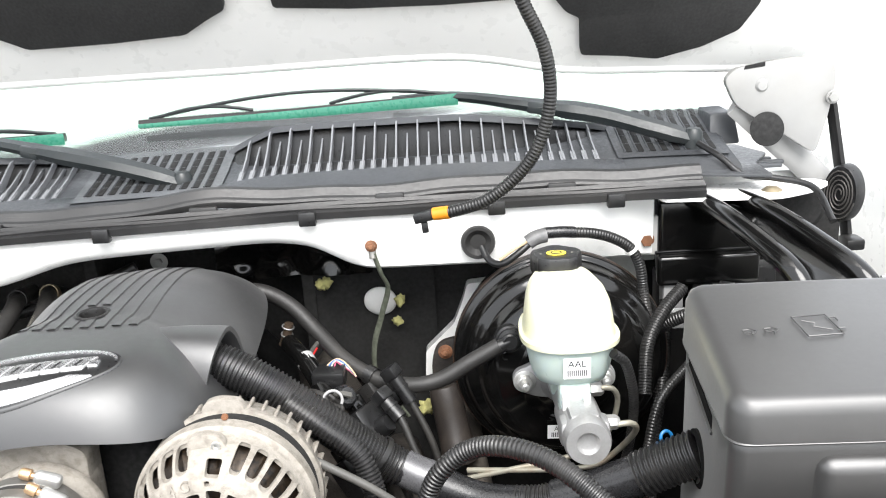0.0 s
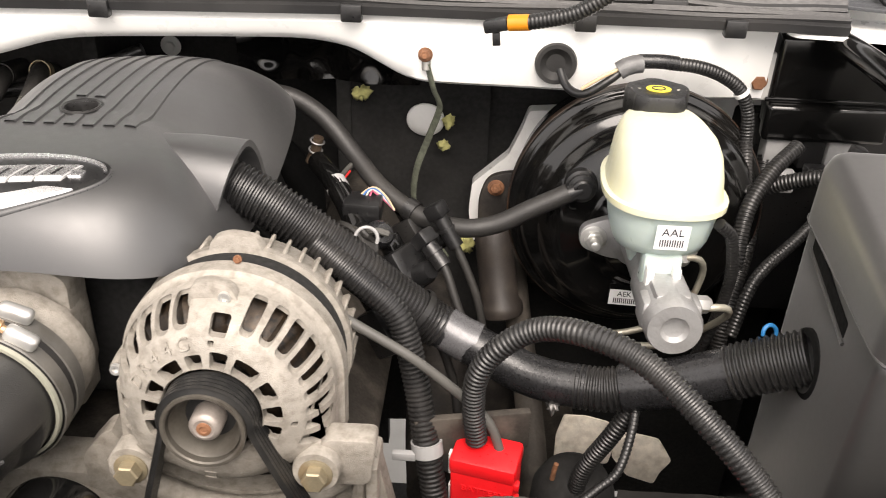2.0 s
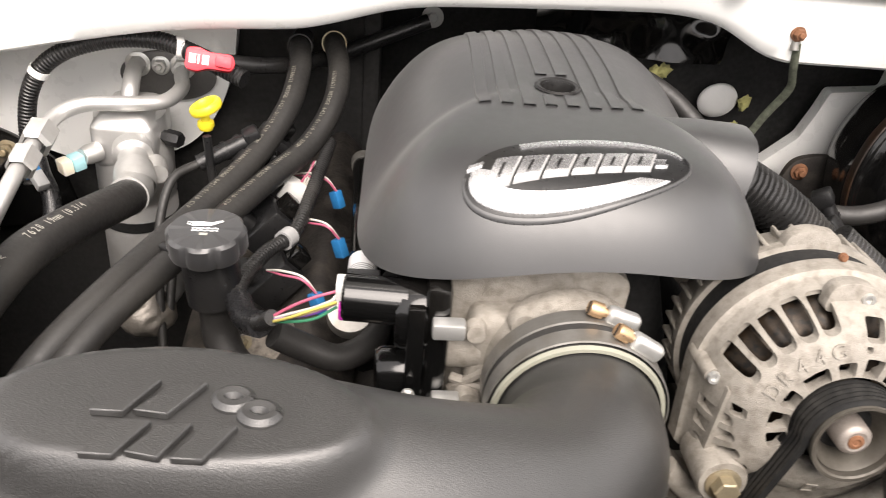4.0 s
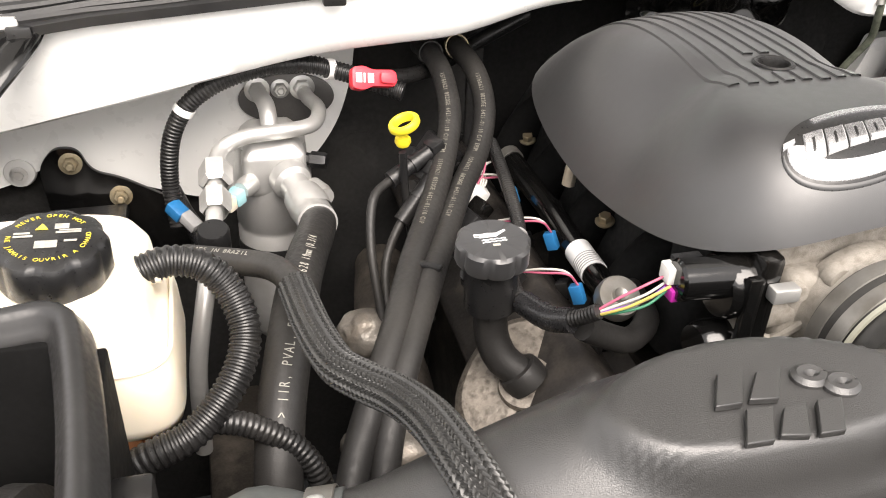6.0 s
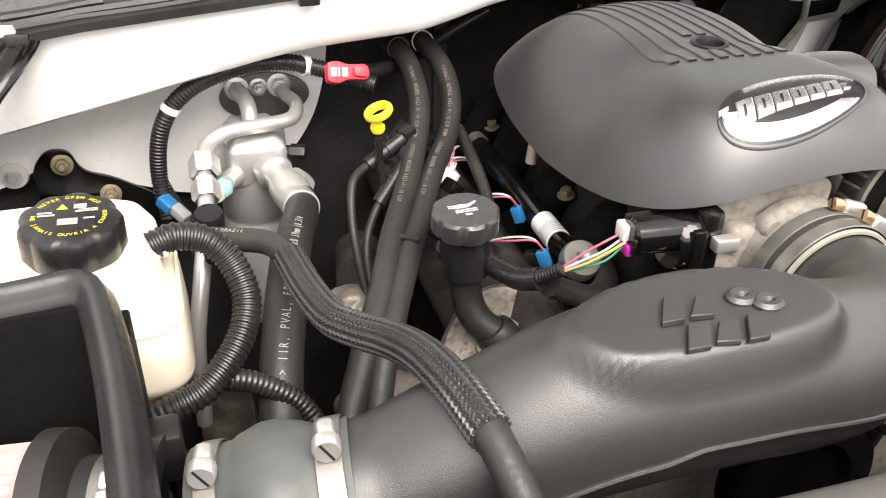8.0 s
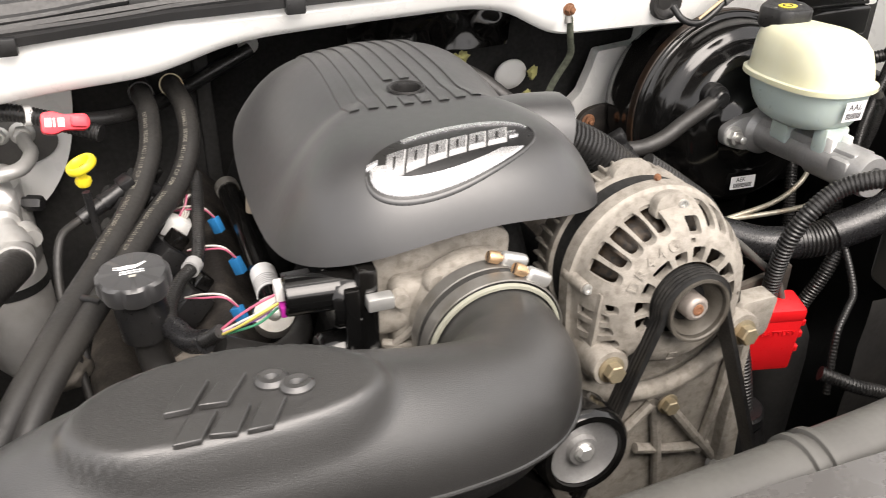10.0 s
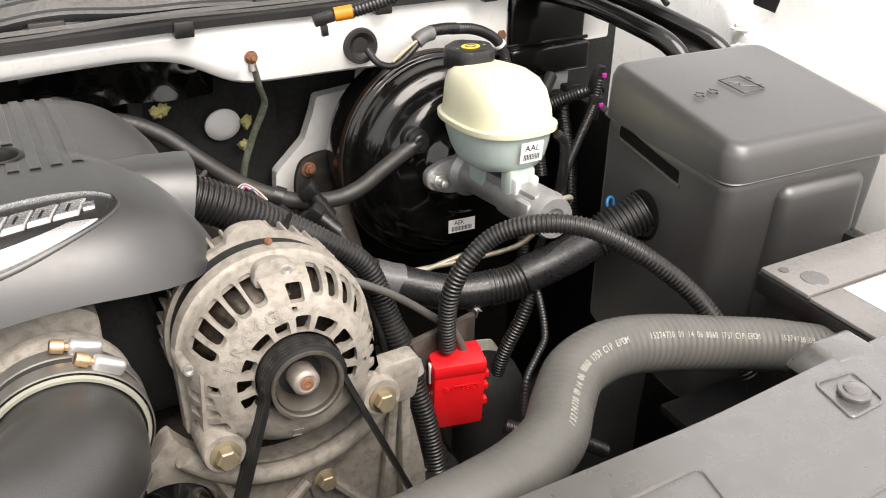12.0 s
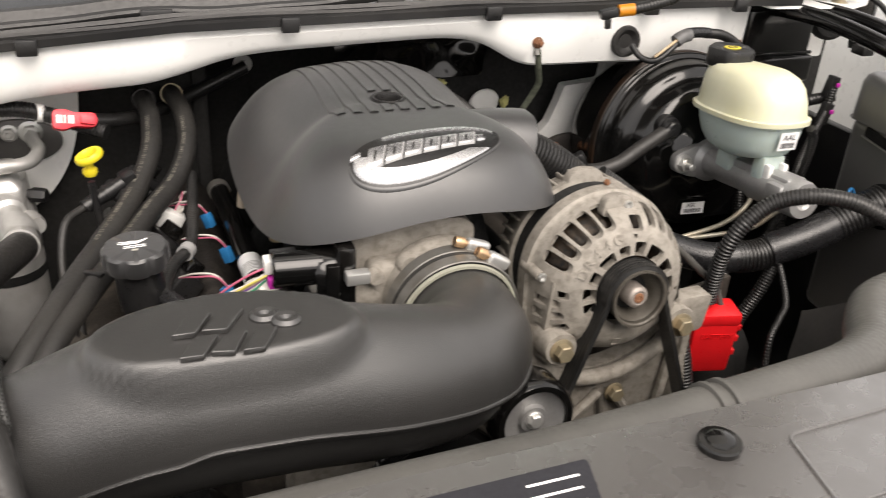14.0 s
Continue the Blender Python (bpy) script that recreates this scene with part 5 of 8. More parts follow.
for pts in ([(0.170, 0.782, 1.118), (0.195, 0.785, 1.118), (0.203, 0.80, 1.10), (0.19, 0.83, 1.06), (0.165, 0.84, 1.035), (0.11, 0.86, 1.02), (0.02, 0.90, 1.0)],
            [(0.170, 0.878, 1.112), (0.192, 0.878, 1.112), (0.20, 0.885, 1.09), (0.185, 0.88, 1.05), (0.14, 0.87, 1.03), (0.08, 0.875, 1.015), (0.0, 0.90, 0.985)]):
    part("brake_line", hose(pts, 0.0034, 10), mat("plated_line", (0.42, 0.40, 0.33), 0.45, 0.5, var=0.2, scale=40, dirt=(0.2, 0.12, 0.06), dscale=40, damt=0.6), mc, "plated steel brake line")

res = thing("brake_fluid_reservoir", (0.14, 0.84, 1.15), "cream translucent brake fluid reservoir with black cap", "fluid reservoir")


def egg(z, w, y0, y1, n=44, e=2.6):
    """One level of the reservoir, narrower at its rear."""
    out = []
    y0 = 0.955 - (0.955 - y0) * 0.865
    cy, hy = (y0 + y1) / 2, (y1 - y0) / 2
    for i in range(n):
        a = 2 * math.pi * i / n
        c, s = math.cos(a), math.sin(a)
        q = (abs(c) ** e + abs(s) ** e) ** (-1 / e)
        t = (s * q + 1) / 2
        out.append((0.139 + 0.97 * w * q * c * (1.04 - 0.22 * t), cy + hy * q * s, z))
    return out


def loft(rings, cap=(True, True)):
    n = len(rings[0])
    v = [p for r in rings for p in r]
    f = [(i * n + j, i * n + (j + 1) % n, (i + 1) * n + (j + 1) % n, (i + 1) * n + j) for i in range(len(rings) - 1) for j in range(n)]
    if cap[0]:
        f.append(tuple(range(n))[::-1])
    if cap[1]:
        f.append(tuple((len(rings) - 1) * n + j for j in range(n)))
    return v, f


def tilt(ring, dz=0.10):
    """Leans a level with the cylinder: its front end stands higher."""
    return [(x, y, z + (0.85 - y) * dz) for x, y, z in ring]


top = [(1.2010, 0.0545, 0.762, 0.952), (1.2070, 0.053, 0.764, 0.95), (1.2200, 0.0515, 0.767, 0.949), (1.2370, 0.0485, 0.776, 0.948), (1.2480, 0.0435, 0.789, 0.945), (1.2550, 0.036, 0.809, 0.942), (1.2580, 0.023, 0.844, 0.935)]
part("upper_shell", loft([tilt(egg(z, w, a, b)) for z, w, a, b in top]), CREAM, res, sharp=75)
part("weld_flange", loft([tilt(egg(z, w, a, b)) for z, w, a, b in ((1.1960, 0.0555, 0.760, 0.955), (1.1950, 0.0585, 0.757, 0.957), (1.2010, 0.0588, 0.757, 0.957), (1.2020, 0.0555, 0.760, 0.955))]), CREAM, res)
lowr = [(1.1480, 0.038, 0.794, 0.905), (1.1520, 0.043, 0.780, 0.92), (1.1630, 0.047, 0.771, 0.933), (1.1800, 0.0505, 0.766, 0.942), (1.1970, 0.0525, 0.764, 0.946)]
part("lower_shell", loft([tilt(egg(z, w, a, b)) for z, w, a, b in lowr]), AQUA, res, "pale aqua lower half filled with fluid", sharp=75)
part("outlet", box(0.122, 0.156, 0.800, 0.822, 1.12, 1.158, 0.004), AQUA, res)
part("outlet", box(0.120, 0.158, 0.86, 0.89, 1.115, 1.158, 0.004), AQUA, res)
part("bracket_clip", box(0.124, 0.131, 0.790, 0.802, 1.122, 1.150, 0.002), WHITE_PL, res)
part("bracket_clip", box(0.147, 0.154, 0.790, 0.802, 1.122, 1.150, 0.002), WHITE_PL, res)
part("neck", lathe([(0.026, -0.02), (0.026, 0.004), (0.024, 0.006)], 36, Matrix.Translation((0.137, 0.921, 1.238))), CREAM, res)
cap_ = part("cap", lathe([(0.024, 0.0), (0.030, 0.001), (0.0315, 0.004), (0.0315, 0.018), (0.030, 0.0205), (0.024, 0.0215), (0.020, 0.0205), (0.0, 0.0205)], 96, Matrix.Translation((0.136, 0.922, 1.242)) @ Matrix.Diagonal((0.92, 0.92, 1.2, 1)), wave=lambda a, z: 1 + (0.05 * math.copysign(abs(math.sin(a * 5)) ** 0.5, math.sin(a * 5)) if 0 <= z < 0.0208 else 0)), BLACK_PL, res, "black knurled cap with a yellow symbol")
part("symbol", lathe([(0, 0.0006), (0.0115, 0.0006), (0.0115, 0.0)], 32, Matrix.Translation((0.136, 0.920, 1.2667)) @ Matrix.Diagonal((1.0, 0.8, 1, 1))), YPRINT, cap_, "yellow warning symbol")
part("symbol_ring", rim([(0.006 * math.cos(radians(a)), 0.005 * math.sin(radians(a))) for a in range(0, 360, 20)], 0.0007, Matrix.Translation((0.136, 0.920, 1.2675)), 6), INK, cap_)
for sx in (-0.021, 0.021):
    part("print_bar", box(0.136 + sx - 0.004, 0.136 + sx + 0.004, 0.918, 0.9205, 1.2665, 1.2671, 0), PRINT, cap_)
RM = plane_at((0.139, 0.7868, 1.184), (1, 0, 0), (0, -0.08, 1))
lab = part("label", prism([(-0.014, -0.012), (0.014, -0.012), (0.014, 0.012), (-0.014, 0.012)], 0.0004, RM), PAPER, res, "white label with black code")
part("letters", text_mesh("AAL", 0.0105, RM @ Matrix.Translation((0, 0.005, 0.0008)), 0.0001), INK, lab)
for i in range(10):
    part("bar", moved(box(-0.010 + i * 0.0021, -0.0089 + i * 0.0021, -0.009, -0.002, 0.0004, 0.0008, 0), RM), INK, lab)


# ---- fuse box, relay centre, battery ----
fuse = thing("fuse_box", (0.36, 0.72, 0.95), "large black plastic fuse box with a domed lid", "fuse box")
FS = Matrix.Translation((0.235, 0.60, 0)) @ Matrix(((1, 0.085, 0, 0), (-0.045, 1, 0, 0), (0, 0, 1, 0), (0, 0, 0, 1))) @ Matrix.Translation((-0.235, -0.60, 0))
part("body", moved(frustum_box((0.232, 0.440, 0.606, 0.80), (0.2375, 0.458, 0.597, 0.810), 0.93, 1.204, 0.014, 4), FS), BOX_PL, fuse)
v = []
LX0, LX1, LY0, LY1 = 0.235, 0.462, 0.593, 0.816
NU = 36
for i in range(NU + 1):
    for j in range(NU + 1):
        a, b = -1 + 2 * i / NU, -1 + 2 * j / NU
        a, b = math.copysign(abs(a) ** 0.6, a), math.copysign(abs(b) ** 0.6, b)
        x, y = (LX0 + LX1) / 2 + (LX1 - LX0) / 2 * a, (LY0 + LY1) / 2 + (LY1 - LY0) / 2 * b
        # rounded plan corners
        cr = 0.022
        ex, ey = max(0.0, abs(x - (LX0 + LX1) / 2) - (LX1 - LX0) / 2 + cr), max(0.0, abs(y - (LY0 + LY1) / 2) - (LY1 - LY0) / 2 + cr)
        h = math.hypot(ex, ey)
        if h > 1e-9 and ex > 0 and ey > 0:
            q = max(ex, ey) / h
            x -= math.copysign(ex * (1 - q), x - (LX0 + LX1) / 2)
            y -= math.copysign(ey * (1 - q), y - (LY0 + LY1) / 2)
            h = max(ex, ey)
        z = 1.239 + 0.023 * (y - LY0) / (LY1 - LY0) + 0.004 * (1 - a * a) * (1 - b * b)
        d = cr - h
        if d < 0.013:
            z -= 0.013 - math.sqrt(max(0, 0.013**2 - (0.013 - d) ** 2))
        v.append((x, y, z))
k = NU + 1
f = [(i * k + j, (i + 1) * k + j, (i + 1) * k + j + 1, i * k + j + 1) for i in range(NU) for j in range(NU)]
bm = bmof(v, f)
edge_ = [e for e in bm.edges if e.is_boundary]
r = bmesh.ops.extrude_edge_only(bm, edges=edge_)
for q in [g for g in r["geom"] if isinstance(g, bmesh.types.BMVert)]:
    q.co.z = 1.202
    q.co.x += 0.0012 * (1 if q.co.x > 0.34 else -1)
    q.co.y += 0.0012 * (1 if q.co.y > 0.70 else -1)
bmesh.ops.recalc_face_normals(bm, faces=list(bm.faces))
bm.transform(FS)
part("lid", bm, BOX_PL, fuse, sharp=50)
part("lid_lip", moved(rim(rounded([(0.2345, 0.5925), (0.463, 0.5925), (0.463, 0.817), (0.2345, 0.817)], 0.02), 0.0012, Matrix.Translation((0, 0, 1.2015)), 6), FS), BOX_PL, fuse)
# bar laid on the flank; its near-black is the slot's shade
part("latch_recess", prism(rounded([(0.068, 1.173), (0.178, 1.186), (0.178, 1.199), (0.068, 1.187)], 0.003), 0.003, plane_at((0.2375, 0.60, 0), (0.085, 1, 0), (0, 0, 1)) @ Matrix.Translation((0, -0.60 * 0, -0.001))), BOXIN, fuse, "near-black bar drawn as the shaded latch slot")
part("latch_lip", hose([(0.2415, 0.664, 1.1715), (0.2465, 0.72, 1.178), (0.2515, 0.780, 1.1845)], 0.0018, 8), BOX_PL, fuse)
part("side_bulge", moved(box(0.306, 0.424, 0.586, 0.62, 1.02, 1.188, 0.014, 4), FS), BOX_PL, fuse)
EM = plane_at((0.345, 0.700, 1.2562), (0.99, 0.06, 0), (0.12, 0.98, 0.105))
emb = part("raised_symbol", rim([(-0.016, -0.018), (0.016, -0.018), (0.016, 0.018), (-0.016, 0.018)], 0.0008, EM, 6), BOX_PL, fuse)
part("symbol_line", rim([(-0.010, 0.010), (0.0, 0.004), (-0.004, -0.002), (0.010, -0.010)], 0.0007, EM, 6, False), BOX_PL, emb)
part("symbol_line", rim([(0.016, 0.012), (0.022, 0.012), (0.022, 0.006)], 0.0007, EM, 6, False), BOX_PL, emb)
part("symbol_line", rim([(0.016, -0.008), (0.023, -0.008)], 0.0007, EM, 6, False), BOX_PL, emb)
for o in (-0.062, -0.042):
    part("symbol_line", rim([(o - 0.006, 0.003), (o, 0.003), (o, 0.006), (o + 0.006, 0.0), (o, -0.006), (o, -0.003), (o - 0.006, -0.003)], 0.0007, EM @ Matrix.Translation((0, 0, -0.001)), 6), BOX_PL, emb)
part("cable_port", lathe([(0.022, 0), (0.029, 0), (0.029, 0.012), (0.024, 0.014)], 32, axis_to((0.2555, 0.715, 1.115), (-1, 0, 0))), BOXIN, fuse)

relay = thing("relay_center", (0.35, 1.06, 1.17), "black plastic control module bolted to the cowl", "control module")
part("case", box(0.293, 0.424, 1.080, 1.112, 1.170, 1.278, 0.007, 3), GLOSS, relay)
part("step", box(0.290, 0.427, 1.068, 1.09, 1.160, 1.203, 0.006, 3), GLOSS, relay)
part("flange", box(0.288, 0.429, 1.078, 1.083, 1.203, 1.208, 0.0015, 2), GLOSS, relay)
part("mount", box(0.262, 0.296, 1.088, 1.098, 1.200, 1.255, 0.003), WHITE_DULL, relay)
part("bolt", hexbolt((0.277, 1.085, 1.224), (0, -1, 0), 0.0085, 0.008, 1.3), RUST, relay)
for i, x in enumerate((0.315, 0.355, 0.385)):
    part("plug", box(x - 0.016, x + 0.012, 1.075, 1.10, 1.125, 1.165, 0.003), (GREY_PL, BLACK_PL, GREY_PL)[i], relay)

batt = thing("battery", (0.40, 0.44, 0.95), "black battery with a white label on its top", "battery")
part("case", box(0.228, 0.50, 0.355, 0.522, 0.95, 1.132, 0.006), BLACK_PL, batt)
# dark grey plastic made lighter: the sky's glare sits in the base colour
BATT_TOP = mat("battery_glare_grey", (0.19, 0.183, 0.177), 0.3, var=0.06, scale=16, bump=0.05, bscale=1100, dirt=(0.25, 0.24, 0.23), dscale=7, damt=0.3)
part("rim", box(0.221, 0.511, 0.349, 0.531, 1.124, 1.1455, 0.004), BLACK_PL, batt)
part("cover", box(0.224, 0.508, 0.474, 0.529, 1.1450, 1.150, 0.0015), BATT_TOP, batt)
part("hinged_cover", box(0.222, 0.508, 0.351, 0.4715, 1.1450, 1.1495, 0.0015), BATT_TOP, batt)
part("label", box(0.261, 0.47, 0.407, 0.468, 1.1497, 1.1502, 0), PAPER, batt, "white paper label")
part("filler_cap", lathe([(0, 0.0006), (0.012, 0.0006), (0.013, -0.001)], 28, Matrix.Translation((0.252, 0.492, 1.1502))), SHROUD, batt)
part("polarity_mark", lathe([(0, 0.0008), (0.0045, 0.0008), (0.005, -0.001)], 20, Matrix.Translation((0.238, 0.515, 1.1502))), SHROUD, batt)
solo("battery_tray", box(0.20, 0.50, 0.34, 0.60, 0.935, 0.948, 0.003), BLACK_PL, "black plastic tray under the battery", "tray")

# ---- red terminal box and the looms that leave it ----
rb = thing("red_terminal_box", (-0.01, 0.675, 0.96), "red plastic battery junction box with a clip lid", "junction box")
RX = Matrix.Translation((-0.006, 0.690, 0.990)) @ Matrix.Rotation(radians(-13), 4, "Z") @ Matrix.Rotation(radians(4), 4, "X")
part("case", moved(box(-0.0275, 0.0275, -0.018, 0.018, -0.048, 0.030, 0.004, 2), RX), RED, rb)
part("lid", moved(box(-0.0285, 0.0285, -0.0190, 0.0190, 0.020, 0.037, 0.004, 2), RX), RED, rb)
part("letters", text_mesh("BATTERY", 0.0095, RX @ plane_at((0.002, -0.0184, 0.006), (1, 0, 0), (0, 0, 1)), 0.0005), RED, rb, "raised red letters")
for z in (-0.02, 0.0, 0.016):
    part("hinge_tab", moved(box(0.0265, 0.0315, -0.016, -0.009, z - 0.004, z + 0.004, 0.001), RX), RED, rb)
for z in (0.022, -0.016):
    part("clip", moved(box(-0.0305, -0.0285, -0.010, -0.004, z - 0.012, z + 0.012, 0.0005), RX), WHITE_PL, rb)


def cable(name, bm, m, label, cat="wiring"):
    return solo(name, bm, m, label, cat)


arch = thing("battery_cable", (0.06, 0.66, 1.0), "arched corrugated black loom from the red box", "cable loom")
part("loom", loom([(-0.016, 0.690, 1.036), (-0.020, 0.684, 1.075), (-0.019, 0.678, 1.11), (-0.006, 0.674, 1.140), (0.022, 0.668, 1.166), (0.055, 0.645, 1.181), (0.092, 0.620, 1.179), (0.130, 0.588, 1.159), (0.170, 0.558, 1.123), (0.190, 0.530, 1.09), (0.205, 0.50, 1.05)], 0.0095), LOOM, arch)
cable("ground_wire", hose([(-0.15, 0.70, 1.160), (-0.112, 0.70, 1.136), (-0.070, 0.70, 1.108), (-0.029, 0.70, 1.072), (-0.006, 0.695, 1.050), (0.006, 0.690, 1.020)], 0.0042, 10), GREY_RUBBER, "grey insulated wire from the alternator to the red box", "wire")

mainl = thing("engine_loom", (0.05, 0.77, 1.0), "thick corrugated and taped wiring loom to the fuse box", "cable loom")
part("corrugated_run", loom([(-0.262, 0.800, 1.214), (-0.235, 0.798, 1.208), (-0.19, 0.792, 1.185), (-0.140, 0.790, 1.146), (-0.100, 0.795, 1.108), (-0.068, 0.797, 1.082), (-0.052, 0.796, 1.072)], 0.0215, 0.0048), LOOM, mainl)
part("taped_run", hose([(-0.058, 0.797, 1.076), (-0.030, 0.790, 1.064), (0.022, 0.770, 1.048), (0.050, 0.760, 1.046), (0.080, 0.752, 1.048)], 0.0195, 18), TAPE, mainl, "loom wrapped in black tape")
part("silver_tape", hose([(-0.050, 0.7965, 1.0725), (-0.034, 0.7915, 1.0655), (-0.020, 0.788, 1.061)], 0.0204, 20), mat("grey_tape", (0.10, 0.10, 0.105), 0.3, 0.2, var=0.2, scale=60), mainl, "shiny grey tape wrap")
part("corrugated_run", loom([(0.070, 0.754, 1.047), (0.095, 0.748, 1.050), (0.118, 0.745, 1.057)], 0.0205, 0.005), LOOM, mainl)
part("taped_run", hose([(0.110, 0.746, 1.055), (0.150, 0.738, 1.070), (0.185, 0.730, 1.088), (0.200, 0.726, 1.096)], 0.0215, 18), TAPE, mainl)
part("corrugated_run", loom([(0.192, 0.728, 1.092), (0.215, 0.722, 1.106), (0.245, 0.714, 1.122)], 0.0235, 0.0055), LOOM, mainl)
part("tie", lathe([(0.0225, -0.003), (0.024, -0.003), (0.024, 0.003), (0.0225, 0.003)], 28, axis_to((-0.075, 0.797, 1.087), (0.75, 0, -0.62))), BLACK_PL, mainl)
part("blue_clip", rim([(0.0062 * math.cos(radians(a)), 0.0070 * math.sin(radians(a))) for a in range(-60, 200, 20)], 0.0018, plane_at((0.222, 0.745, 1.122), (0.8, 0.3, 0.2), (0, 0.3, 1)), 8, False), BLUE, mainl, "small blue plastic clip")

al = thing("alternator_loom", (-0.1, 0.72, 0.95), "corrugated black loom hanging beside the alternator", "cable loom")
part("loom", loom([(-0.155, 0.745, 1.185), (-0.120, 0.735, 1.160), (-0.086, 0.728, 1.13), (-0.070, 0.715, 1.08), (-0.059, 0.695, 1.03), (-0.046, 0.675, 0.96), (-0.04, 0.66, 0.88), (-0.04, 0.66, 0.80)], 0.0115), LOOM, al)
part("tie", lathe([(0.0115, -0.006), (0.0135, -0.006), (0.0135, 0.006), (0.0115, 0.006)], 24, axis_to((-0.057, 0.692, 1.022), (0.15, -0.3, -1))), GREY_PL, al, "grey cable tie")
part("tie_tail", box(-0.086, -0.066, 0.682, 0.688, 1.014, 1.022, 0.001), GREY_PL, al)

vac = thing("vacuum_hose", (-0.04, 0.94, 1.1), "black rubber vacuum hose to the brake booster", "hose")
part("tube", hose([(-0.30, 1.06, 1.186), (-0.25, 1.065, 1.190), (-0.205, 1.05, 1.173), (-0.165, 1.02, 1.142), (-0.130, 0.985, 1.119), (-0.085, 0.954, 1.103), (-0.042, 0.936, 1.101), (-0.006, 0.934, 1.108), (0.030, 0.937, 1.127), (0.067, 0.940, 1.146)], 0.0100, 18), RUBBER, vac)
part("clip", lathe([(0.0107, -0.006), (0.0125, -0.006), (0.0125, 0.006), (0.0107, 0.006)], 24, axis_to((-0.095, 0.960, 1.106), (0.8, -0.5, -0.3))), BLACK_PL, vac, "black plastic hose clip")
up = thing("upper_radiator_hose", (-0.1, 0.4, 1.1), "thick grey rubber radiator hose with printed marks", "hose")
UP = [(-0.70, 0.42, 1.10), (-0.60, 0.385, 1.143), (-0.52, 0.372, 1.158), (-0.40, 0.370, 1.163), (-0.29, 0.372, 1.169), (-0.20, 0.378, 1.171), (-0.135, 0.390, 1.168), (-0.090, 0.412, 1.163), (-0.062, 0.440, 1.162), (-0.035, 0.462, 1.166), (0.005, 0.472, 1.166), (0.055, 0.473, 1.155), (0.115, 0.468, 1.138), (0.180, 0.455, 1.122), (0.24, 0.435, 1.10), (0.28, 0.40, 1.05)]
C, _ = curve_pts(UP, 0.0012)
swell = 0.0225 + 0.0003 * np.sin(np.arange(len(C)) * 2 * math.pi / 5.4) * np.interp(C[:, 0], (-0.16, -0.10, 0.0, 0.04), (0.1, 0.3, 0.6, 1.0))
part("tube", sweep(C, swell, 32), GREY_RUBBER, up)
C, _ = curve_pts(UP, 0.006)
i0 = int(np.argmin(np.abs(C[:, 0] + 0.272) + 10 * np.abs(C[:, 1] - 0.37)))
for o in (-1, 1):
    part("ring", lathe([(0.0222, -0.003), (0.0252, -0.002), (0.0252, 0.002), (0.0222, 0.003)], 36, axis_to(C[i0 + o], C[i0 + 1] - C[i0 - 1])), GREY_RUBBER, up)


def print_on(C, r, body, size, s0, side, parent, mt=PRINT, pitch=0.72, squeeze=1.0):
    """Prints characters along a hose: each one sits on the surface at the given side."""
    d = np.linalg.norm(np.diff(C, axis=0), axis=1)
    acc = np.r_[0, np.cumsum(d)]
    s = s0
    bms = []
    for ch in body:
        if ch != " ":
            p = np.array([np.interp(s, acc, C[:, i]) for i in range(3)])
            q = np.array([np.interp(s + 0.004, acc, C[:, i]) for i in range(3)])
            t = Vector(q - p).normalized()
            n = Vector(side)
            n = (n - t * n.dot(t)).normalized()
            bms.append(text_mesh(ch, size, plane_at(Vector(p) + n * (r + 0.0002), t, n.cross(t)) @ Matrix.Diagonal((squeeze, 1, 1, 1)), 0.0001))
        s += size * pitch
    return part("printing", join(*bms), mt, parent, "pale printed characters")


for s0 in (0.632, 0.772, 0.912):
    print_on(C, 0.0225, "15274730 09 14 06 8860 1757 CIP EPDM", 0.0072, s0, (-0.1, -0.65, 0.75), up, PRINT, 0.46, 0.72)

# ---- coolant tank ----
tank = thing("coolant_tank", (-0.98, 0.73, 0.95), "cream translucent coolant tank with a black pressure cap", "coolant tank")


def rbox(z, x0, x1, y0, y1, r=0.03, n=8):
    o = rounded([(x0, y0), (x1, y0), (x1, y1), (x0, y1)], r, n)
    return [(x, y, z) for x, y in o]


part("body", loft([rbox(1.078, -1.13, -0.890, 0.682, 0.80), rbox(1.083, -1.135, -0.882, 0.672, 0.81), rbox(1.095, -1.14, -0.8795, 0.667, 0.815), rbox(1.125, -1.14, -0.8815, 0.665, 0.815), rbox(1.143, -1.14, -0.884, 0.664, 0.813), rbox(1.149, -1.14, -0.889, 0.666, 0.812), rbox(1.153, -1.14, -0.893, 0.669, 0.811), rbox(1.172, -1.14, -0.894, 0.668, 0.81, 0.035), rbox(1.185, -1.13, -0.901, 0.673, 0.805, 0.035), rbox(1.192, -1.12, -0.913, 0.684, 0.795, 0.03)]), TANK, tank, sharp=70)
part("coolant_band", loft([rbox(1.050, -1.12, -0.896, 0.690, 0.80), rbox(1.079, -1.13, -0.889, 0.681, 0.805)]), ORANGE_T, tank, "orange coolant showing at the bottom")
part("foot", box(-1.10, -0.92, 0.70, 0.80, 0.95, 1.052, 0.01), BLACK_PL, tank)
part("weld_seam", rim(rounded([(-1.14, 0.6645), (-0.8835, 0.6645), (-0.8835, 0.8135), (-1.14, 0.8135)], 0.03, 8), 0.0016, Matrix.Translation((0, 0, 1.146)), 8), TANK, tank)
part("neck", lathe([(0.036, -0.03), (0.033, 0.008), (0.032, 0.016)], 40, Matrix.Translation((-0.948, 0.722, 1.186))), TANK, tank)
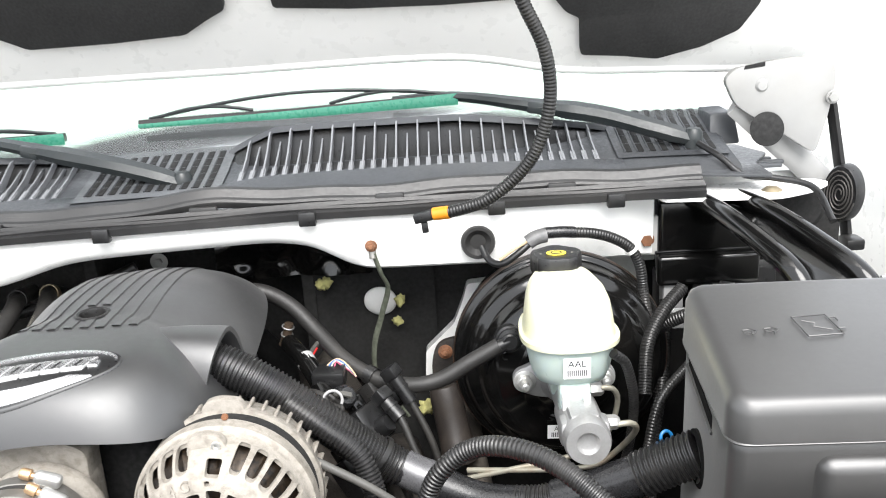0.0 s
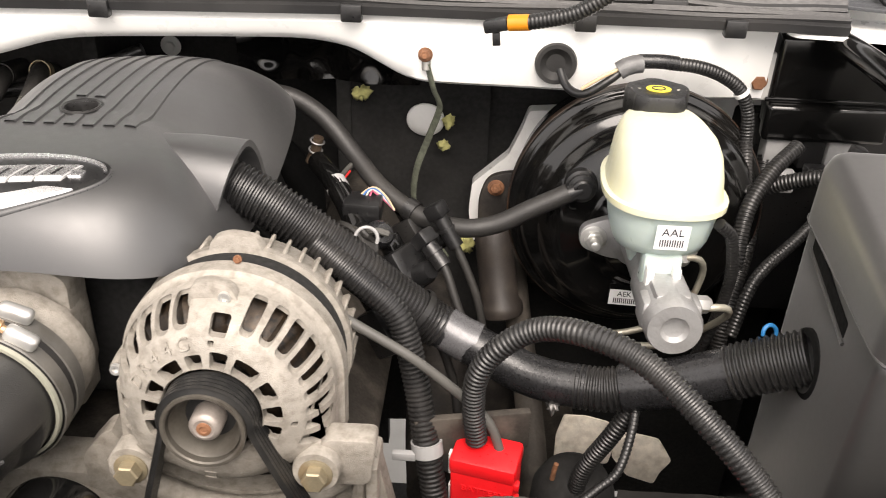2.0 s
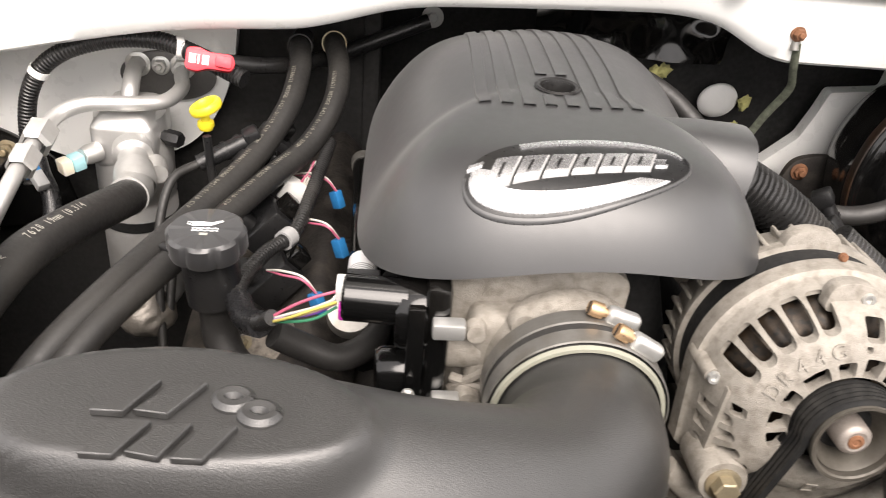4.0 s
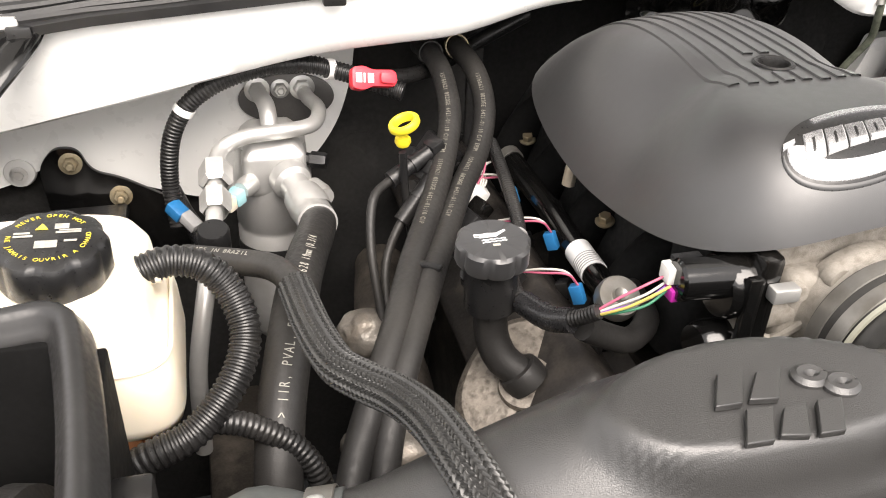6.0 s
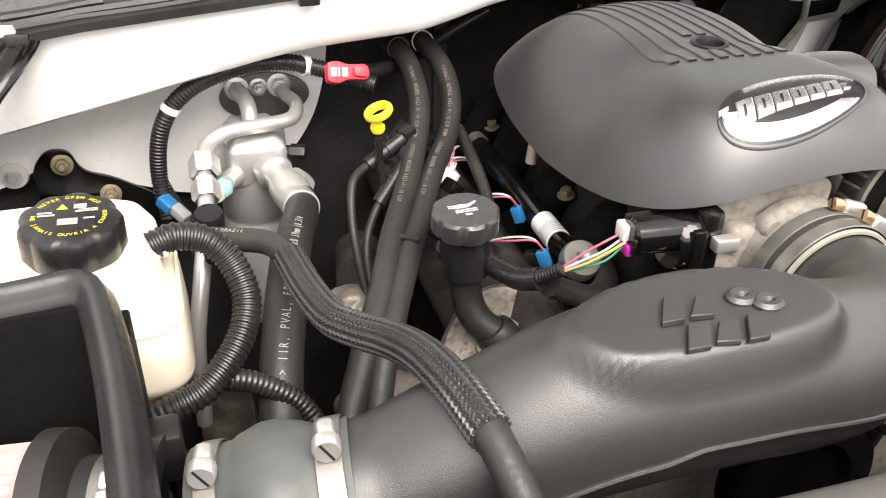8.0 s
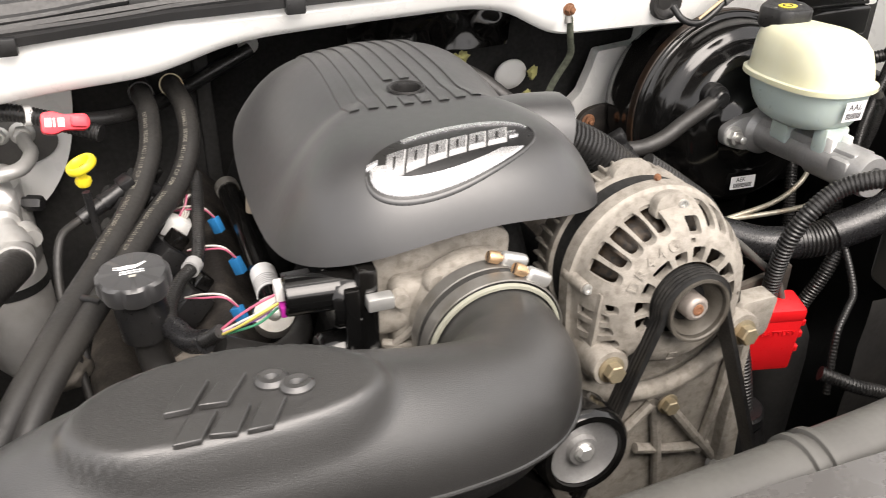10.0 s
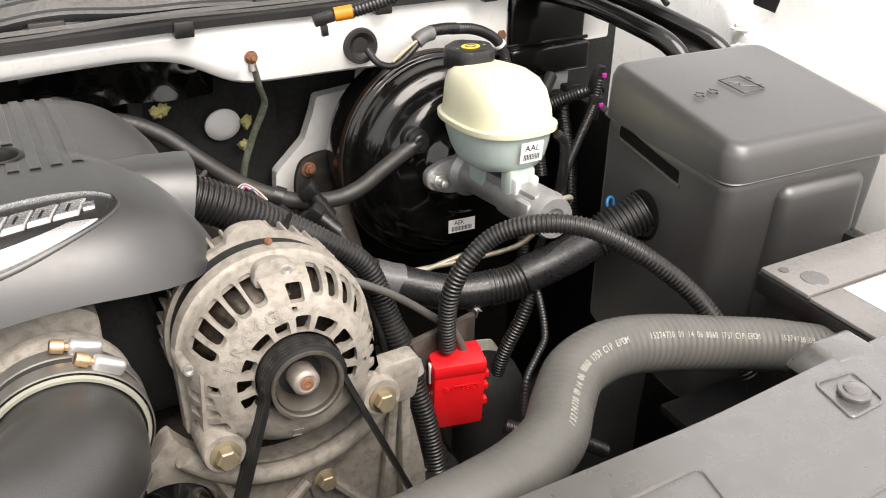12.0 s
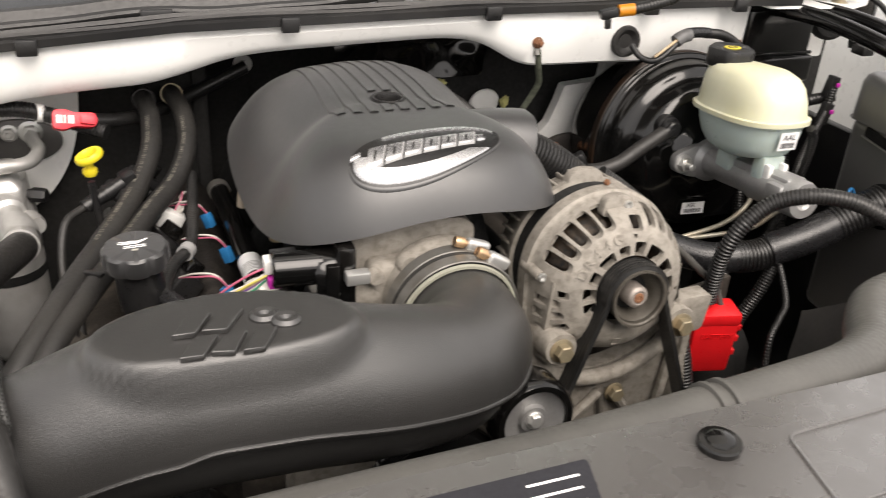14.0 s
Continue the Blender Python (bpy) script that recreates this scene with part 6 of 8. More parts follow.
CM = axis_to((-0.948, 0.717, 1.196), (0.05, -0.08, 1), (0, 1, 0)) @ Matrix.Diagonal((0.93, 0.93, 1, 1))
cap2 = part("pressure_cap", lathe([(0.030, -0.003), (0.0355, -0.002), (0.037, 0.002), (0.0365, 0.021), (0.0345, 0.0245), (0.030, 0.0265), (0.0, 0.0265)], 144, CM, wave=lambda a, z: 1 + (0.085 * (0.5 + 0.5 * math.cos(a * 9)) ** 0.6 - 0.045 if -0.001 < z < 0.026 else 0)), BLACK_PL, tank, "black scalloped cap with yellow and white print")


def arc_text(body, r, size, a_mid, m, flip=False, step=None):
    """Letters round a circle."""
    bms = []
    step = step or size * 0.78 / r
    n = len(body)
    for i, ch in enumerate(body):
        if ch == " ":
            continue
        a = a_mid + (i - (n - 1) / 2) * step * (1 if flip else -1)
        loc = Matrix.Translation((r * math.cos(a), r * math.sin(a), 0)) @ Matrix.Rotation(a + (math.pi / 2 if flip else -math.pi / 2), 4, "Z")
        bms.append(text_mesh(ch, size, m @ loc, 0.0001))
    return join(*bms)


CT = CM @ Matrix.Translation((0, 0, 0.0268))
part("letters", arc_text("NEVER OPEN HOT", 0.0252, 0.0046, math.pi / 2, CT), YPRINT, cap2, "yellow warning letters")
part("letters", arc_text("NE JAMAIS OUVRIR A CHAUD", 0.0252, 0.0046, -math.pi / 2, CT, True), YPRINT, cap2, "yellow warning letters")
part("warning_triangle", prism([(-0.009, 0.009), (-0.001, 0.009), (-0.005, 0.016)], 0.0003, CT), YPRINT, cap2)
for x0, x1, y0, y1 in ((-0.008, 0.006, -0.012, -0.004), (0.003, 0.012, 0.009, 0.015), (-0.022, -0.010, 0.001, 0.003), (-0.022, -0.012, 0.0045, 0.0065), (0.004, 0.020, 0.004, 0.006), (0.006, 0.020, 0.0068, 0.008), (0.010, 0.018, -0.006, -0.004)):
    part("print_bar", moved(box(x0, x1, y0, y1, 0, 0.0003, 0), CT), PRINT, cap2)
part("spout", lathe([(0, 0), (0.0075, 0), (0.0075, 0.028)], 20, axis_to((-0.915, 0.735, 1.172), (1, 0.05, 0.1))), TANK, tank)
ov = thing("overflow_loom", (-0.86, 0.7, 1.0), "corrugated black tube curving round the coolant tank", "cable loom")
part("loom", loom([(-0.900, 0.737, 1.176), (-0.880, 0.740, 1.180), (-0.858, 0.738, 1.174), (-0.842, 0.730, 1.156), (-0.835, 0.710, 1.132), (-0.847, 0.685, 1.111), (-0.875, 0.662, 1.092), (-0.908, 0.655, 1.081), (-0.94, 0.654, 1.06)], 0.0115, 0.0048), LOOM, ov)
part("branch", loom([(-0.870, 0.670, 1.094), (-0.840, 0.672, 1.082), (-0.81, 0.668, 1.060), (-0.795, 0.66, 1.035), (-0.79, 0.65, 1.0)], 0.009, 0.0045), LOOM, ov)

# braided coolant hose over the intake tube
bh = thing("braided_hose", (-0.78, 0.6, 1.1), "black rubber hose in a braided sleeve over the intake tube", "hose")
BH = [(-0.875, 0.83, 1.125), (-0.834, 0.799, 1.135), (-0.809, 0.778, 1.140),
      (-0.796, 0.742, 1.145), (-0.790, 0.682, 1.150), (-0.781, 0.636, 1.155),
      (-0.767, 0.611, 1.160), (-0.752, 0.584, 1.169), (-0.743, 0.543, 1.186),
      (-0.738, 0.496, 1.199), (-0.731, 0.456, 1.197), (-0.722, 0.42, 1.172),
      (-0.71, 0.38, 1.12)]
part("tube", hose(BH, 0.0105, 20), RUBBER, bh)
part("sleeve", braid(BH[3:11], 0.0128), mat("braid_nylon", (0.035, 0.035, 0.034), 0.28, var=0.2, scale=300), bh, "woven black sleeve")
C, _ = curve_pts(BH, 0.006)
print_on(C, 0.0105, "MADE IN BRAZIL", 0.0055, 0.012, (0, -0.3, 1), bh)

# ---- refrigerant accumulator and its lines ----
ac = thing("refrigerant_accumulator", (-0.79, 1.09, 0.85), "silver aluminium refrigerant accumulator with fittings", "accumulator")
part("can", lathe([(0, -0.26), (0.034, -0.25), (0.043, -0.235), (0.043, -0.105), (0.0415, -0.103), (0.0415, -0.097), (0.043, -0.095), (0.043, -0.06), (0.0435, -0.055), (0.043, -0.035), (0.040, -0.03), (0.038, 0.0), (0.030, 0.004), (0, 0.004)], 56, Matrix.Translation((-0.787, 1.093, 1.100))), ALU, ac)
part("head", join(box(-0.820, -0.752, 1.050, 1.135, 1.050, 1.102, 0.008, 3), frustum_box((-0.820, -0.752, 1.050, 1.135), (-0.808, -0.764, 1.062, 1.125), 1.098, 1.112, 0.005)), ALU, ac)
part("band", lathe([(0.0430, -0.006), (0.0442, -0.006), (0.0442, 0.006), (0.0430, 0.006)], 56, Matrix.Translation((-0.787, 1.093, 0.975))), DARK, ac)
part("suction_fitting", join(lathe([(0.014, 0), (0.021, 0.004), (0.021, 0.018), (0.016, 0.022), (0.016, 0.040), (0.020, 0.042), (0.022, 0.060), (0.020, 0.075)], 32, axis_to((-0.775, 1.050, 1.078), (0.28, -0.93, -0.16))),
                             lathe([(0, 0.01), (0.010, 0.01), (0.012, 0.0), (0.012, -0.02)], 20, axis_to((-0.742, 1.020, 1.066), (0.3, -0.9, 0.1)))), ALU, ac)
part("pressure_switch", join(lathe([(0, 0.02), (0.009, 0.02), (0.011, 0.012), (0.011, 0.0)], 20, axis_to((-0.812, 1.052, 1.070), (-0.6, -0.8, 0.0)))), ALU, ac)
part("switch_plug", moved(box(-0.0085, 0.0085, -0.008, 0.008, -0.002, 0.012, 0.002), axis_to((-0.826, 1.036, 1.066), (-0.7, -0.7, -0.1))), mat("aqua_plastic", (0.35, 0.62, 0.66), 0.4), ac, "pale blue electrical plug")
part("service_cap", join(lathe([(0, 0.026), (0.008, 0.026), (0.0092, 0.023), (0.0092, 0.008), (0.007, 0.007), (0.007, -0.01)], 6, axis_to((-0.752, 1.083, 1.078), (0.9, -0.4, 0.0)))), BLACK_PL, ac, "black service port cap")
part("switch_cap", moved(box(-0.0085, 0.0085, -0.008, 0.008, 0.012, 0.024, 0.002), axis_to((-0.826, 1.036, 1.066), (-0.7, -0.7, -0.1))), TANK, ac, "cream plug end")
rl = thing("refrigerant_line", (-0.79, 1.1, 1.1), "bent aluminium refrigerant pipe with hexagon fittings", "pipe")
part("pipe", hose([(-0.742, 1.163, 1.127), (-0.739, 1.140, 1.126), (-0.731, 1.105, 1.126), (-0.742, 1.070, 1.124), (-0.775, 1.052, 1.127), (-0.815, 1.045, 1.127), (-0.840, 1.034, 1.119), (-0.847, 1.000, 1.112), (-0.850, 0.96, 1.104), (-0.854, 0.92, 1.090), (-0.866, 0.875, 1.055), (-0.880, 0.85, 0.99), (-0.885, 0.84, 0.90)], 0.0082, 16), ALU, rl)
part("riser", hose([(-0.793, 1.165, 1.129), (-0.791, 1.140, 1.131), (-0.787, 1.115, 1.130), (-0.786, 1.098, 1.118), (-0.786, 1.092, 1.10)], 0.0095, 16), ALU, rl)
part("fitting", lathe([(0.012, 0), (0.0165, 0.002), (0.0165, 0.026), (0.012, 0.030)], 6, axis_to((-0.8465, 1.008, 1.114), (-0.03, -0.97, -0.2))), ALU, rl)
part("fitting", lathe([(0.012, 0), (0.015, 0.002), (0.015, 0.022), (0.012, 0.026)], 6, axis_to((-0.8490, 0.968, 1.106), (-0.03, -0.96, -0.25))), ALU, rl)
part("charge_port", lathe([(0, 0.03), (0.012, 0.03), (0.0135, 0.027), (0.0135, 0.004), (0.011, 0.0), (0.009, -0.014), (0.009, -0.03)], 24, axis_to((-0.852, 0.862, 1.105), (0.0, -0.25, 1))), BLACK_PL, rl, "black charge port cap")
pl = thing("bulkhead_plate", (-0.76, 1.18, 1.13), "oval grey bulkhead plate with three nuts", "plate")
part("plate", prism([(-0.76 + 0.055 * math.cos(radians(a)), 1.116 + 0.030 * math.sin(radians(a))) for a in range(0, 360, 10)], 0.006, plane_at((0, 1.1695, 0), (1, 0, 0), (0, 0, 1)), 0.001), mat("plate_steel", (0.13, 0.125, 0.12), 0.45, 0.3, var=0.15, scale=40), pl)
for x in (-0.793, -0.767, -0.742):
    part("nut", hexbolt((x, 1.1635, 1.129), (0, -1, 0.1), 0.0105 if x != -0.767 else 0.008, 0.009, 1.4, 0.004), STEEL, pl)
sh = thing("suction_hose", (-0.79, 0.9, 0.95), "thick black refrigerant hose with white lettering", "hose")
SH = [(-0.757, 0.985, 1.064), (-0.753, 0.962, 1.068), (-0.761, 0.920, 1.078), (-0.775, 0.865, 1.090), (-0.790, 0.80, 1.100), (-0.804, 0.74, 1.092), (-0.817, 0.69, 1.066), (-0.825, 0.65, 1.02), (-0.828, 0.63, 0.95)]
part("tube", hose(SH, 0.0180, 24), RUBBER, sh)
part("crimp", hose([(-0.760, 0.995, 1.069), (-0.755, 0.975, 1.066), (-0.754, 0.955, 1.070)], 0.0200, 24), ALU, sh, "crimped aluminium collar")
C, _ = curve_pts(SH, 0.006)
print_on(C[::-1], 0.0180, "> IIR, PVAL, EPDM <     7628 19mm (0.3/4", 0.0108, 0.135, (0.05, -0.6, 0.75), sh, PRINT, 0.46, 0.68)

# ---- heater hoses, dipstick, oil filler ----
HA = [(-0.603, 1.165, 1.172), (-0.602, 1.12, 1.178), (-0.598, 1.08, 1.168), (-0.604, 1.02, 1.146), (-0.628, 0.955, 1.122), (-0.662, 0.88, 1.108), (-0.690, 0.82, 1.100), (-0.720, 0.745, 1.093), (-0.748, 0.69, 1.075), (-0.770, 0.65, 1.045), (-0.785, 0.61, 1.0), (-0.79, 0.58, 0.93)]
HB = [(-0.566, 1.17, 1.165), (-0.566, 1.14, 1.176), (-0.557, 1.09, 1.164), (-0.560, 1.04, 1.143), (-0.580, 0.99, 1.120), (-0.615, 0.93, 1.108), (-0.655, 0.85, 1.098), (-0.690, 0.775, 1.092), (-0.718, 0.715, 1.082), (-0.742, 0.665, 1.055), (-0.758, 0.62, 1.0), (-0.765, 0.59, 0.93)]
for nm, P in (("heater_hose", HA), ("heater_hose", HB)):
    h_ = thing(nm, P[6], "dark grey rubber heater hose with faded print", "hose", "heater hoses")
    part("tube", hose(P, 0.0118, 20), RUBBER, h_)
    part("end_clamp", lathe([(0.0125, -0.005), (0.014, -0.005), (0.014, 0.005), (0.0125, 0.005)], 24, axis_to(P[1], Vector(P[1]) - Vector(P[0]))), GOLD if P is HB else RUBBER, h_)
    C, _ = curve_pts(P, 0.006)
    print_on(C, 0.0118, "15760621 0820GE 6421-01:10 CIP EPDM   15760621 0820GE 6421-01:10 CIP", 0.0066, 0.10, (-0.35, -0.6, 0.7), h_, HPRINT, 0.52, 0.75)
solo("hose_strap", moved(box(-0.004, 0.004, -0.014, 0.014, -0.002, 0.002, 0.0015), Matrix.Translation((-0.680, 0.808, 1.106)) @ Matrix.Rotation(radians(55), 4, "Z")), BLACK_PL, "black plastic strap joining the two heater hoses", "hose clip")
dip = thing("oil_dipstick", (-0.66, 0.95, 1.0), "yellow loop handle of the engine oil dipstick", "dipstick")
DM = axis_to((-0.670, 0.945, 1.1745), (-0.37, -0.05, 0.93))
part("handle", lathe([(0.0095, -0.004), (0.0140, -0.004), (0.0155, -0.002), (0.0155, 0.002), (0.0140, 0.004), (0.0110, 0.004), (0.0095, 0.002), (0.0095, -0.004)], 36, DM), YELLOW, dip)
part("stopper", lathe([(0.0, 0.006), (0.004, 0.006), (0.0045, 0.001), (0.0075, 0.0), (0.008, -0.004), (0.006, -0.008), (0.0, -0.008)], 20, Matrix.Translation((-0.671, 0.945, 1.160))), YELLOW, dip)
part("tube", hose([(-0.671, 0.945, 1.145), (-0.668, 0.944, 1.10), (-0.66, 0.94, 1.04), (-0.64, 0.93, 0.95)], 0.0040, 10), BLACK_PL, dip)
oil = thing("oil_filler", (-0.63, 0.75, 1.05), "black oil filler tube with a scalloped cap", "oil filler")
OA = axis_to((-0.636, 0.768, 1.132), (-0.02, -0.06, 1), (0, 1, 0))
part("cap", lathe([(0.020, -0.002), (0.0285, 0.0), (0.030, 0.004), (0.0295, 0.017), (0.0275, 0.0195), (0, 0.0200)], 96, OA, wave=lambda a, z: 1 + (0.085 * abs(math.cos(a * 4)) ** 0.6 - 0.045 if z < 0.0193 else 0)), COVER, oil, "black cap with a white oil can symbol")
OT = OA @ Matrix.Translation((0, 0, 0.0202))
part("print_can", prism([(-0.011, 0.002), (0.003, 0.002), (0.0125, 0.0085), (0.0115, 0.0100), (0.004, 0.0065), (-0.003, 0.0075), (-0.010, 0.0068)], 0.0004, OT), PAPER, oil)
part("print_handle", rim([(-0.010, 0.0065), (-0.0145, 0.0075), (-0.0145, 0.0045), (-0.011, 0.0035)], 0.0005, OT, 6, False), PAPER, oil)
for y in (-0.0015, -0.0045):
    part("print_wave", rim([(-0.010 + 0.0025 * k, y + 0.0009 * (k % 2)) for k in range(9)], 0.0005, OT, 6, False), PAPER, oil)
part("print_bar", moved(box(-0.003, 0.003, -0.0105, -0.0075, 0, 0.0004, 0), OT), PRINT, oil)
part("neck", hose([(-0.636, 0.769, 1.135), (-0.635, 0.770, 1.11), (-0.633, 0.770, 1.085)], 0.0225, 24), BLACK_PL, oil)
part("elbow", hose([(-0.633, 0.770, 1.092), (-0.632, 0.769, 1.06), (-0.629, 0.764, 1.045), (-0.622, 0.757, 1.032), (-0.610, 0.750, 1.023), (-0.602, 0.745, 1.014)], 0.0150, 22), RUBBER, oil)
part("collar", lathe([(0.0145, 0.012), (0.0185, 0.011), (0.0200, 0.006), (0.0200, -0.006)], 32, axis_to((-0.605, 0.747, 1.018), (-0.6, 0.35, 0.75))), RUBBER, oil)
FL = axis_to((-0.603, 0.745, 1.012), (-0.35, -0.35, 0.85))
part("flange", lathe([(0.012, 0.006), (0.024, 0.006), (0.026, 0.0), (0.058, -0.002), (0.066, -0.010), (0.070, -0.03)], 48, FL, wave=lambda a, z: 1 + (0.06 * math.cos(3 * a) if z < -0.001 else 0)), GRIME, oil, "dirty cast cover under the filler elbow")
for a in (40, 150, 265):
    part("bolt", hexbolt(FL @ Vector((0.047 * math.cos(radians(a)), 0.047 * math.sin(radians(a)), -0.002)), FL.to_3x3() @ Vector((0, 0, 1)), 0.0055, 0.006, 1.5), GOLD, oil)


# ---- cowl: rubber seal, vent panel, wipers ----
XS = np.arange(-1.22, 0.345, 0.02)


def along_x(profile, xs, zfun, close=False):
    """Extrudes a (y, z) profile along x over a curved base line."""
    v = [(float(x), y, zfun(float(x)) + z) for x in xs for y, z in profile]
    k = len(profile)
    f = [(i * k + j, (i + 1) * k + j, (i + 1) * k + j + 1, i * k + j + 1) for i in range(len(xs) - 1) for j in range(k - 1)]
    if close:
        f += [(i * k + k - 1, (i + 1) * k + k - 1, (i + 1) * k, i * k) for i in range(len(xs) - 1)]
        f += [tuple(range(k)), tuple((len(xs) - 1) * k + j for j in range(k))[::-1]]
    return v, f


seal = thing("cowl_seal", (CX, 1.05, 1.29), "long black rubber hood seal along the cowl", "seal")
part("base_strip", along_x([(1.030, 0.001), (1.029, 0.010), (1.034, 0.013), (1.040, 0.0125), (1.046, 0.016), (1.052, 0.016), (1.058, 0.010), (1.060, 0.001)], XS, cowl_top, True), SEAL, seal)


def bulb_z(x):
    return cowl_top(x) + 0.006 * math.exp(-((x + 0.30) / 0.085) ** 2) + 0.0022 * math.sin(x * 17) + 0.0012 * math.sin(x * 41 + 1)


XF = np.arange(-1.22, 0.345, 0.012)
part("upper_bulb", along_x([(1.052, 0.012), (1.049, 0.017), (1.048, 0.021), (1.0505, 0.024), (1.0510, 0.027), (1.0545, 0.0315), (1.0565, 0.0310), (1.0600, 0.0355), (1.066, 0.0375), (1.073, 0.034), (1.080, 0.026), (1.080, 0.012)], XF, bulb_z, True), SEAL, seal, sharp=28)
part("lower_lip", along_x([(1.0335, 0.010), (1.0325, 0.0145), (1.0355, 0.0175), (1.0375, 0.0150), (1.0385, 0.011)], XF, lambda x: cowl_top(x) + 0.0012 * math.sin(x * 23), True), SEAL, seal, sharp=28)
part("mid_bead", along_x([(1.040, 0.012), (1.0385, 0.017), (1.042, 0.021), (1.047, 0.020), (1.048, 0.014)], XS, cowl_top, True), SEAL, seal)
for x in (-1.0, -0.72, -0.43, -0.165, 0.075, 0.226):
    part("clip", box(x - 0.011, x + 0.011, 1.024, 1.036, cowl_top(x) - 0.006, cowl_top(x) + 0.012, 0.002), BLACK_PL, seal)
for x in (-0.9, -0.58, -0.30, -0.06, 0.16):
    part("rubber_tab", box(x - 0.018, x + 0.018, 1.042, 1.050, cowl_top(x) + 0.012, cowl_top(x) + 0.026, 0.002), SEAL, seal)

vent = thing("cowl_vent_panel", (CX, 1.15, 1.32), "black slatted plastic vent panel below the windscreen", "vent panel")


def vent_z(x):
    return cowl_top(x) + 0.026


part("panel", along_x([(1.072, -0.004), (1.085, 0.004), (1.15, 0.018), (1.205, 0.033), (1.214, 0.034)], np.arange(-1.22, 0.42, 0.02), vent_z), COWLPL, vent)


def hump(x0, x1, fins):
    """A raised inlet: smooth front ramp, dark mouth and upright fins whose pale grey holds sky light."""
    xs = np.linspace(x0, x1, 40)
    w = x1 - x0

    def lift(x):
        t = (x - x0) / w
        return max(0.0, min(1.0, t / 0.13, (1 - t) / 0.40)) ** 0.8

    prof = [(1.080, 0.004, 0.0), (1.092, 0.007, 0.10), (1.112, 0.012, 0.25), (1.118, 0.010, 0.2)]
    v = [(x, y, vent_z(x) + z + 0.03 * h * lift(x)) for x in xs for y, z, h in prof]
    f = [(i * 4 + j, (i + 1) * 4 + j, (i + 1) * 4 + j + 1, i * 4 + j + 1) for i in range(39) for j in range(3)]
    part("front_ramp", (v, f), COWLPL, vent)
    v = [(x, y, vent_z(x) + z + g * lift(x)) for x in xs for y, z, g in ((1.116, 0.008, 0.002), (1.165, 0.016, 0.006))]
    v2 = [(x, y, vent_z(x) + z + g * lift(x)) for x in xs for y, z, g in ((1.165, 0.016, 0.006), (1.205, 0.03, 0.026), (1.222, 0.036, 0.026))]
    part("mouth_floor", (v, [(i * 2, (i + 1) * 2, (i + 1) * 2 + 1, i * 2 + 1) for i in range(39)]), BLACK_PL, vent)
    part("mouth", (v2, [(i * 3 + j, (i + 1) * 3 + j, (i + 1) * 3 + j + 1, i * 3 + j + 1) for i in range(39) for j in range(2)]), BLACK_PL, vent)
    for i in range(fins):
        x = x0 + w * (0.06 + 0.88 * i / (fins - 1))
        l, b = lift(x), vent_z(x)
        if i % 2:
            o = [(1.114, b + 0.006), (1.116, b + 0.014 + 0.004 * l), (1.160, b + 0.022 + 0.012 * l), (1.196, b + 0.032 + 0.018 * l), (1.206, b + 0.030 + 0.018 * l), (1.206, b + 0.020), (1.16, b + 0.01)]
        else:
            o = [(1.114, b + 0.006), (1.116, b + 0.014 + 0.004 * l), (1.165, b + 0.024 + 0.018 * l), (1.200, b + 0.036 + 0.029 * l), (1.214, b + 0.038 + 0.029 * l), (1.214, b + 0.020), (1.16, b + 0.01)]
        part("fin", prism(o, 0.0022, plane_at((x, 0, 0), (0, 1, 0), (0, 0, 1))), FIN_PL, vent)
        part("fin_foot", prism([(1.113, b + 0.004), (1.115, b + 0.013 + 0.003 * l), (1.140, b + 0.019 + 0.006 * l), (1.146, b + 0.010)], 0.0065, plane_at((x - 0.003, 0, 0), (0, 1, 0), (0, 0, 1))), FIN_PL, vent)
    v = [(x, y, vent_z(x) + z + 0.030 * lift(x)) for x in xs for y, z in ((1.205, 0.032), (1.212, 0.040), (1.224, 0.038), (1.228, 0.030))]
    part("top_edge", (v, [(i * 4 + j, (i + 1) * 4 + j, (i + 1) * 4 + j + 1, i * 4 + j + 1) for i in range(39) for j in range(3)]), COWLPL, vent)


hump(-0.300, 0.250, 33)
hump(-1.02, -0.49, 31)


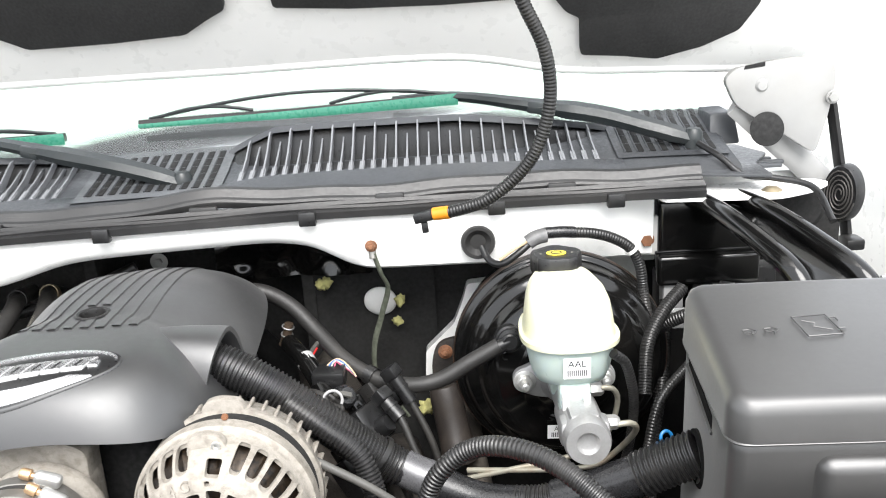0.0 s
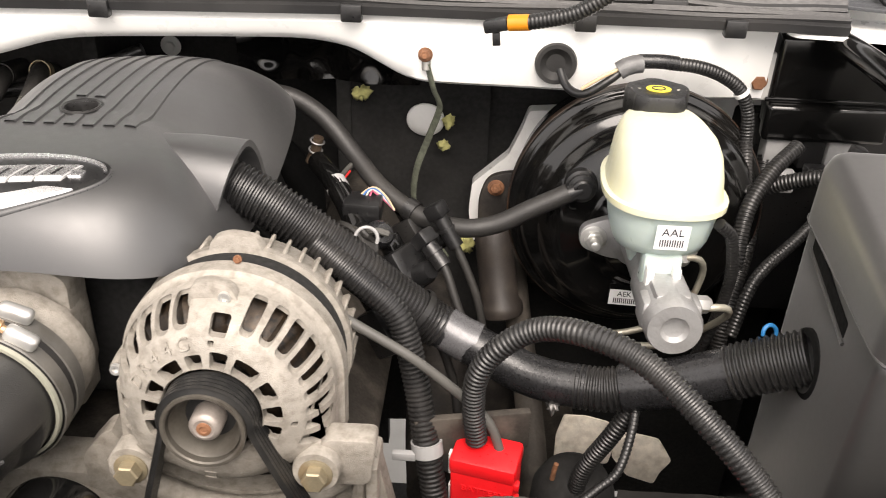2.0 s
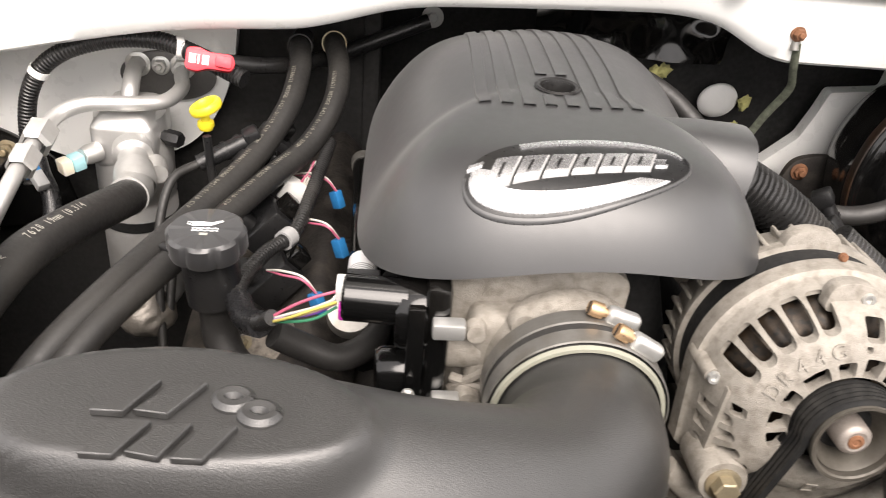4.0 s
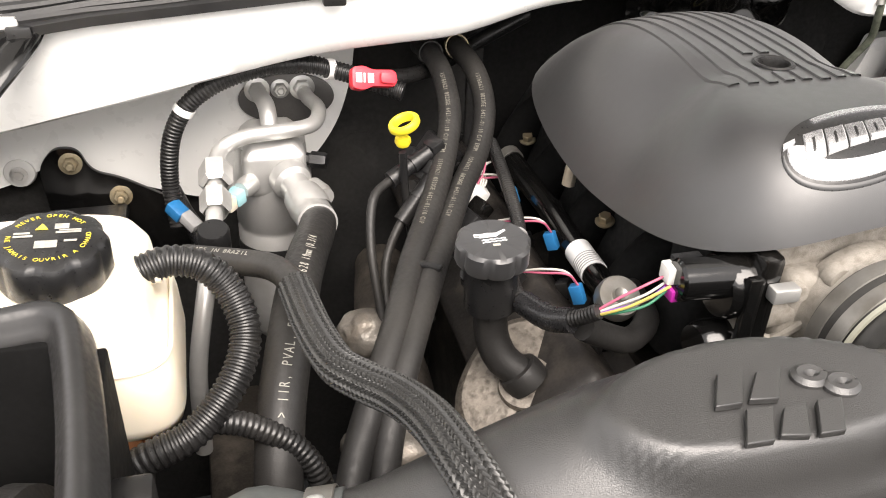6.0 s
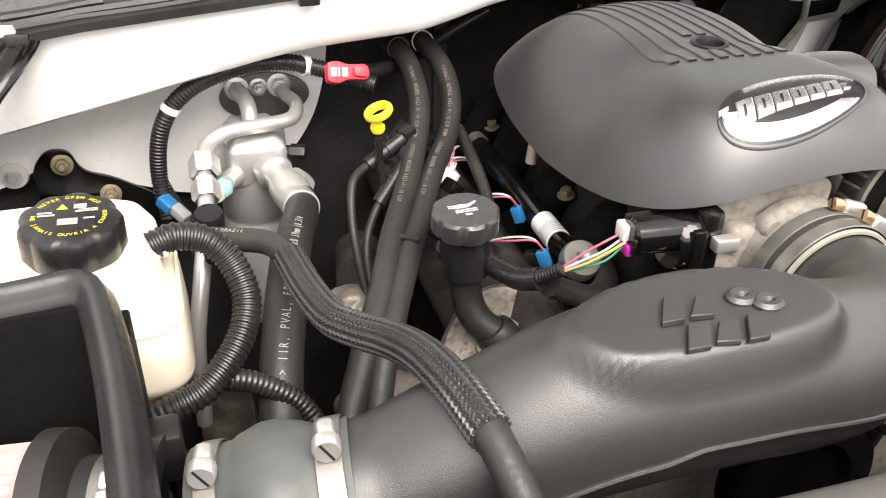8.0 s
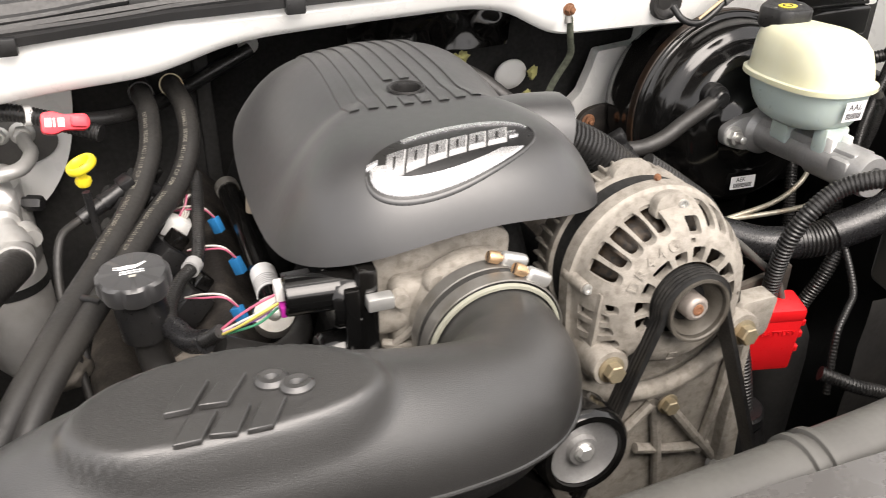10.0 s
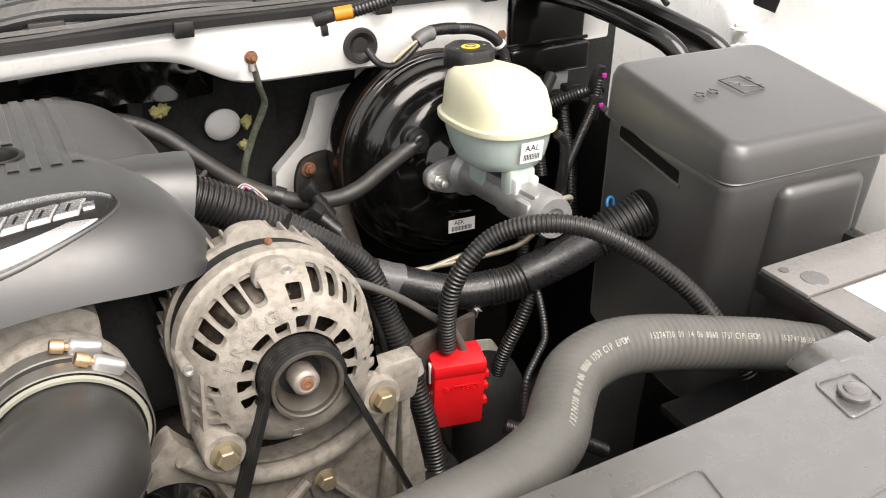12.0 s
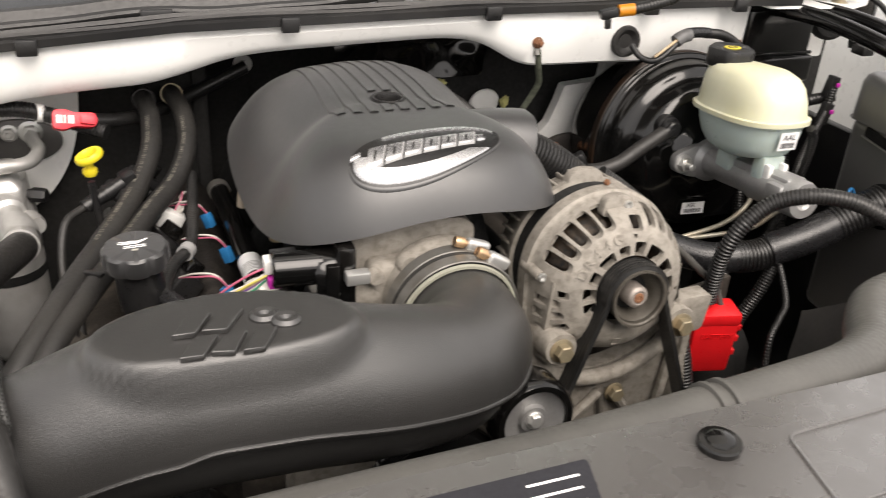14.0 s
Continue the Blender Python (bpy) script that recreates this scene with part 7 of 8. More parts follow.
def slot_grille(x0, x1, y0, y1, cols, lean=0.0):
    """A moulded grille: a raised plate with a row of round-ended slots, each a rim and a near-black strip laid on for
    its shade.
    """
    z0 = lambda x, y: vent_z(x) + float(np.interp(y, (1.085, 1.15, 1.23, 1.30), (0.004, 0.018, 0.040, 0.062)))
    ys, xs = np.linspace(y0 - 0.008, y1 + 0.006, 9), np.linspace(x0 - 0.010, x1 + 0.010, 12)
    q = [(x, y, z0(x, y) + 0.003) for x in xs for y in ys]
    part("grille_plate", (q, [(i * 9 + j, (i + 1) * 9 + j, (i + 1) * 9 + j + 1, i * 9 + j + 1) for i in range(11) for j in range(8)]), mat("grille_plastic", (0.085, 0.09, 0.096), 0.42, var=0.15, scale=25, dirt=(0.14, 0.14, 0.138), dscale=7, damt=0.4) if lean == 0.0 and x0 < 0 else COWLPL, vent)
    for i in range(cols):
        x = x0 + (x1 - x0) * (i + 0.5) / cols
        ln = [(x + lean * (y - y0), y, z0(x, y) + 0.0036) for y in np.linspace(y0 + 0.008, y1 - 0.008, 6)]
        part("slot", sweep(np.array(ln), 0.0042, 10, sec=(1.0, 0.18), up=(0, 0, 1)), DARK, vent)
        for k in (1, 2, 3, 4):
            part("slot_web", box(ln[k][0] - 0.0045, ln[k][0] + 0.0045, ln[k][1] - 0.0006, ln[k][1] + 0.0006, ln[k][2], ln[k][2] + 0.0009, 0), COWLPL, vent)
        part("slot_rim", sweep(np.array([(a - 0.0052, b, c) for a, b, c in ln]), 0.0013, 6), COWLPL, vent)


slot_grille(-0.480, -0.300, 1.10, 1.225, 11)
slot_grille(0.255, 0.385, 1.12, 1.262, 8)
part("end_plate", prism(rounded([(0.300, 1.075), (0.425, 1.035), (0.428, 1.11), (0.462, 1.165), (0.440, 1.235), (0.36, 1.235), (0.345, 1.15)], 0.006), 0.004, Matrix.Translation((0, 0, 1.312)), 0.001), COWLPL, vent)
part("end_box", moved(frustum_box((0.383, 0.428, 1.172, 1.25), (0.388, 0.422, 1.186, 1.25), 1.365, 1.408, 0.004), Matrix.Translation((0, 0, -0.036))), COWLPL, vent)
for y, l in ((1.115, 0.035), (1.135, 0.045), (1.155, 0.035)):
    part("plate_finger", box(0.43, 0.43 + l, y - 0.004, y + 0.004, 1.306, 1.312, 0.002), COWLPL, vent)


def wiper(pts, blade):
    t = thing("windshield_wiper", pts[0], "dark wiper arm parked over the cowl, blade with a green strip", "wiper", "windshield wipers")
    p0 = Vector(pts[0])
    part("pivot_cap", lathe([(0, 0.016), (0.009, 0.015), (0.0125, 0.010), (0.0135, 0.0), (0.0135, -0.02)], 28, Matrix.Translation(p0)), WIPER, t)
    C, _ = curve_pts(pts, 0.01)
    n = len(C)
    w = np.interp(np.linspace(0, 1, n), [0, 0.06, 0.40, 0.45, 1.0], [0.012, 0.0175, 0.0180, 0.0150, 0.0070])
    part("arm", sweep(C, w, 8, sec=(1.0, 0.75), up=(0, 0, 1)), WIPER, t, sharp=25)
    k = n // 2
    part("joint", moved(box(-0.014, 0.014, -0.015, 0.015, -0.008, 0.010, 0.004), axis_to(C[k], C[k + 1] - C[k]) @ Matrix.Rotation(radians(90), 4, "X")), WIPER, t)
    b = part("blade", sweep(np.array(blade), 0.006, 6, sec=(0.9, 1.2), up=(0, 0, 1)), RUBBER, t)
    part("strip", sweep(np.array(blade) + np.array((0, -0.006, -0.002)), np.linspace(0.003, 0.0085, len(blade)) if blade[0][0] < blade[-1][0] else np.linspace(0.0085, 0.003, len(blade)), 4, sec=(0.25, 1.0), up=(0, 0, 1)), TEAL, b, "green reflective strip")
    b0, b1 = Vector(blade[0]), Vector(blade[-1])
    for u0, u1, h in ((0.03, 0.97, 0.020), (0.05, 0.36, 0.011), (0.60, 0.95, 0.011)):
        part("bow", hose([tuple(b0.lerp(b1, u0 + (u1 - u0) * k / 6) + Vector((0, 0.004, 0.006 + h * math.sin(math.pi * k / 6)))) for k in range(7)], 0.0028, 8), WIPER, b)
    return t


wiper([(0.352, 1.140, 1.346), (0.30, 1.155, 1.362), (0.235, 1.180, 1.380), (0.13, 1.215, 1.396), (0.028, 1.248, 1.409), (-0.06, 1.258, 1.408)], [(-0.435, 1.245, 1.396), (-0.20, 1.245, 1.400), (0.036, 1.245, 1.408)])
wiper([(-0.349, 1.137, 1.328), (-0.40, 1.142, 1.344), (-0.462, 1.152, 1.359), (-0.55, 1.178, 1.374), (-0.64, 1.205, 1.388), (-0.78, 1.235, 1.392)], [(-0.550, 1.250, 1.383), (-0.80, 1.250, 1.380), (-1.05, 1.248, 1.368)])

# ---- hood hinge and braces at the driver's side ----
hinge = thing("spring_hinge", (0.50, 1.2, 1.26), "white steel hood hinge with a coiled black spring", "hinge")
ho = [(0.387, 1.425), (0.401, 1.439), (0.463, 1.448), (0.527, 1.451), (0.536, 1.421), (0.526, 1.363), (0.513, 1.318), (0.482, 1.340), (0.427, 1.374), (0.403, 1.391)]
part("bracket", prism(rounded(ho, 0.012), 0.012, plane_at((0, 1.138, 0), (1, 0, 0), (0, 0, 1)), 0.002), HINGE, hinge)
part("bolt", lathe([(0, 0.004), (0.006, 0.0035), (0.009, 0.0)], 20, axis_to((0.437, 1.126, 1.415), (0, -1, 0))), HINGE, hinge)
# slot and opening are near-black pieces on the bracket, coloured as shade
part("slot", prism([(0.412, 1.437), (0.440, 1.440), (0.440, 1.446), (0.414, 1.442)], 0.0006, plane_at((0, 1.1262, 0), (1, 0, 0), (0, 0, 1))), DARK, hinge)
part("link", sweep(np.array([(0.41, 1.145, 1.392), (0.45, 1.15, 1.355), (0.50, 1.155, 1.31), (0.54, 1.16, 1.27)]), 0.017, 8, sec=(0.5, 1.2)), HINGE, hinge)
part("opening", lathe([(0, 0.001), (0.021, 0.001), (0.023, 0)], 28, axis_to((0.444, 1.118, 1.358), (0, -1, 0.2))), DARK, hinge)
part("arm", sweep(np.array([(0.538, 1.150, 1.398), (0.548, 1.145, 1.34), (0.560, 1.14, 1.27), (0.566, 1.125, 1.195)]), 0.010, 8, sec=(1.0, 0.5)), BLACK_PL, hinge, "black hinge arm")
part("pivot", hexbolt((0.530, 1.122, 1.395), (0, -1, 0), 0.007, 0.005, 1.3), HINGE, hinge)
part("arm_clip", box(0.548, 0.574, 1.085, 1.115, 1.19, 1.206, 0.004), BLACK_PL, hinge)
DM = axis_to((0.548, 1.120, 1.262), (-0.80, -0.58, 0.05))
part("spring_cup", lathe([(0, 0.0), (0.030, 0.0), (0.032, -0.004), (0.032, -0.02), (0, -0.02)], 36, DM @ Matrix.Diagonal((0.8, 1.25, 1, 1))), BLACK_PL, hinge)
part("spring", moved(sweep(np.array([(r * math.cos(a) * 0.8, r * math.sin(a) * 1.25, 0.001) for a, r in ((k * 0.35, 0.004 + k * 0.00028) for k in range(90))]), 0.0011, 6), DM), mat("spring_steel", (0.09, 0.085, 0.08), 0.5, 0.5), hinge, "coiled flat spring")
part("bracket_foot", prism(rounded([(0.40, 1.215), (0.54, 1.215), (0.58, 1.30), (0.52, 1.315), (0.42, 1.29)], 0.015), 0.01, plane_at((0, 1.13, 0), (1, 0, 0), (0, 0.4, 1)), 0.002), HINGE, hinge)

B1 = [(0.334, 1.095, 1.277), (0.341, 1.06, 1.280), (0.349, 1.0, 1.281), (0.357, 0.95, 1.277), (0.367, 0.90, 1.269), (0.379, 0.86, 1.258), (0.388, 0.838, 1.240), (0.394, 0.828, 1.205)]
B2 = [(0.385, 1.10, 1.276), (0.393, 1.06, 1.280), (0.405, 1.0, 1.281), (0.419, 0.95, 1.275), (0.436, 0.90, 1.263), (0.452, 0.86, 1.250), (0.463, 0.838, 1.232), (0.468, 0.825, 1.20)]
br = thing("fender_brace", B1[0], "glossy black steel brace with two rounded ridges beside the fuse box", "brace")
E1, E2 = curve_pts(B1, 0.008)[0], curve_pts(B2, 0.008)[0]
n_ = min(len(E1), len(E2))
E1, E2 = E1[np.linspace(0, len(E1) - 1, n_).astype(int)], E2[np.linspace(0, len(E2) - 1, n_).astype(int)]
part("ridge", sweep(E1, 0.0125, 18), GLOSS, br)
part("ridge", sweep(E2, 0.0125, 18), GLOSS, br)
k = 9
v = [tuple(E1[i] * (1 - u) + E2[i] * u + np.array((0, 0, -0.012 * math.sin(math.pi * u) - 0.002))) for i in range(n_) for u in np.linspace(0, 1, k)]
bm = bmof(v, [(i * k + j, (i + 1) * k + j, (i + 1) * k + j + 1, i * k + j + 1) for i in range(n_ - 1) for j in range(k - 1)])
bmesh.ops.solidify(bm, geom=list(bm.faces), thickness=0.0025)
part("valley", bm, GLOSS, br)
# the hole is a near-black disc, its shade put into the colour
solo("body_grommet", lathe([(0, 0.004), (0.030, 0.006), (0.036, 0.0), (0.036, -0.01)], 36, axis_to((0.490, 1.115, 1.25), (-0.2, -0.9, 0.1))), DARK, "near-black disc drawn as a shaded hole in the body side behind the brace", "grommet")
part("shelf", prism(rounded([(0.285, 1.034), (0.43, 1.018), (0.478, 1.040), (0.515, 1.075), (0.50, 1.10), (0.285, 1.10)], 0.012), 0.004, Matrix.Translation((0, 0, 1.288))), WHITE, cowl)
for x, y in ((0.324, 1.052), (0.429, 1.049)):
    part("bolt", lathe([(0, 0.005), (0.007, 0.0045), (0.010, 0.002), (0.013, 0.0)], 20, Matrix.Translation((x, y, 1.292))), GOLD, cowl, "dull yellow shelf bolt")
solo("washer_tube", hose([(0.352, 1.115, 1.345), (0.372, 1.085, 1.332), (0.395, 1.06, 1.312), (0.43, 1.05, 1.308), (0.47, 1.02, 1.30), (0.475, 0.97, 1.27)], 0.0042, 10), BLACK_PL, "thin black washer tube from the cowl", "tube")

# ---- harnesses on the cowl ----
hh = thing("hood_harness", (0.05, 0.97, 1.29), "black corrugated harness with amber tape hanging from the hood", "cable loom")
part("loom", loom([(0.012, 0.984, 1.305), (0.035, 0.975, 1.312), (0.060, 0.966, 1.322), (0.090, 0.958, 1.345), (0.115, 0.95, 1.375), (0.131, 0.945, 1.415), (0.136, 0.94, 1.455), (0.128, 0.93, 1.50), (0.105, 0.915, 1.55), (0.08, 0.90, 1.62), (0.06, 0.885, 1.72), (0.05, 0.88, 1.845)], 0.0078), LOOM, hh)
part("amber_tape", hose([(-0.004, 0.988, 1.303), (0.006, 0.9855, 1.3045), (0.016, 0.982, 1.306)], 0.0080, 16), AMBER, hh, "amber tape wrap")
part("connector", join(moved(box(-0.007, 0.007, -0.006, 0.006, -0.014, 0.010, 0.002), axis_to((-0.018, 0.992, 1.299), (-1, 0.2, -0.25))), moved(box(-0.003, 0.003, -0.004, 0.004, 0.0, 0.013, 0.001), axis_to((-0.016, 0.992, 1.292), (0.1, 0, -1)))), BLACK_PL, hh)
gr = thing("grommet_harness", (0.05, 1.04, 1.24), "black rubber grommet with a harness over the booster", "cable loom")
part("grommet", lathe([(0, -0.004), (0.010, -0.004), (0.017, 0.002), (0.021, 0.002), (0.0225, -0.002), (0.0225, -0.008)], 36, axis_to((0.050, 1.040, 1.247), (0, -1, 0.05))), RUBBER, gr)
part("sheath", hose([(0.054, 1.032, 1.244), (0.062, 1.018, 1.230), (0.078, 1.005, 1.228), (0.100, 1.005, 1.242), (0.118, 1.012, 1.255)], 0.0045, 10), BLACK_PL, gr)
part("wire", hose([(0.075, 1.003, 1.234), (0.095, 1.003, 1.248), (0.118, 1.010, 1.258)], 0.0019, 8), WIRES["tan"], gr)
part("tape_lump", hose([(0.112, 1.012, 1.252), (0.122, 1.013, 1.258), (0.135, 1.015, 1.260)], 0.0095, 12), mat("grey_lump", (0.12, 0.12, 0.12), 0.5, var=0.3, scale=90, bump=0.8, bscale=160), gr, "grey tape lump")
part("tape_run", hose([(0.132, 1.016, 1.262), (0.155, 1.018, 1.262), (0.172, 1.02, 1.260)], 0.0075, 12), TAPE, gr)
part("loom", loom([(0.165, 1.020, 1.260), (0.195, 1.024, 1.256), (0.222, 1.030, 1.246), (0.245, 1.034, 1.230), (0.258, 1.035, 1.205), (0.262, 1.03, 1.17), (0.265, 1.0, 1.12)], 0.0072, 0.0038), LOOM, gr)
part("tie", lathe([(0.0074, -0.0022), (0.0084, -0.0022), (0.0084, 0.0022), (0.0074, 0.0022)], 20, axis_to((0.247, 1.034, 1.227), (0.6, 0, -0.8))), WHITE_PL, gr)
gs = thing("ground_strap", (-0.089, 1.05, 1.15), "rusty bolt with a corroded braided ground strap", "ground strap")
part("bolt", hexbolt((-0.089, 1.044, 1.250), (0, -1, 0.1), 0.0062, 0.008, 1.3, 0.004), RUST, gs)
part("lug", lathe([(0, 0.006), (0.0045, 0.006), (0.006, -0.006)], 12, axis_to((-0.088, 1.046, 1.238), (0, -0.4, -1))), BAND, gs)
part("strap", sweep(curve_pts([(-0.087, 1.044, 1.240), (-0.080, 1.05, 1.210), (-0.073, 1.060, 1.185), (-0.086, 1.078, 1.140), (-0.101, 1.085, 1.09), (-0.100, 1.09, 1.04), (-0.06, 1.08, 0.98)], 0.004)[0], 0.0044, 8, sec=(1.0, 0.45)), mat("strap_braid", (0.11, 0.12, 0.09), 0.6, 0.3, var=0.35, scale=150, bump=0.8, bscale=500), gs)

# ---- indicator loom and red clip on the passenger side ----
il = thing("side_harness", (-0.8, 1.1, 1.1), "black corrugated harness held by white ties on the white wall", "cable loom")
part("loom", loom([(-0.650, 1.04, 1.166), (-0.680, 1.055, 1.174), (-0.705, 1.068, 1.180), (-0.740, 1.080, 1.187), (-0.775, 1.083, 1.187), (-0.806, 1.083, 1.182), (-0.840, 1.080, 1.171), (-0.866, 1.080, 1.153), (-0.883, 1.080, 1.128), (-0.892, 1.080, 1.100), (-0.896, 1.078, 1.062), (-0.892, 1.06, 1.02)], 0.0098, 0.0042), LOOM, il)
part("run", hose([(-0.680, 1.07, 1.172), (-0.63, 1.10, 1.160), (-0.585, 1.14, 1.155), (-0.53, 1.18, 1.165), (-0.46, 1.20, 1.19)], 0.009, 12), LOOM, il)
for p, d in (((-0.872, 1.080, 1.146), (0.5, 0.0, 0.8)), ((-0.722, 1.074, 1.1835), (1, 0.35, -0.2))):
    part("tie", lathe([(0.0101, -0.0038), (0.0112, -0.0038), (0.0112, 0.0038), (0.0101, 0.0038)], 24, axis_to(p, d)), WHITE_PL, il, "white cable tie")
part("stud", hexbolt((-0.889, 1.13, 1.165), (0.1, -1, 0.4), 0.008, 0.012, 1.1, 0.01), STEEL, il)
part("stud", hexbolt((-0.738, 1.13, 1.197), (0.0, -1, 0.4), 0.007, 0.012, 1.1, 0.01), STEEL, il)
part("tape_drop", hose([(-0.896, 1.09, 1.05), (-0.885, 1.07, 1.03), (-0.87, 1.05, 1.01), (-0.865, 1.02, 0.97)], 0.010, 12), TAPE, il)
part("blue_plug", moved(box(-0.008, 0.008, -0.007, 0.007, -0.010, 0.010, 0.002), axis_to((-0.892, 1.06, 1.040), (0.6, -0.6, -0.5))), BLUE, il)
part("grey_plug", moved(box(-0.007, 0.007, -0.006, 0.006, -0.010, 0.012, 0.002), axis_to((-0.880, 1.05, 1.032), (0.6, -0.6, -0.5))), GREY_PL, il)
rc = thing("red_fuse_clip", (-0.68, 1.02, 1.17), "faded red plastic clip with white symbols on the harness", "clip")
RCM = plane_at((-0.684, 1.031, 1.187), (1, 0.12, -0.16), (0, 0.5, 0.85)) @ Matrix.Diagonal((0.9, 0.95, 1, 1))
part("body", prism(rounded([(-0.024, -0.011), (-0.010, -0.013), (0.0, -0.008), (0.026, -0.008), (0.030, 0.0), (0.026, 0.010), (0.0, 0.009), (-0.010, 0.013), (-0.024, 0.011)], 0.005), 0.012, RCM @ Matrix.Translation((0, 0, -0.010)), 0.002), PINKRED, rc)
part("tab", prism(rounded([(0.008, -0.005), (0.026, -0.006), (0.026, 0.007), (0.008, 0.006)], 0.003), 0.005, RCM @ Matrix.Translation((0, 0, 0.002)), 0.001), PINKRED, rc)
for x0, x1 in ((-0.020, -0.013), (-0.011, -0.009), (-0.006, 0.001)):
    part("symbol", moved(box(x0, x1, -0.005, 0.005, 0.0022, 0.0026, 0), RCM), WHITE_PL, rc)

# hinge bracket and front-of-wall bolts on the passenger side
bk = thing("strut_plate", (-1.05, 1.12, 1.0), "black stamped plate with studs below the white wall", "plate")
part("plate", prism(rounded([(-1.035, 0.96), (-1.04, 1.055), (-1.02, 1.078), (-0.995, 1.075), (-0.985, 1.045), (-0.955, 1.035), (-0.90, 1.0), (-0.88, 0.92), (-1.0, 0.90)], 0.015), 0.006, plane_at((0, 1.165, 0), (1, 0, 0), (0, 0, 1)), 0.001), GLOSS, bk)
for x, z in ((-1.005, 1.058), (-0.958, 1.012)):
    part("stud_nut", hexbolt((x, 1.158, z), (0.05, -1, 0.2), 0.0085, 0.009, 1.5, 0.010), GOLD, bk)
part("grommet", lathe([(0, 0.003), (0.010, 0.004), (0.016, 0.002), (0.018, -0.004)], 28, axis_to((-1.062, 1.169, 1.046), (0, -1, 0.1))), WHITE_DULL, bk)
part("washer_bolt", hexbolt((-1.062, 1.163, 1.046), (0, -1, 0.1), 0.006, 0.003, 1.6), STEEL, bk)
part("lower_tray", box(-1.25, -0.95, 0.86, 1.14, 1.0, 1.012, 0.003), BLACK_PL, bk)
hl = thing("hinge_mount", (-1.04, 1.04, 1.2), "black hinge arm under a white steel lug", "hinge")
part("lug", box(-1.10, -1.00, 1.03, 1.10, 1.252, 1.262, 0.003), WHITE_DULL, hl)
part("bolt", hexbolt((-1.03, 1.06, 1.262), (0, 0, 1), 0.010, 0.006, 1.5), STEEL, hl)
part("arm", sweep(curve_pts([(-0.998, 1.05, 1.250), (-1.004, 1.03, 1.240), (-1.016, 1.01, 1.228), (-1.038, 0.985, 1.208), (-1.055, 0.96, 1.185), (-1.07, 0.93, 1.15)], 0.006)[0], 0.018, 12, sec=(1.1, 0.5), up=(0, 0, 1)), GLOSS, hl)
part("arm_edge", hose([(-0.985, 1.045, 1.252), (-0.990, 1.028, 1.244), (-1.002, 1.005, 1.230), (-1.024, 0.978, 1.210), (-1.040, 0.952, 1.188), (-1.055, 0.925, 1.155)], 0.005, 10), GLOSS, hl)

part("manifold_bolt", hexbolt((-0.448, 0.935, 1.072), (-0.1, -0.2, 1), 0.0065, 0.010, 1.5), GOLD, engine)

for x, y, z in ((-0.486, 1.092, 1.073), (-0.482, 0.878, 1.085)):
    part("manifold_bolt", hexbolt((x, y, z), (-0.2, -0.2, 1), 0.0065, 0.008, 1.5), GOLD, engine)

# ---- wiring and small parts between the cover and the fillers ----
fr_ = thing("fuel_rail", (-0.53, 0.88, 1.05), "black fuel rail pipe with a white label and silver damper", "fuel rail")
part("pipe", hose([(-0.526, 1.05, 1.078), (-0.523, 1.0, 1.076), (-0.520, 0.93, 1.075), (-0.518, 0.86, 1.070), (-0.518, 0.80, 1.070), (-0.520, 0.77, 1.075)], 0.0125, 18), GLOSS, fr_)
part("label", hose([(-0.518, 0.855, 1.070), (-0.518, 0.84, 1.070), (-0.518, 0.815, 1.070)], 0.0132, 20), PAPER, fr_, "white barcode label")
part("cap_ring", hose([(-0.526, 1.046, 1.078), (-0.525, 1.034, 1.0775)], 0.0140, 18), BAND, fr_)
for k in range(6):
    part("label_line", lathe([(0.0133, -0.0006), (0.0134, -0.0006), (0.0134, 0.0006), (0.0133, 0.0006)], 20, axis_to((-0.518, 0.818 + 0.0032 * k, 1.070), (0, 1, 0))), GREY_PL, fr_)
part("damper", lathe([(0, 0.002), (0.006, 0.004), (0.007, 0.0), (0.018, 0.001), (0.0195, -0.003), (0.0195, -0.012)], 36, axis_to((-0.524, 0.752, 1.090), (0.0, -0.55, 0.8))), BAND, fr_, "silver damper disc")
part("cross_tube", hose([(-0.578, 0.706, 1.100), (-0.558, 0.710, 1.086), (-0.53, 0.714, 1.073), (-0.505, 0.735, 1.075), (-0.50, 0.78, 1.075)], 0.011, 14), RUBBER, fr_)
part("hard_line", hose([(-0.492, 0.90, 1.150), (-0.504, 0.90, 1.149), (-0.513, 0.90, 1.140), (-0.516, 0.90, 1.118)], 0.0065, 12), mat("pale_pipe", (0.55, 0.48, 0.38), 0.4, 0.7, var=0.1), fr_)
ll = thing("injector_harness", (-0.58, 0.85, 1.08), "corrugated injector harness with loose coloured wires", "cable loom")
part("loom", loom([(-0.560, 1.01, 1.115), (-0.565, 0.96, 1.112), (-0.572, 0.90, 1.105), (-0.580, 0.855, 1.098), (-0.600, 0.820, 1.098), (-0.612, 0.780, 1.098), (-0.612, 0.745, 1.098), (-0.600, 0.718, 1.102), (-0.585, 0.700, 1.115), (-0.576, 0.688, 1.128)], 0.0066, 0.0036), LOOM, ll)
part("tie", lathe([(0.0068, -0.006), (0.009, -0.006), (0.009, 0.006), (0.0068, 0.006)], 18, axis_to((-0.585, 0.845, 1.098), (-0.4, -0.8, 0))), GREY_PL, ll)
part("sleeve", hose([(-0.612, 0.752, 1.096), (-0.60, 0.722, 1.100), (-0.588, 0.706, 1.108)], 0.0105, 12), TAPE, ll)
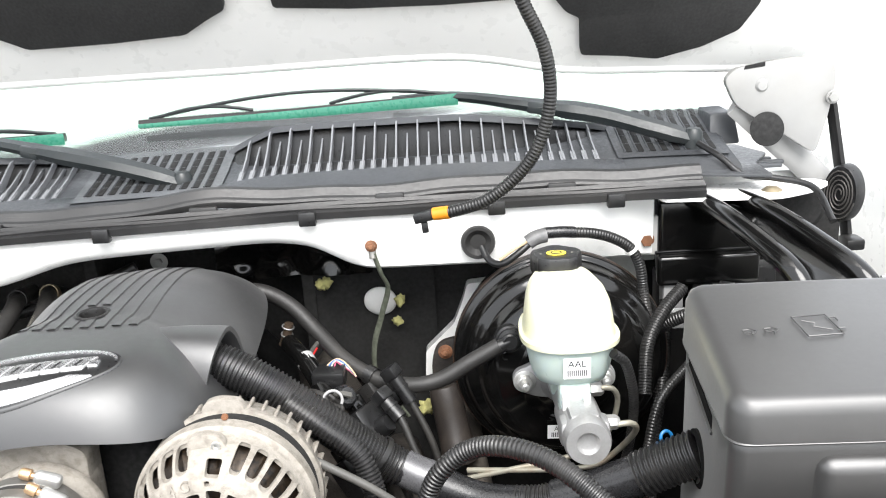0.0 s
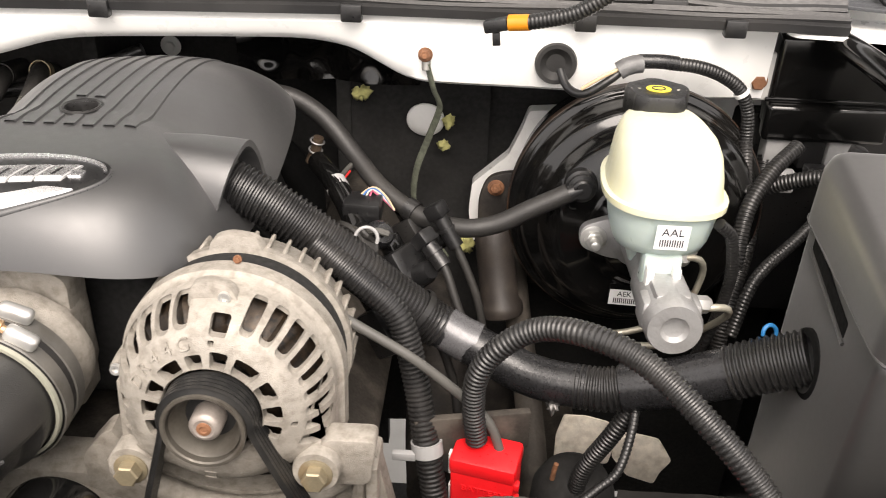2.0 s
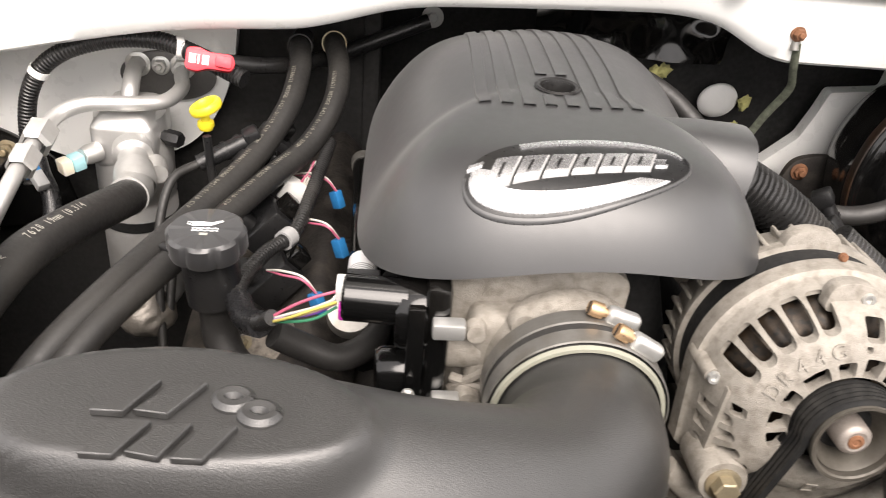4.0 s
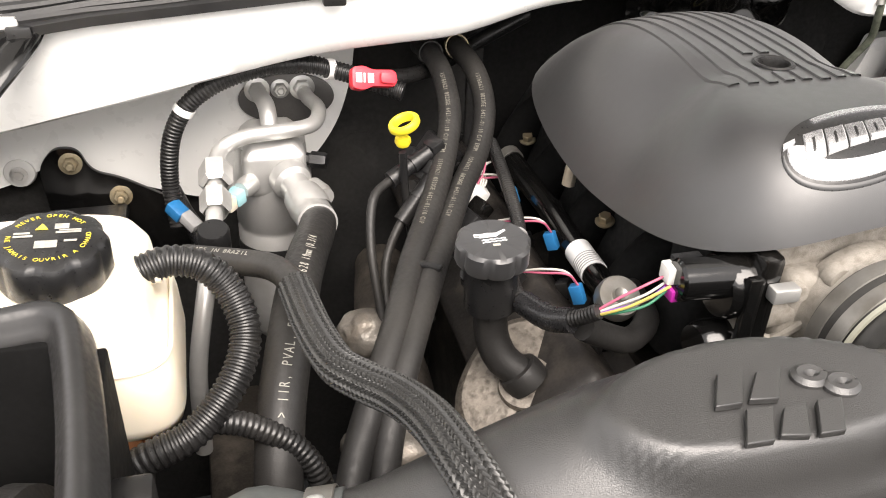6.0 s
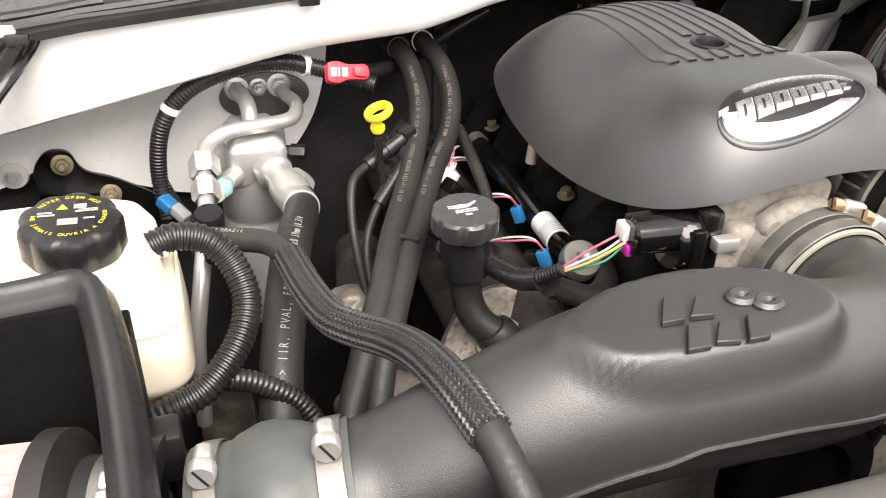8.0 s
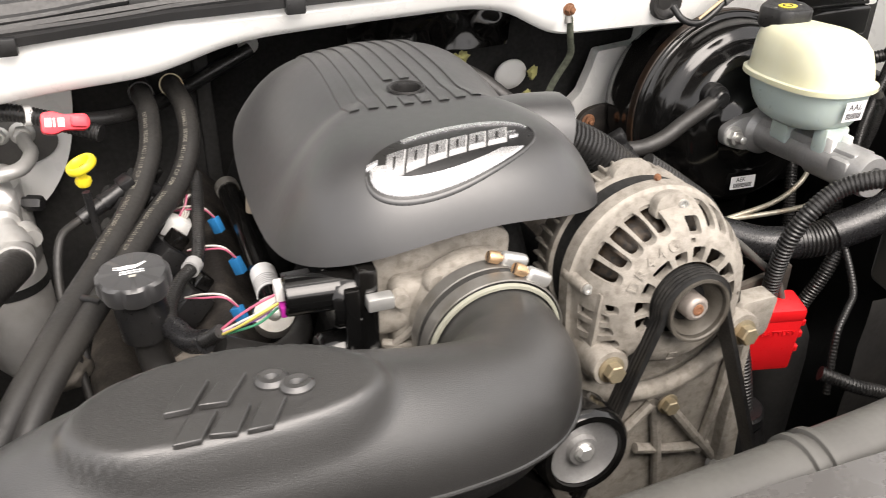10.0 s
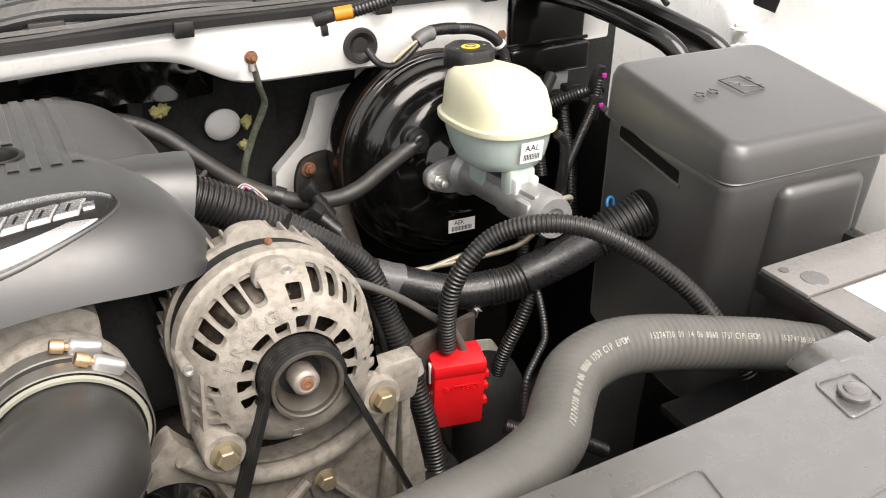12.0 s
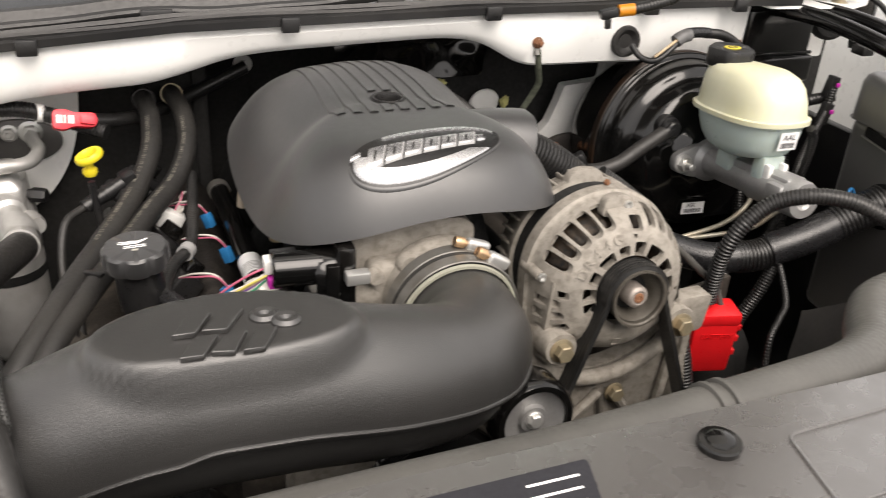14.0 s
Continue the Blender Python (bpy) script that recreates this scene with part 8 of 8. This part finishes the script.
for k, (cn, dz) in enumerate((("yellow", 0.003), ("tan", 0.001), ("green", -0.004), ("purple", -0.002), ("white", 0.0), ("pink", 0.0045))):
    o = 0.0022 * (k - 2.5)
    part("wire", hose([(-0.580, 0.692, 1.122 + o * 0.3), (-0.562, 0.680 + o, 1.136 + dz), (-0.545, 0.676 + o, 1.145 + dz * 1.6), (-0.530, 0.678 + o, 1.152 + dz)], 0.0011, 8, 0.004), WIRES[cn], ll)
mg = thing("throttle_plug", (-0.52, 0.68, 1.14), "white and magenta electrical plug on the throttle motor", "connector")
part("shell", moved(box(-0.0075, 0.0075, -0.007, 0.007, -0.012, 0.012, 0.0015), axis_to((-0.519, 0.683, 1.160), (1, 0, 0))), WHITE_PL, mg)
part("lock", moved(box(-0.007, 0.007, -0.008, 0.002, -0.011, 0.011, 0.0015), axis_to((-0.518, 0.677, 1.149), (1, 0, 0))), MAGENTA, mg, "magenta lock tab")
part("insert", moved(box(-0.006, 0.006, -0.004, 0.004, -0.008, 0.0145, 0.001), axis_to((-0.516, 0.684, 1.168), (1, 0, 0))), BLACK_PL, mg)
for i, (x, y, z) in enumerate(((-0.549, 0.962, 1.075), (-0.540, 0.870, 1.075), (-0.552, 0.775, 1.080))):
    c = thing("injector_plug", (x, y, z), "blue injector plug with pink and white wires", "connector", "injector plugs")
    part("shell", moved(box(-0.0045, 0.0045, -0.0055, 0.0055, -0.009, 0.009, 0.0012), axis_to((x, y, z), (0.3, -0.25, -0.9))), BLUE, c)
    part("body", moved(box(-0.007, 0.007, -0.007, 0.007, -0.03, -0.012, 0.002), axis_to((x + 0.008, y - 0.008, z - 0.03), (-0.3, 0.25, 0.9))), BLACK_PL, c)
    for k, cn in enumerate(("pink", "white")):
        part("wire", hose([(x, y, z + 0.008), (x - 0.012, y + 0.004 * k, z + 0.022), (x - 0.030, y + 0.012, z + 0.018 + 0.004 * k), (x - 0.045, y + 0.03, z + 0.010)], 0.0011, 8, 0.004), WIRES[cn], c)
wc = thing("loose_connector", (-0.60, 0.97, 1.06), "pale plastic connector with twisted white wires", "connector")
part("shell", moved(box(-0.014, 0.014, -0.009, 0.009, -0.011, 0.011, 0.002), Matrix.Translation((-0.592, 0.965, 1.080)) @ Matrix.Rotation(radians(30), 4, "Y")), WHITE_PL, wc)
for k in range(4):
    part("wire", hose([(-0.592, 0.965, 1.075), (-0.585 + 0.003 * k, 0.97, 1.09), (-0.578, 0.975 + 0.004 * k, 1.098), (-0.574 + 0.002 * k, 0.985, 1.105), (-0.575, 0.995, 1.095)], 0.0013, 6, 0.004), WIRES["white" if k else "pink"], wc)


def coil(p, d, parent_name="ignition_coil"):
    """An ignition coil block with its plug and boot."""
    c = thing(parent_name, p, "black ignition coil with its plug and lead", "ignition coil", "ignition coils")
    m = axis_to(p, d)
    part("block", moved(box(-0.020, 0.020, -0.024, 0.024, -0.016, 0.016, 0.004), m), BLACK_PL, c)
    part("plug", moved(box(-0.010, 0.010, 0.018, 0.040, -0.008, 0.010, 0.003), m), GLOSS, c)
    part("tower", moved(lathe([(0, 0.022), (0.009, 0.022), (0.011, 0.018), (0.012, 0.0)], 18, Matrix.Translation((0, -0.01, 0.012))), m), BLACK_PL, c)
    return c


for p, d in (((-0.625, 1.00, 1.105), (-0.7, -0.2, 0.6)), ((-0.630, 0.965, 1.085), (-0.7, -0.2, 0.6)), ((-0.615, 0.925, 1.060), (-0.6, -0.2, 0.7)), ((-0.60, 0.86, 1.045), (-0.6, -0.2, 0.7)), ((-0.085, 0.96, 1.075), (0.6, -0.4, 0.6)), ((-0.095, 0.895, 1.070), (0.6, -0.4, 0.6)), ((-0.105, 0.83, 1.045), (0.6, -0.4, 0.6))):
    coil(p, d)
for P in ([(-0.634, 0.97, 1.133), (-0.682, 0.952, 1.112), (-0.703, 0.93, 1.105), (-0.711, 0.90, 1.070), (-0.708, 0.87, 1.02), (-0.70, 0.83, 0.95)], [(-0.637, 0.95, 1.1155), (-0.675, 0.93, 1.077), (-0.697, 0.90, 1.045), (-0.70, 0.86, 0.99)], [(-0.075, 0.89, 1.11), (-0.055, 0.875, 1.09), (-0.04, 0.86, 1.055), (-0.025, 0.85, 1.02), (-0.01, 0.84, 0.95)], [(-0.066, 0.935, 1.118), (-0.045, 0.925, 1.085), (-0.02, 0.91, 1.03), (-0.005, 0.90, 0.95)],
          [(-0.085, 0.83, 1.075), (-0.06, 0.82, 1.05), (-0.04, 0.81, 1.0), (-0.03, 0.80, 0.93)]):
    pw = thing("spark_plug_lead", P[0], "black rubber spark plug lead with a thick boot", "ignition lead", "spark plug leads")
    part("lead", hose(P, 0.0045, 10), RUBBER, pw)
    part("boot", hose(P[:2], 0.0085, 14), BLACK_PL, pw)
    part("boot_end", moved(box(-0.010, 0.010, -0.010, 0.010, -0.006, 0.010, 0.003), axis_to(P[0], Vector(P[0]) - Vector(P[1]))), BLACK_PL, pw)
    part("boot_ring", hose([tuple(Vector(P[0]).lerp(Vector(P[1]), u)) for u in (0.45, 0.52)], 0.0098, 16), BLACK_PL, pw)
mi = thing("map_sensor_group", (-0.15, 0.96, 1.1), "dark sensor connectors with tangled wires behind the cover", "connector")
part("sensor", box(-0.165, -0.125, 0.93, 0.965, 1.10, 1.125, 0.004), BLACK_PL, mi)
part("sensor", box(-0.150, -0.120, 0.90, 0.925, 1.09, 1.11, 0.004), GLOSS, mi)
part("rail_pipe", hose([(-0.205, 1.02, 1.13), (-0.185, 0.985, 1.128), (-0.165, 0.955, 1.115), (-0.145, 0.92, 1.095)], 0.012, 16), GLOSS, mi)
part("rail_label", hose([(-0.180, 0.979, 1.126), (-0.174, 0.969, 1.1215)], 0.0124, 18), GREY_PL, mi, "grey printed label")
part("fitting", hose([(-0.223, 1.06, 1.11), (-0.2155, 1.06, 1.126), (-0.211, 1.06, 1.142)], 0.0060, 14), mat("brown_fitting", (0.12, 0.085, 0.06), 0.45, 0.4, var=0.3, scale=80), mi, "brown pipe end")
for p, d, q in (((-0.2155, 1.06, 1.126), (0.25, -0.2, 1), 0.0075), ((-0.213, 1.06, 1.137), (0.3, -0.1, 1), 0.0078)):
    part("spring_clip", sweep(np.array([tuple(axis_to(p, d) @ Vector((q * math.cos(radians(a)), q * math.sin(radians(a)), 0))) for a in range(0, 361, 15)]), 0.0011, 8), ALU_DULL, mi, "bright wire spring clip")
part("loop_wire", hose([(-0.187, 1.01, 1.1), (-0.173, 1.01, 1.124), (-0.159, 1.008, 1.138), (-0.147, 1.005, 1.136), (-0.14, 1.002, 1.124), (-0.142, 1, 1.11)], 0.0032, 10, 0.005), GREY_RUBBER, mi, "grey sleeved wire loop")
part("loop_sleeve", hose([(-0.141, 1.002, 1.127), (-0.1405, 1.001, 1.119), (-0.142, 1, 1.11)], 0.0048, 12, 0.005), WHITE_PL, mi, "pale taped sleeve")
part("red_wire", hose([(-0.183, 1.006, 1.102), (-0.175, 1.006, 1.115), (-0.167, 1.006, 1.127)], 0.0013, 8, 0.004), WIRES["red"], mi)
part("blue_tap", box(-0.182, -0.172, 1.003, 1.010, 1.110, 1.117, 0.001), BLUE, mi)
part("taped_joint", lathe([(0, 0.012), (0.010, 0.011), (0.0145, 0.004), (0.015, -0.006), (0.010, -0.014), (0, -0.015)], 18, axis_to((-0.122, 0.900, 1.108), (0.5, -0.6, 0.5))), TAPE, mi, "lump of black tape")
part("tape_tail", hose([(-0.136, 0.905, 1.100), (-0.132, 0.892, 1.114), (-0.122, 0.886, 1.120), (-0.112, 0.888, 1.116)], 0.0036, 8, 0.004), GREY_RUBBER, mi, "grey tape edge")
for k, cn in enumerate(("tan", "blue", "white", "pink")):
    part("wire", hose([(-0.155 + 0.004 * k, 0.945, 1.112), (-0.148 + 0.004 * k, 0.955, 1.124 + 0.002 * k), (-0.135, 0.962 - 0.003 * k, 1.130), (-0.122, 0.958, 1.122 - 0.002 * k), (-0.112, 0.95, 1.110)], 0.0011, 6, 0.004), WIRES[cn], mi)
for k in range(5):
    part("black_wire", hose([(-0.17 + 0.006 * k, 0.92, 1.10), (-0.16 + 0.006 * k, 0.90 - 0.004 * k, 1.118), (-0.14 + 0.004 * k, 0.885, 1.115 - 0.003 * k), (-0.125, 0.87 - 0.005 * k, 1.09)], 0.0035, 8, 0.006), RUBBER, mi)
part("ring_clip", rim([(0.011 * math.cos(radians(a)), 0.011 * math.sin(radians(a))) for a in range(-30, 220, 15)], 0.0018, plane_at((-0.131, 0.87, 1.120), (0.9, 0.2, 0), (0, 0.4, 0.9)), 8, False), GREY_PL, mi, "grey plastic ring clip")

# wires behind the fuse box and down the reservoir
for P, r, lb in (([(0.178, 0.795, 1.195), (0.192, 0.800, 1.180), (0.204, 0.815, 1.13), (0.203, 0.83, 1.07), (0.195, 0.84, 1.02)], 0.0055, "black level-sensor loom down the reservoir"),
                 ([(0.335, 0.925, 1.200), (0.325, 0.92, 1.165), (0.29, 0.90, 1.13), (0.245, 0.865, 1.10), (0.225, 0.84, 1.05)], 0.0062, "thin black loom behind the fuse box"),
                 ([(0.30, 0.985, 1.19), (0.27, 0.96, 1.17), (0.245, 0.93, 1.14), (0.235, 0.90, 1.09)], 0.0085, "short corrugated loom under the control module"),
                 ([(0.122, 0.744, 1.052), (0.118, 0.72, 1.032), (0.105, 0.69, 1.01), (0.085, 0.675, 1.0), (0.063, 0.66, 0.985), (0.05, 0.64, 0.92)], 0.0042, "thin corrugated sensor lead"),
                 ([(0.02, 0.63, 0.965), (0.05, 0.61, 0.955), (0.09, 0.60, 0.94), (0.13, 0.60, 0.91)], 0.008, "black loom low beside the red box"),
                 ([(0.128, 0.742, 1.055), (0.105, 0.735, 1.01), (0.085, 0.74, 0.96), (0.08, 0.75, 0.90)], 0.0085, "black corrugated loom hanging below the main harness")):
    w = thing("sensor_loom", P[0], lb, "cable loom")
    part("loom", loom(P, r, 0.0038), LOOM, w)
pk = thing("pink_plug_lead", (0.335, 0.925, 1.17), "black plugs with pink lock clips behind the fuse box", "connector")
for x, y, z in ((0.338, 0.93, 1.203), (0.331, 0.922, 1.166)):
    part("plug", moved(box(-0.007, 0.007, -0.007, 0.007, -0.016, 0.016, 0.002), Matrix.Translation((x - 0.004, y, z - 0.004)) @ Matrix.Rotation(radians(12), 4, "Y")), BLACK_PL, pk)
    part("clip", box(x - 0.002, x + 0.004, y - 0.010, y - 0.005, z - 0.003, z + 0.003, 0.001), MAGENTA, pk, "pink lock clip")

# lower bay parts seen through gaps
lowp = thing("exhaust_manifold", (0.0, 0.95, 0.85), "rusty cast exhaust manifold and heat shield", "manifold")
part("log", hose([(-0.08, 1.12, 0.90), (-0.06, 1.0, 0.90), (-0.06, 0.88, 0.89), (-0.05, 0.78, 0.88)], 0.032, 16), DARK_CAST, lowp)
part("log_outlet", hose([(-0.05, 1.05, 0.88), (0.0, 1.06, 0.82), (0.01, 1.05, 0.70)], 0.034, 16), DARK_CAST, lowp)
part("down_pipe", lathe([(0.0, 0.036), (0.018, 0.034), (0.032, 0.024), (0.040, 0.008), (0.042, -0.02), (0.042, -0.16)], 36, Matrix.Translation((0.083, 0.765, 0.905))), INSUL, lowp, "dark domed casting")
part("stub", hose([(0.058, 0.742, 0.945), (0.059, 0.740, 0.960), (0.060, 0.740, 0.966)], 0.0024, 10), RUST, lowp, "rusty stud")
part("bracket", moved(box(-0.05, 0.05, -0.004, 0.004, -0.02, 0.02, 0.002), Matrix.Translation((-0.02, 0.705, 1.030)) @ Matrix.Rotation(radians(12), 4, "Z")), IRON, lowp)
lm = thing("exhaust_manifold", (-0.72, 0.95, 0.85), "rusty cast exhaust manifold and heat shield", "manifold")
part("log", hose([(-0.66, 1.12, 0.90), (-0.68, 1.0, 0.90), (-0.68, 0.88, 0.89), (-0.70, 0.78, 0.88)], 0.032, 16), IRON, lm)
foil = mat("crumpled_foil", (0.24, 0.22, 0.195), 0.42, 0.5, var=0.3, scale=60, bump=0.8, bscale=200, dirt=(0.16, 0.13, 0.10), dscale=40, damt=0.6)
for c, r, k in (((-0.722, 0.868, 0.995), 0.026, 1), ((-0.722, 0.725, 0.975), 0.042, 2)):
    b = bmesh.new()
    bmesh.ops.create_icosphere(b, subdivisions=4, radius=r)
    for q in b.verts:
        w = noise.noise(q.co * 28 + Vector((k * 7.0, 0, 0)))
        q.co *= 1.0 + 0.16 * w + 0.10 * (1 - abs(noise.noise(q.co * 75 + Vector((0, k * 5.0, 0)))) * 2)
        q.co.z *= 0.8
    b.transform(Matrix.Translation(c))
    part("heat_shield", b, foil, lm, "crumpled aluminium heat shield", sharp=60)
sc = thing("steering_shaft", (0.07, 0.95, 0.9), "dirty steel steering shaft below the booster", "shaft")
part("shaft", hose([(0.02, 1.18, 1.0), (0.03, 1.05, 0.94), (0.05, 0.90, 0.86), (0.06, 0.75, 0.78)], 0.016, 14), IRON, sc)
part("boot", lathe([(0, 0.0), (0.019, 0.0), (0.0215, 0.006), (0.0220, 0.030), (0.0225, 0.084), (0.0260, 0.090), (0.0270, 0.098), (0.0250, 0.104), (0.014, 0.104), (0.012, 0.098), (0, 0.096)], 32, axis_to((-0.006, 1.030, 1.050), (0.16, -0.29, -0.95))), mat("dusty_boot", (0.026, 0.021, 0.018), 0.55, var=0.25, scale=60, dirt=(0.06, 0.048, 0.038), dscale=40, damt=0.5), sc, "dusty brown rubber boot")
part("bracket", prism(rounded([(-0.022, 0.945), (-0.024, 1.045), (-0.014, 1.076), (0.016, 1.084), (0.06, 1.08), (0.06, 0.92)], 0.014), 0.010, plane_at((0, 1.126, 0), (1, 0, 0), (0, 0, 1)), 0.002), DARK_CAST, sc)
part("bolt", hexbolt((-0.003, 1.116, 1.062), (0, -1, 0.1), 0.0075, 0.006, 1.4, 0.006), RUST, sc)
part("bolt", hexbolt((-0.009, 1.116, 0.981), (0, -1, 0.1), 0.0075, 0.006, 1.4, 0.006), RUST, sc)
ps = thing("power_steering_reservoir", (-0.045, 0.665, 0.88), "black power steering cap with white symbols", "fluid reservoir")
part("body", lathe([(0.034, -0.12), (0.036, -0.02), (0.030, 0.0)], 32, Matrix.Translation((-0.045, 0.668, 0.892))), BLACK_PL, ps)
part("cap", lathe([(0.028, 0), (0.030, 0.002), (0.030, 0.014), (0.027, 0.017), (0, 0.0175)], 48, Matrix.Translation((-0.045, 0.668, 0.892))), BLACK_PL, ps)
for x0, x1, y0, y1 in ((-0.02, -0.008, -0.006, 0.004), (-0.004, 0.006, -0.008, -0.004), (0.0, 0.010, -0.002, 0.002), (0.008, 0.016, 0.006, 0.012)):
    part("print_bar", box(-0.045 + x0, -0.045 + x1, 0.668 + y0, 0.668 + y1, 0.9098, 0.9101, 0), PRINT, ps)
rf = thing("fender_apron", (0.16, 0.75, 0.9), "black plastic inner apron between engine and fuse box", "panel", kind="structure")
part("panel", padded(0.10, 0.23, 0.55, 1.02, 0.66, 0.004, 12, 30, 9), APRON, rf)
solo("brown_bracket", moved(box(-0.006, 0.006, -0.004, 0.004, -0.03, 0.03, 0.001), Matrix.Translation((-0.872, 0.61, 1.045)) @ Matrix.Rotation(radians(15), 4, "Y")), RUST, "rusty brown steel tab near the coupler", "bracket")

mt = thing("module_harness", (0.35, 1.10, 1.0), "black taped harness bundles hanging below the control module", "cable loom")
# black plate added to darken the gap below the module
part("tray", box(0.30, 0.47, 1.12, 1.15, 0.90, 1.165, 0.006), BLACK_PL, mt)
for x, r in ((0.305, 0.009), (0.39, 0.011)):
    part("loom", loom([(x, 1.085, 1.135), (x - 0.008, 1.06, 1.09), (x - 0.02, 1.02, 1.04), (x - 0.04, 0.98, 0.98), (x - 0.05, 0.95, 0.90)], r, 0.0042), LOOM, mt)
part("loom", loom([(0.345, 0.93, 1.185), (0.318, 0.945, 1.175), (0.29, 0.965, 1.158), (0.262, 0.985, 1.135)], 0.0085, 0.0040), LOOM, mt)
for x, y, z in ((0.31, 1.03, 1.13), (0.345, 1.035, 1.135), (0.375, 1.04, 1.14)):
    part("plug", box(x - 0.012, x + 0.012, y - 0.008, y + 0.010, z - 0.012, z + 0.012, 0.003), GREY_PL if x < 0.34 else BLACK_PL, mt)

b = bmesh.new()
bmesh.ops.create_icosphere(b, subdivisions=3, radius=0.012)
for q in b.verts:
    q.co *= 0.4 + 1.2 * abs(noise.noise(q.co * 160))
    q.co.x *= 0.6
b.transform(Matrix.Translation((0.052, 0.752, 1.028)))
part("torn_tape", b, mat("torn_foil_tape", (0.28, 0.27, 0.26), 0.4, 0.4, var=0.3, scale=200), mainl, "torn grey tape end")

# pale boards added behind the red box to stand in for bright ground
boards = thing("ground_boards", (0.15, 0.98, 0.78), "pale boards added below the brake lines in place of bright ground", "shield")
board = mat("pale_board", (0.78, 0.72, 0.62), 0.8, var=0.14, scale=90, bump=0.6, bscale=250, dirt=(0.42, 0.35, 0.27), dscale=70, damt=0.5)
for o, y in (([(0.096, 0.823), (0.124, 0.823), (0.154, 0.815), (0.166, 0.788), (0.159, 0.746), (0.090, 0.746), (0.089, 0.790)], 0.978),
             ([(0.164, 0.805), (0.189, 0.804), (0.216, 0.798), (0.227, 0.780), (0.237, 0.763), (0.225, 0.742), (0.220, 0.722), (0.184, 0.734), (0.161, 0.765)], 0.972)):
    part("sheet", prism(rounded(o, 0.004, 2), 0.003, plane_at((0, y, 0), (1, 0, 0), (0, 0, 1)), 0.001), board, boards)
# unseen bar added to carry the boards
part("support_bar", hose([(0.150, 0.985, 0.77), (0.150, 0.985, 0.65), (0.150, 0.985, 0.50)], 0.006, 10), BLACK_PL, boards)
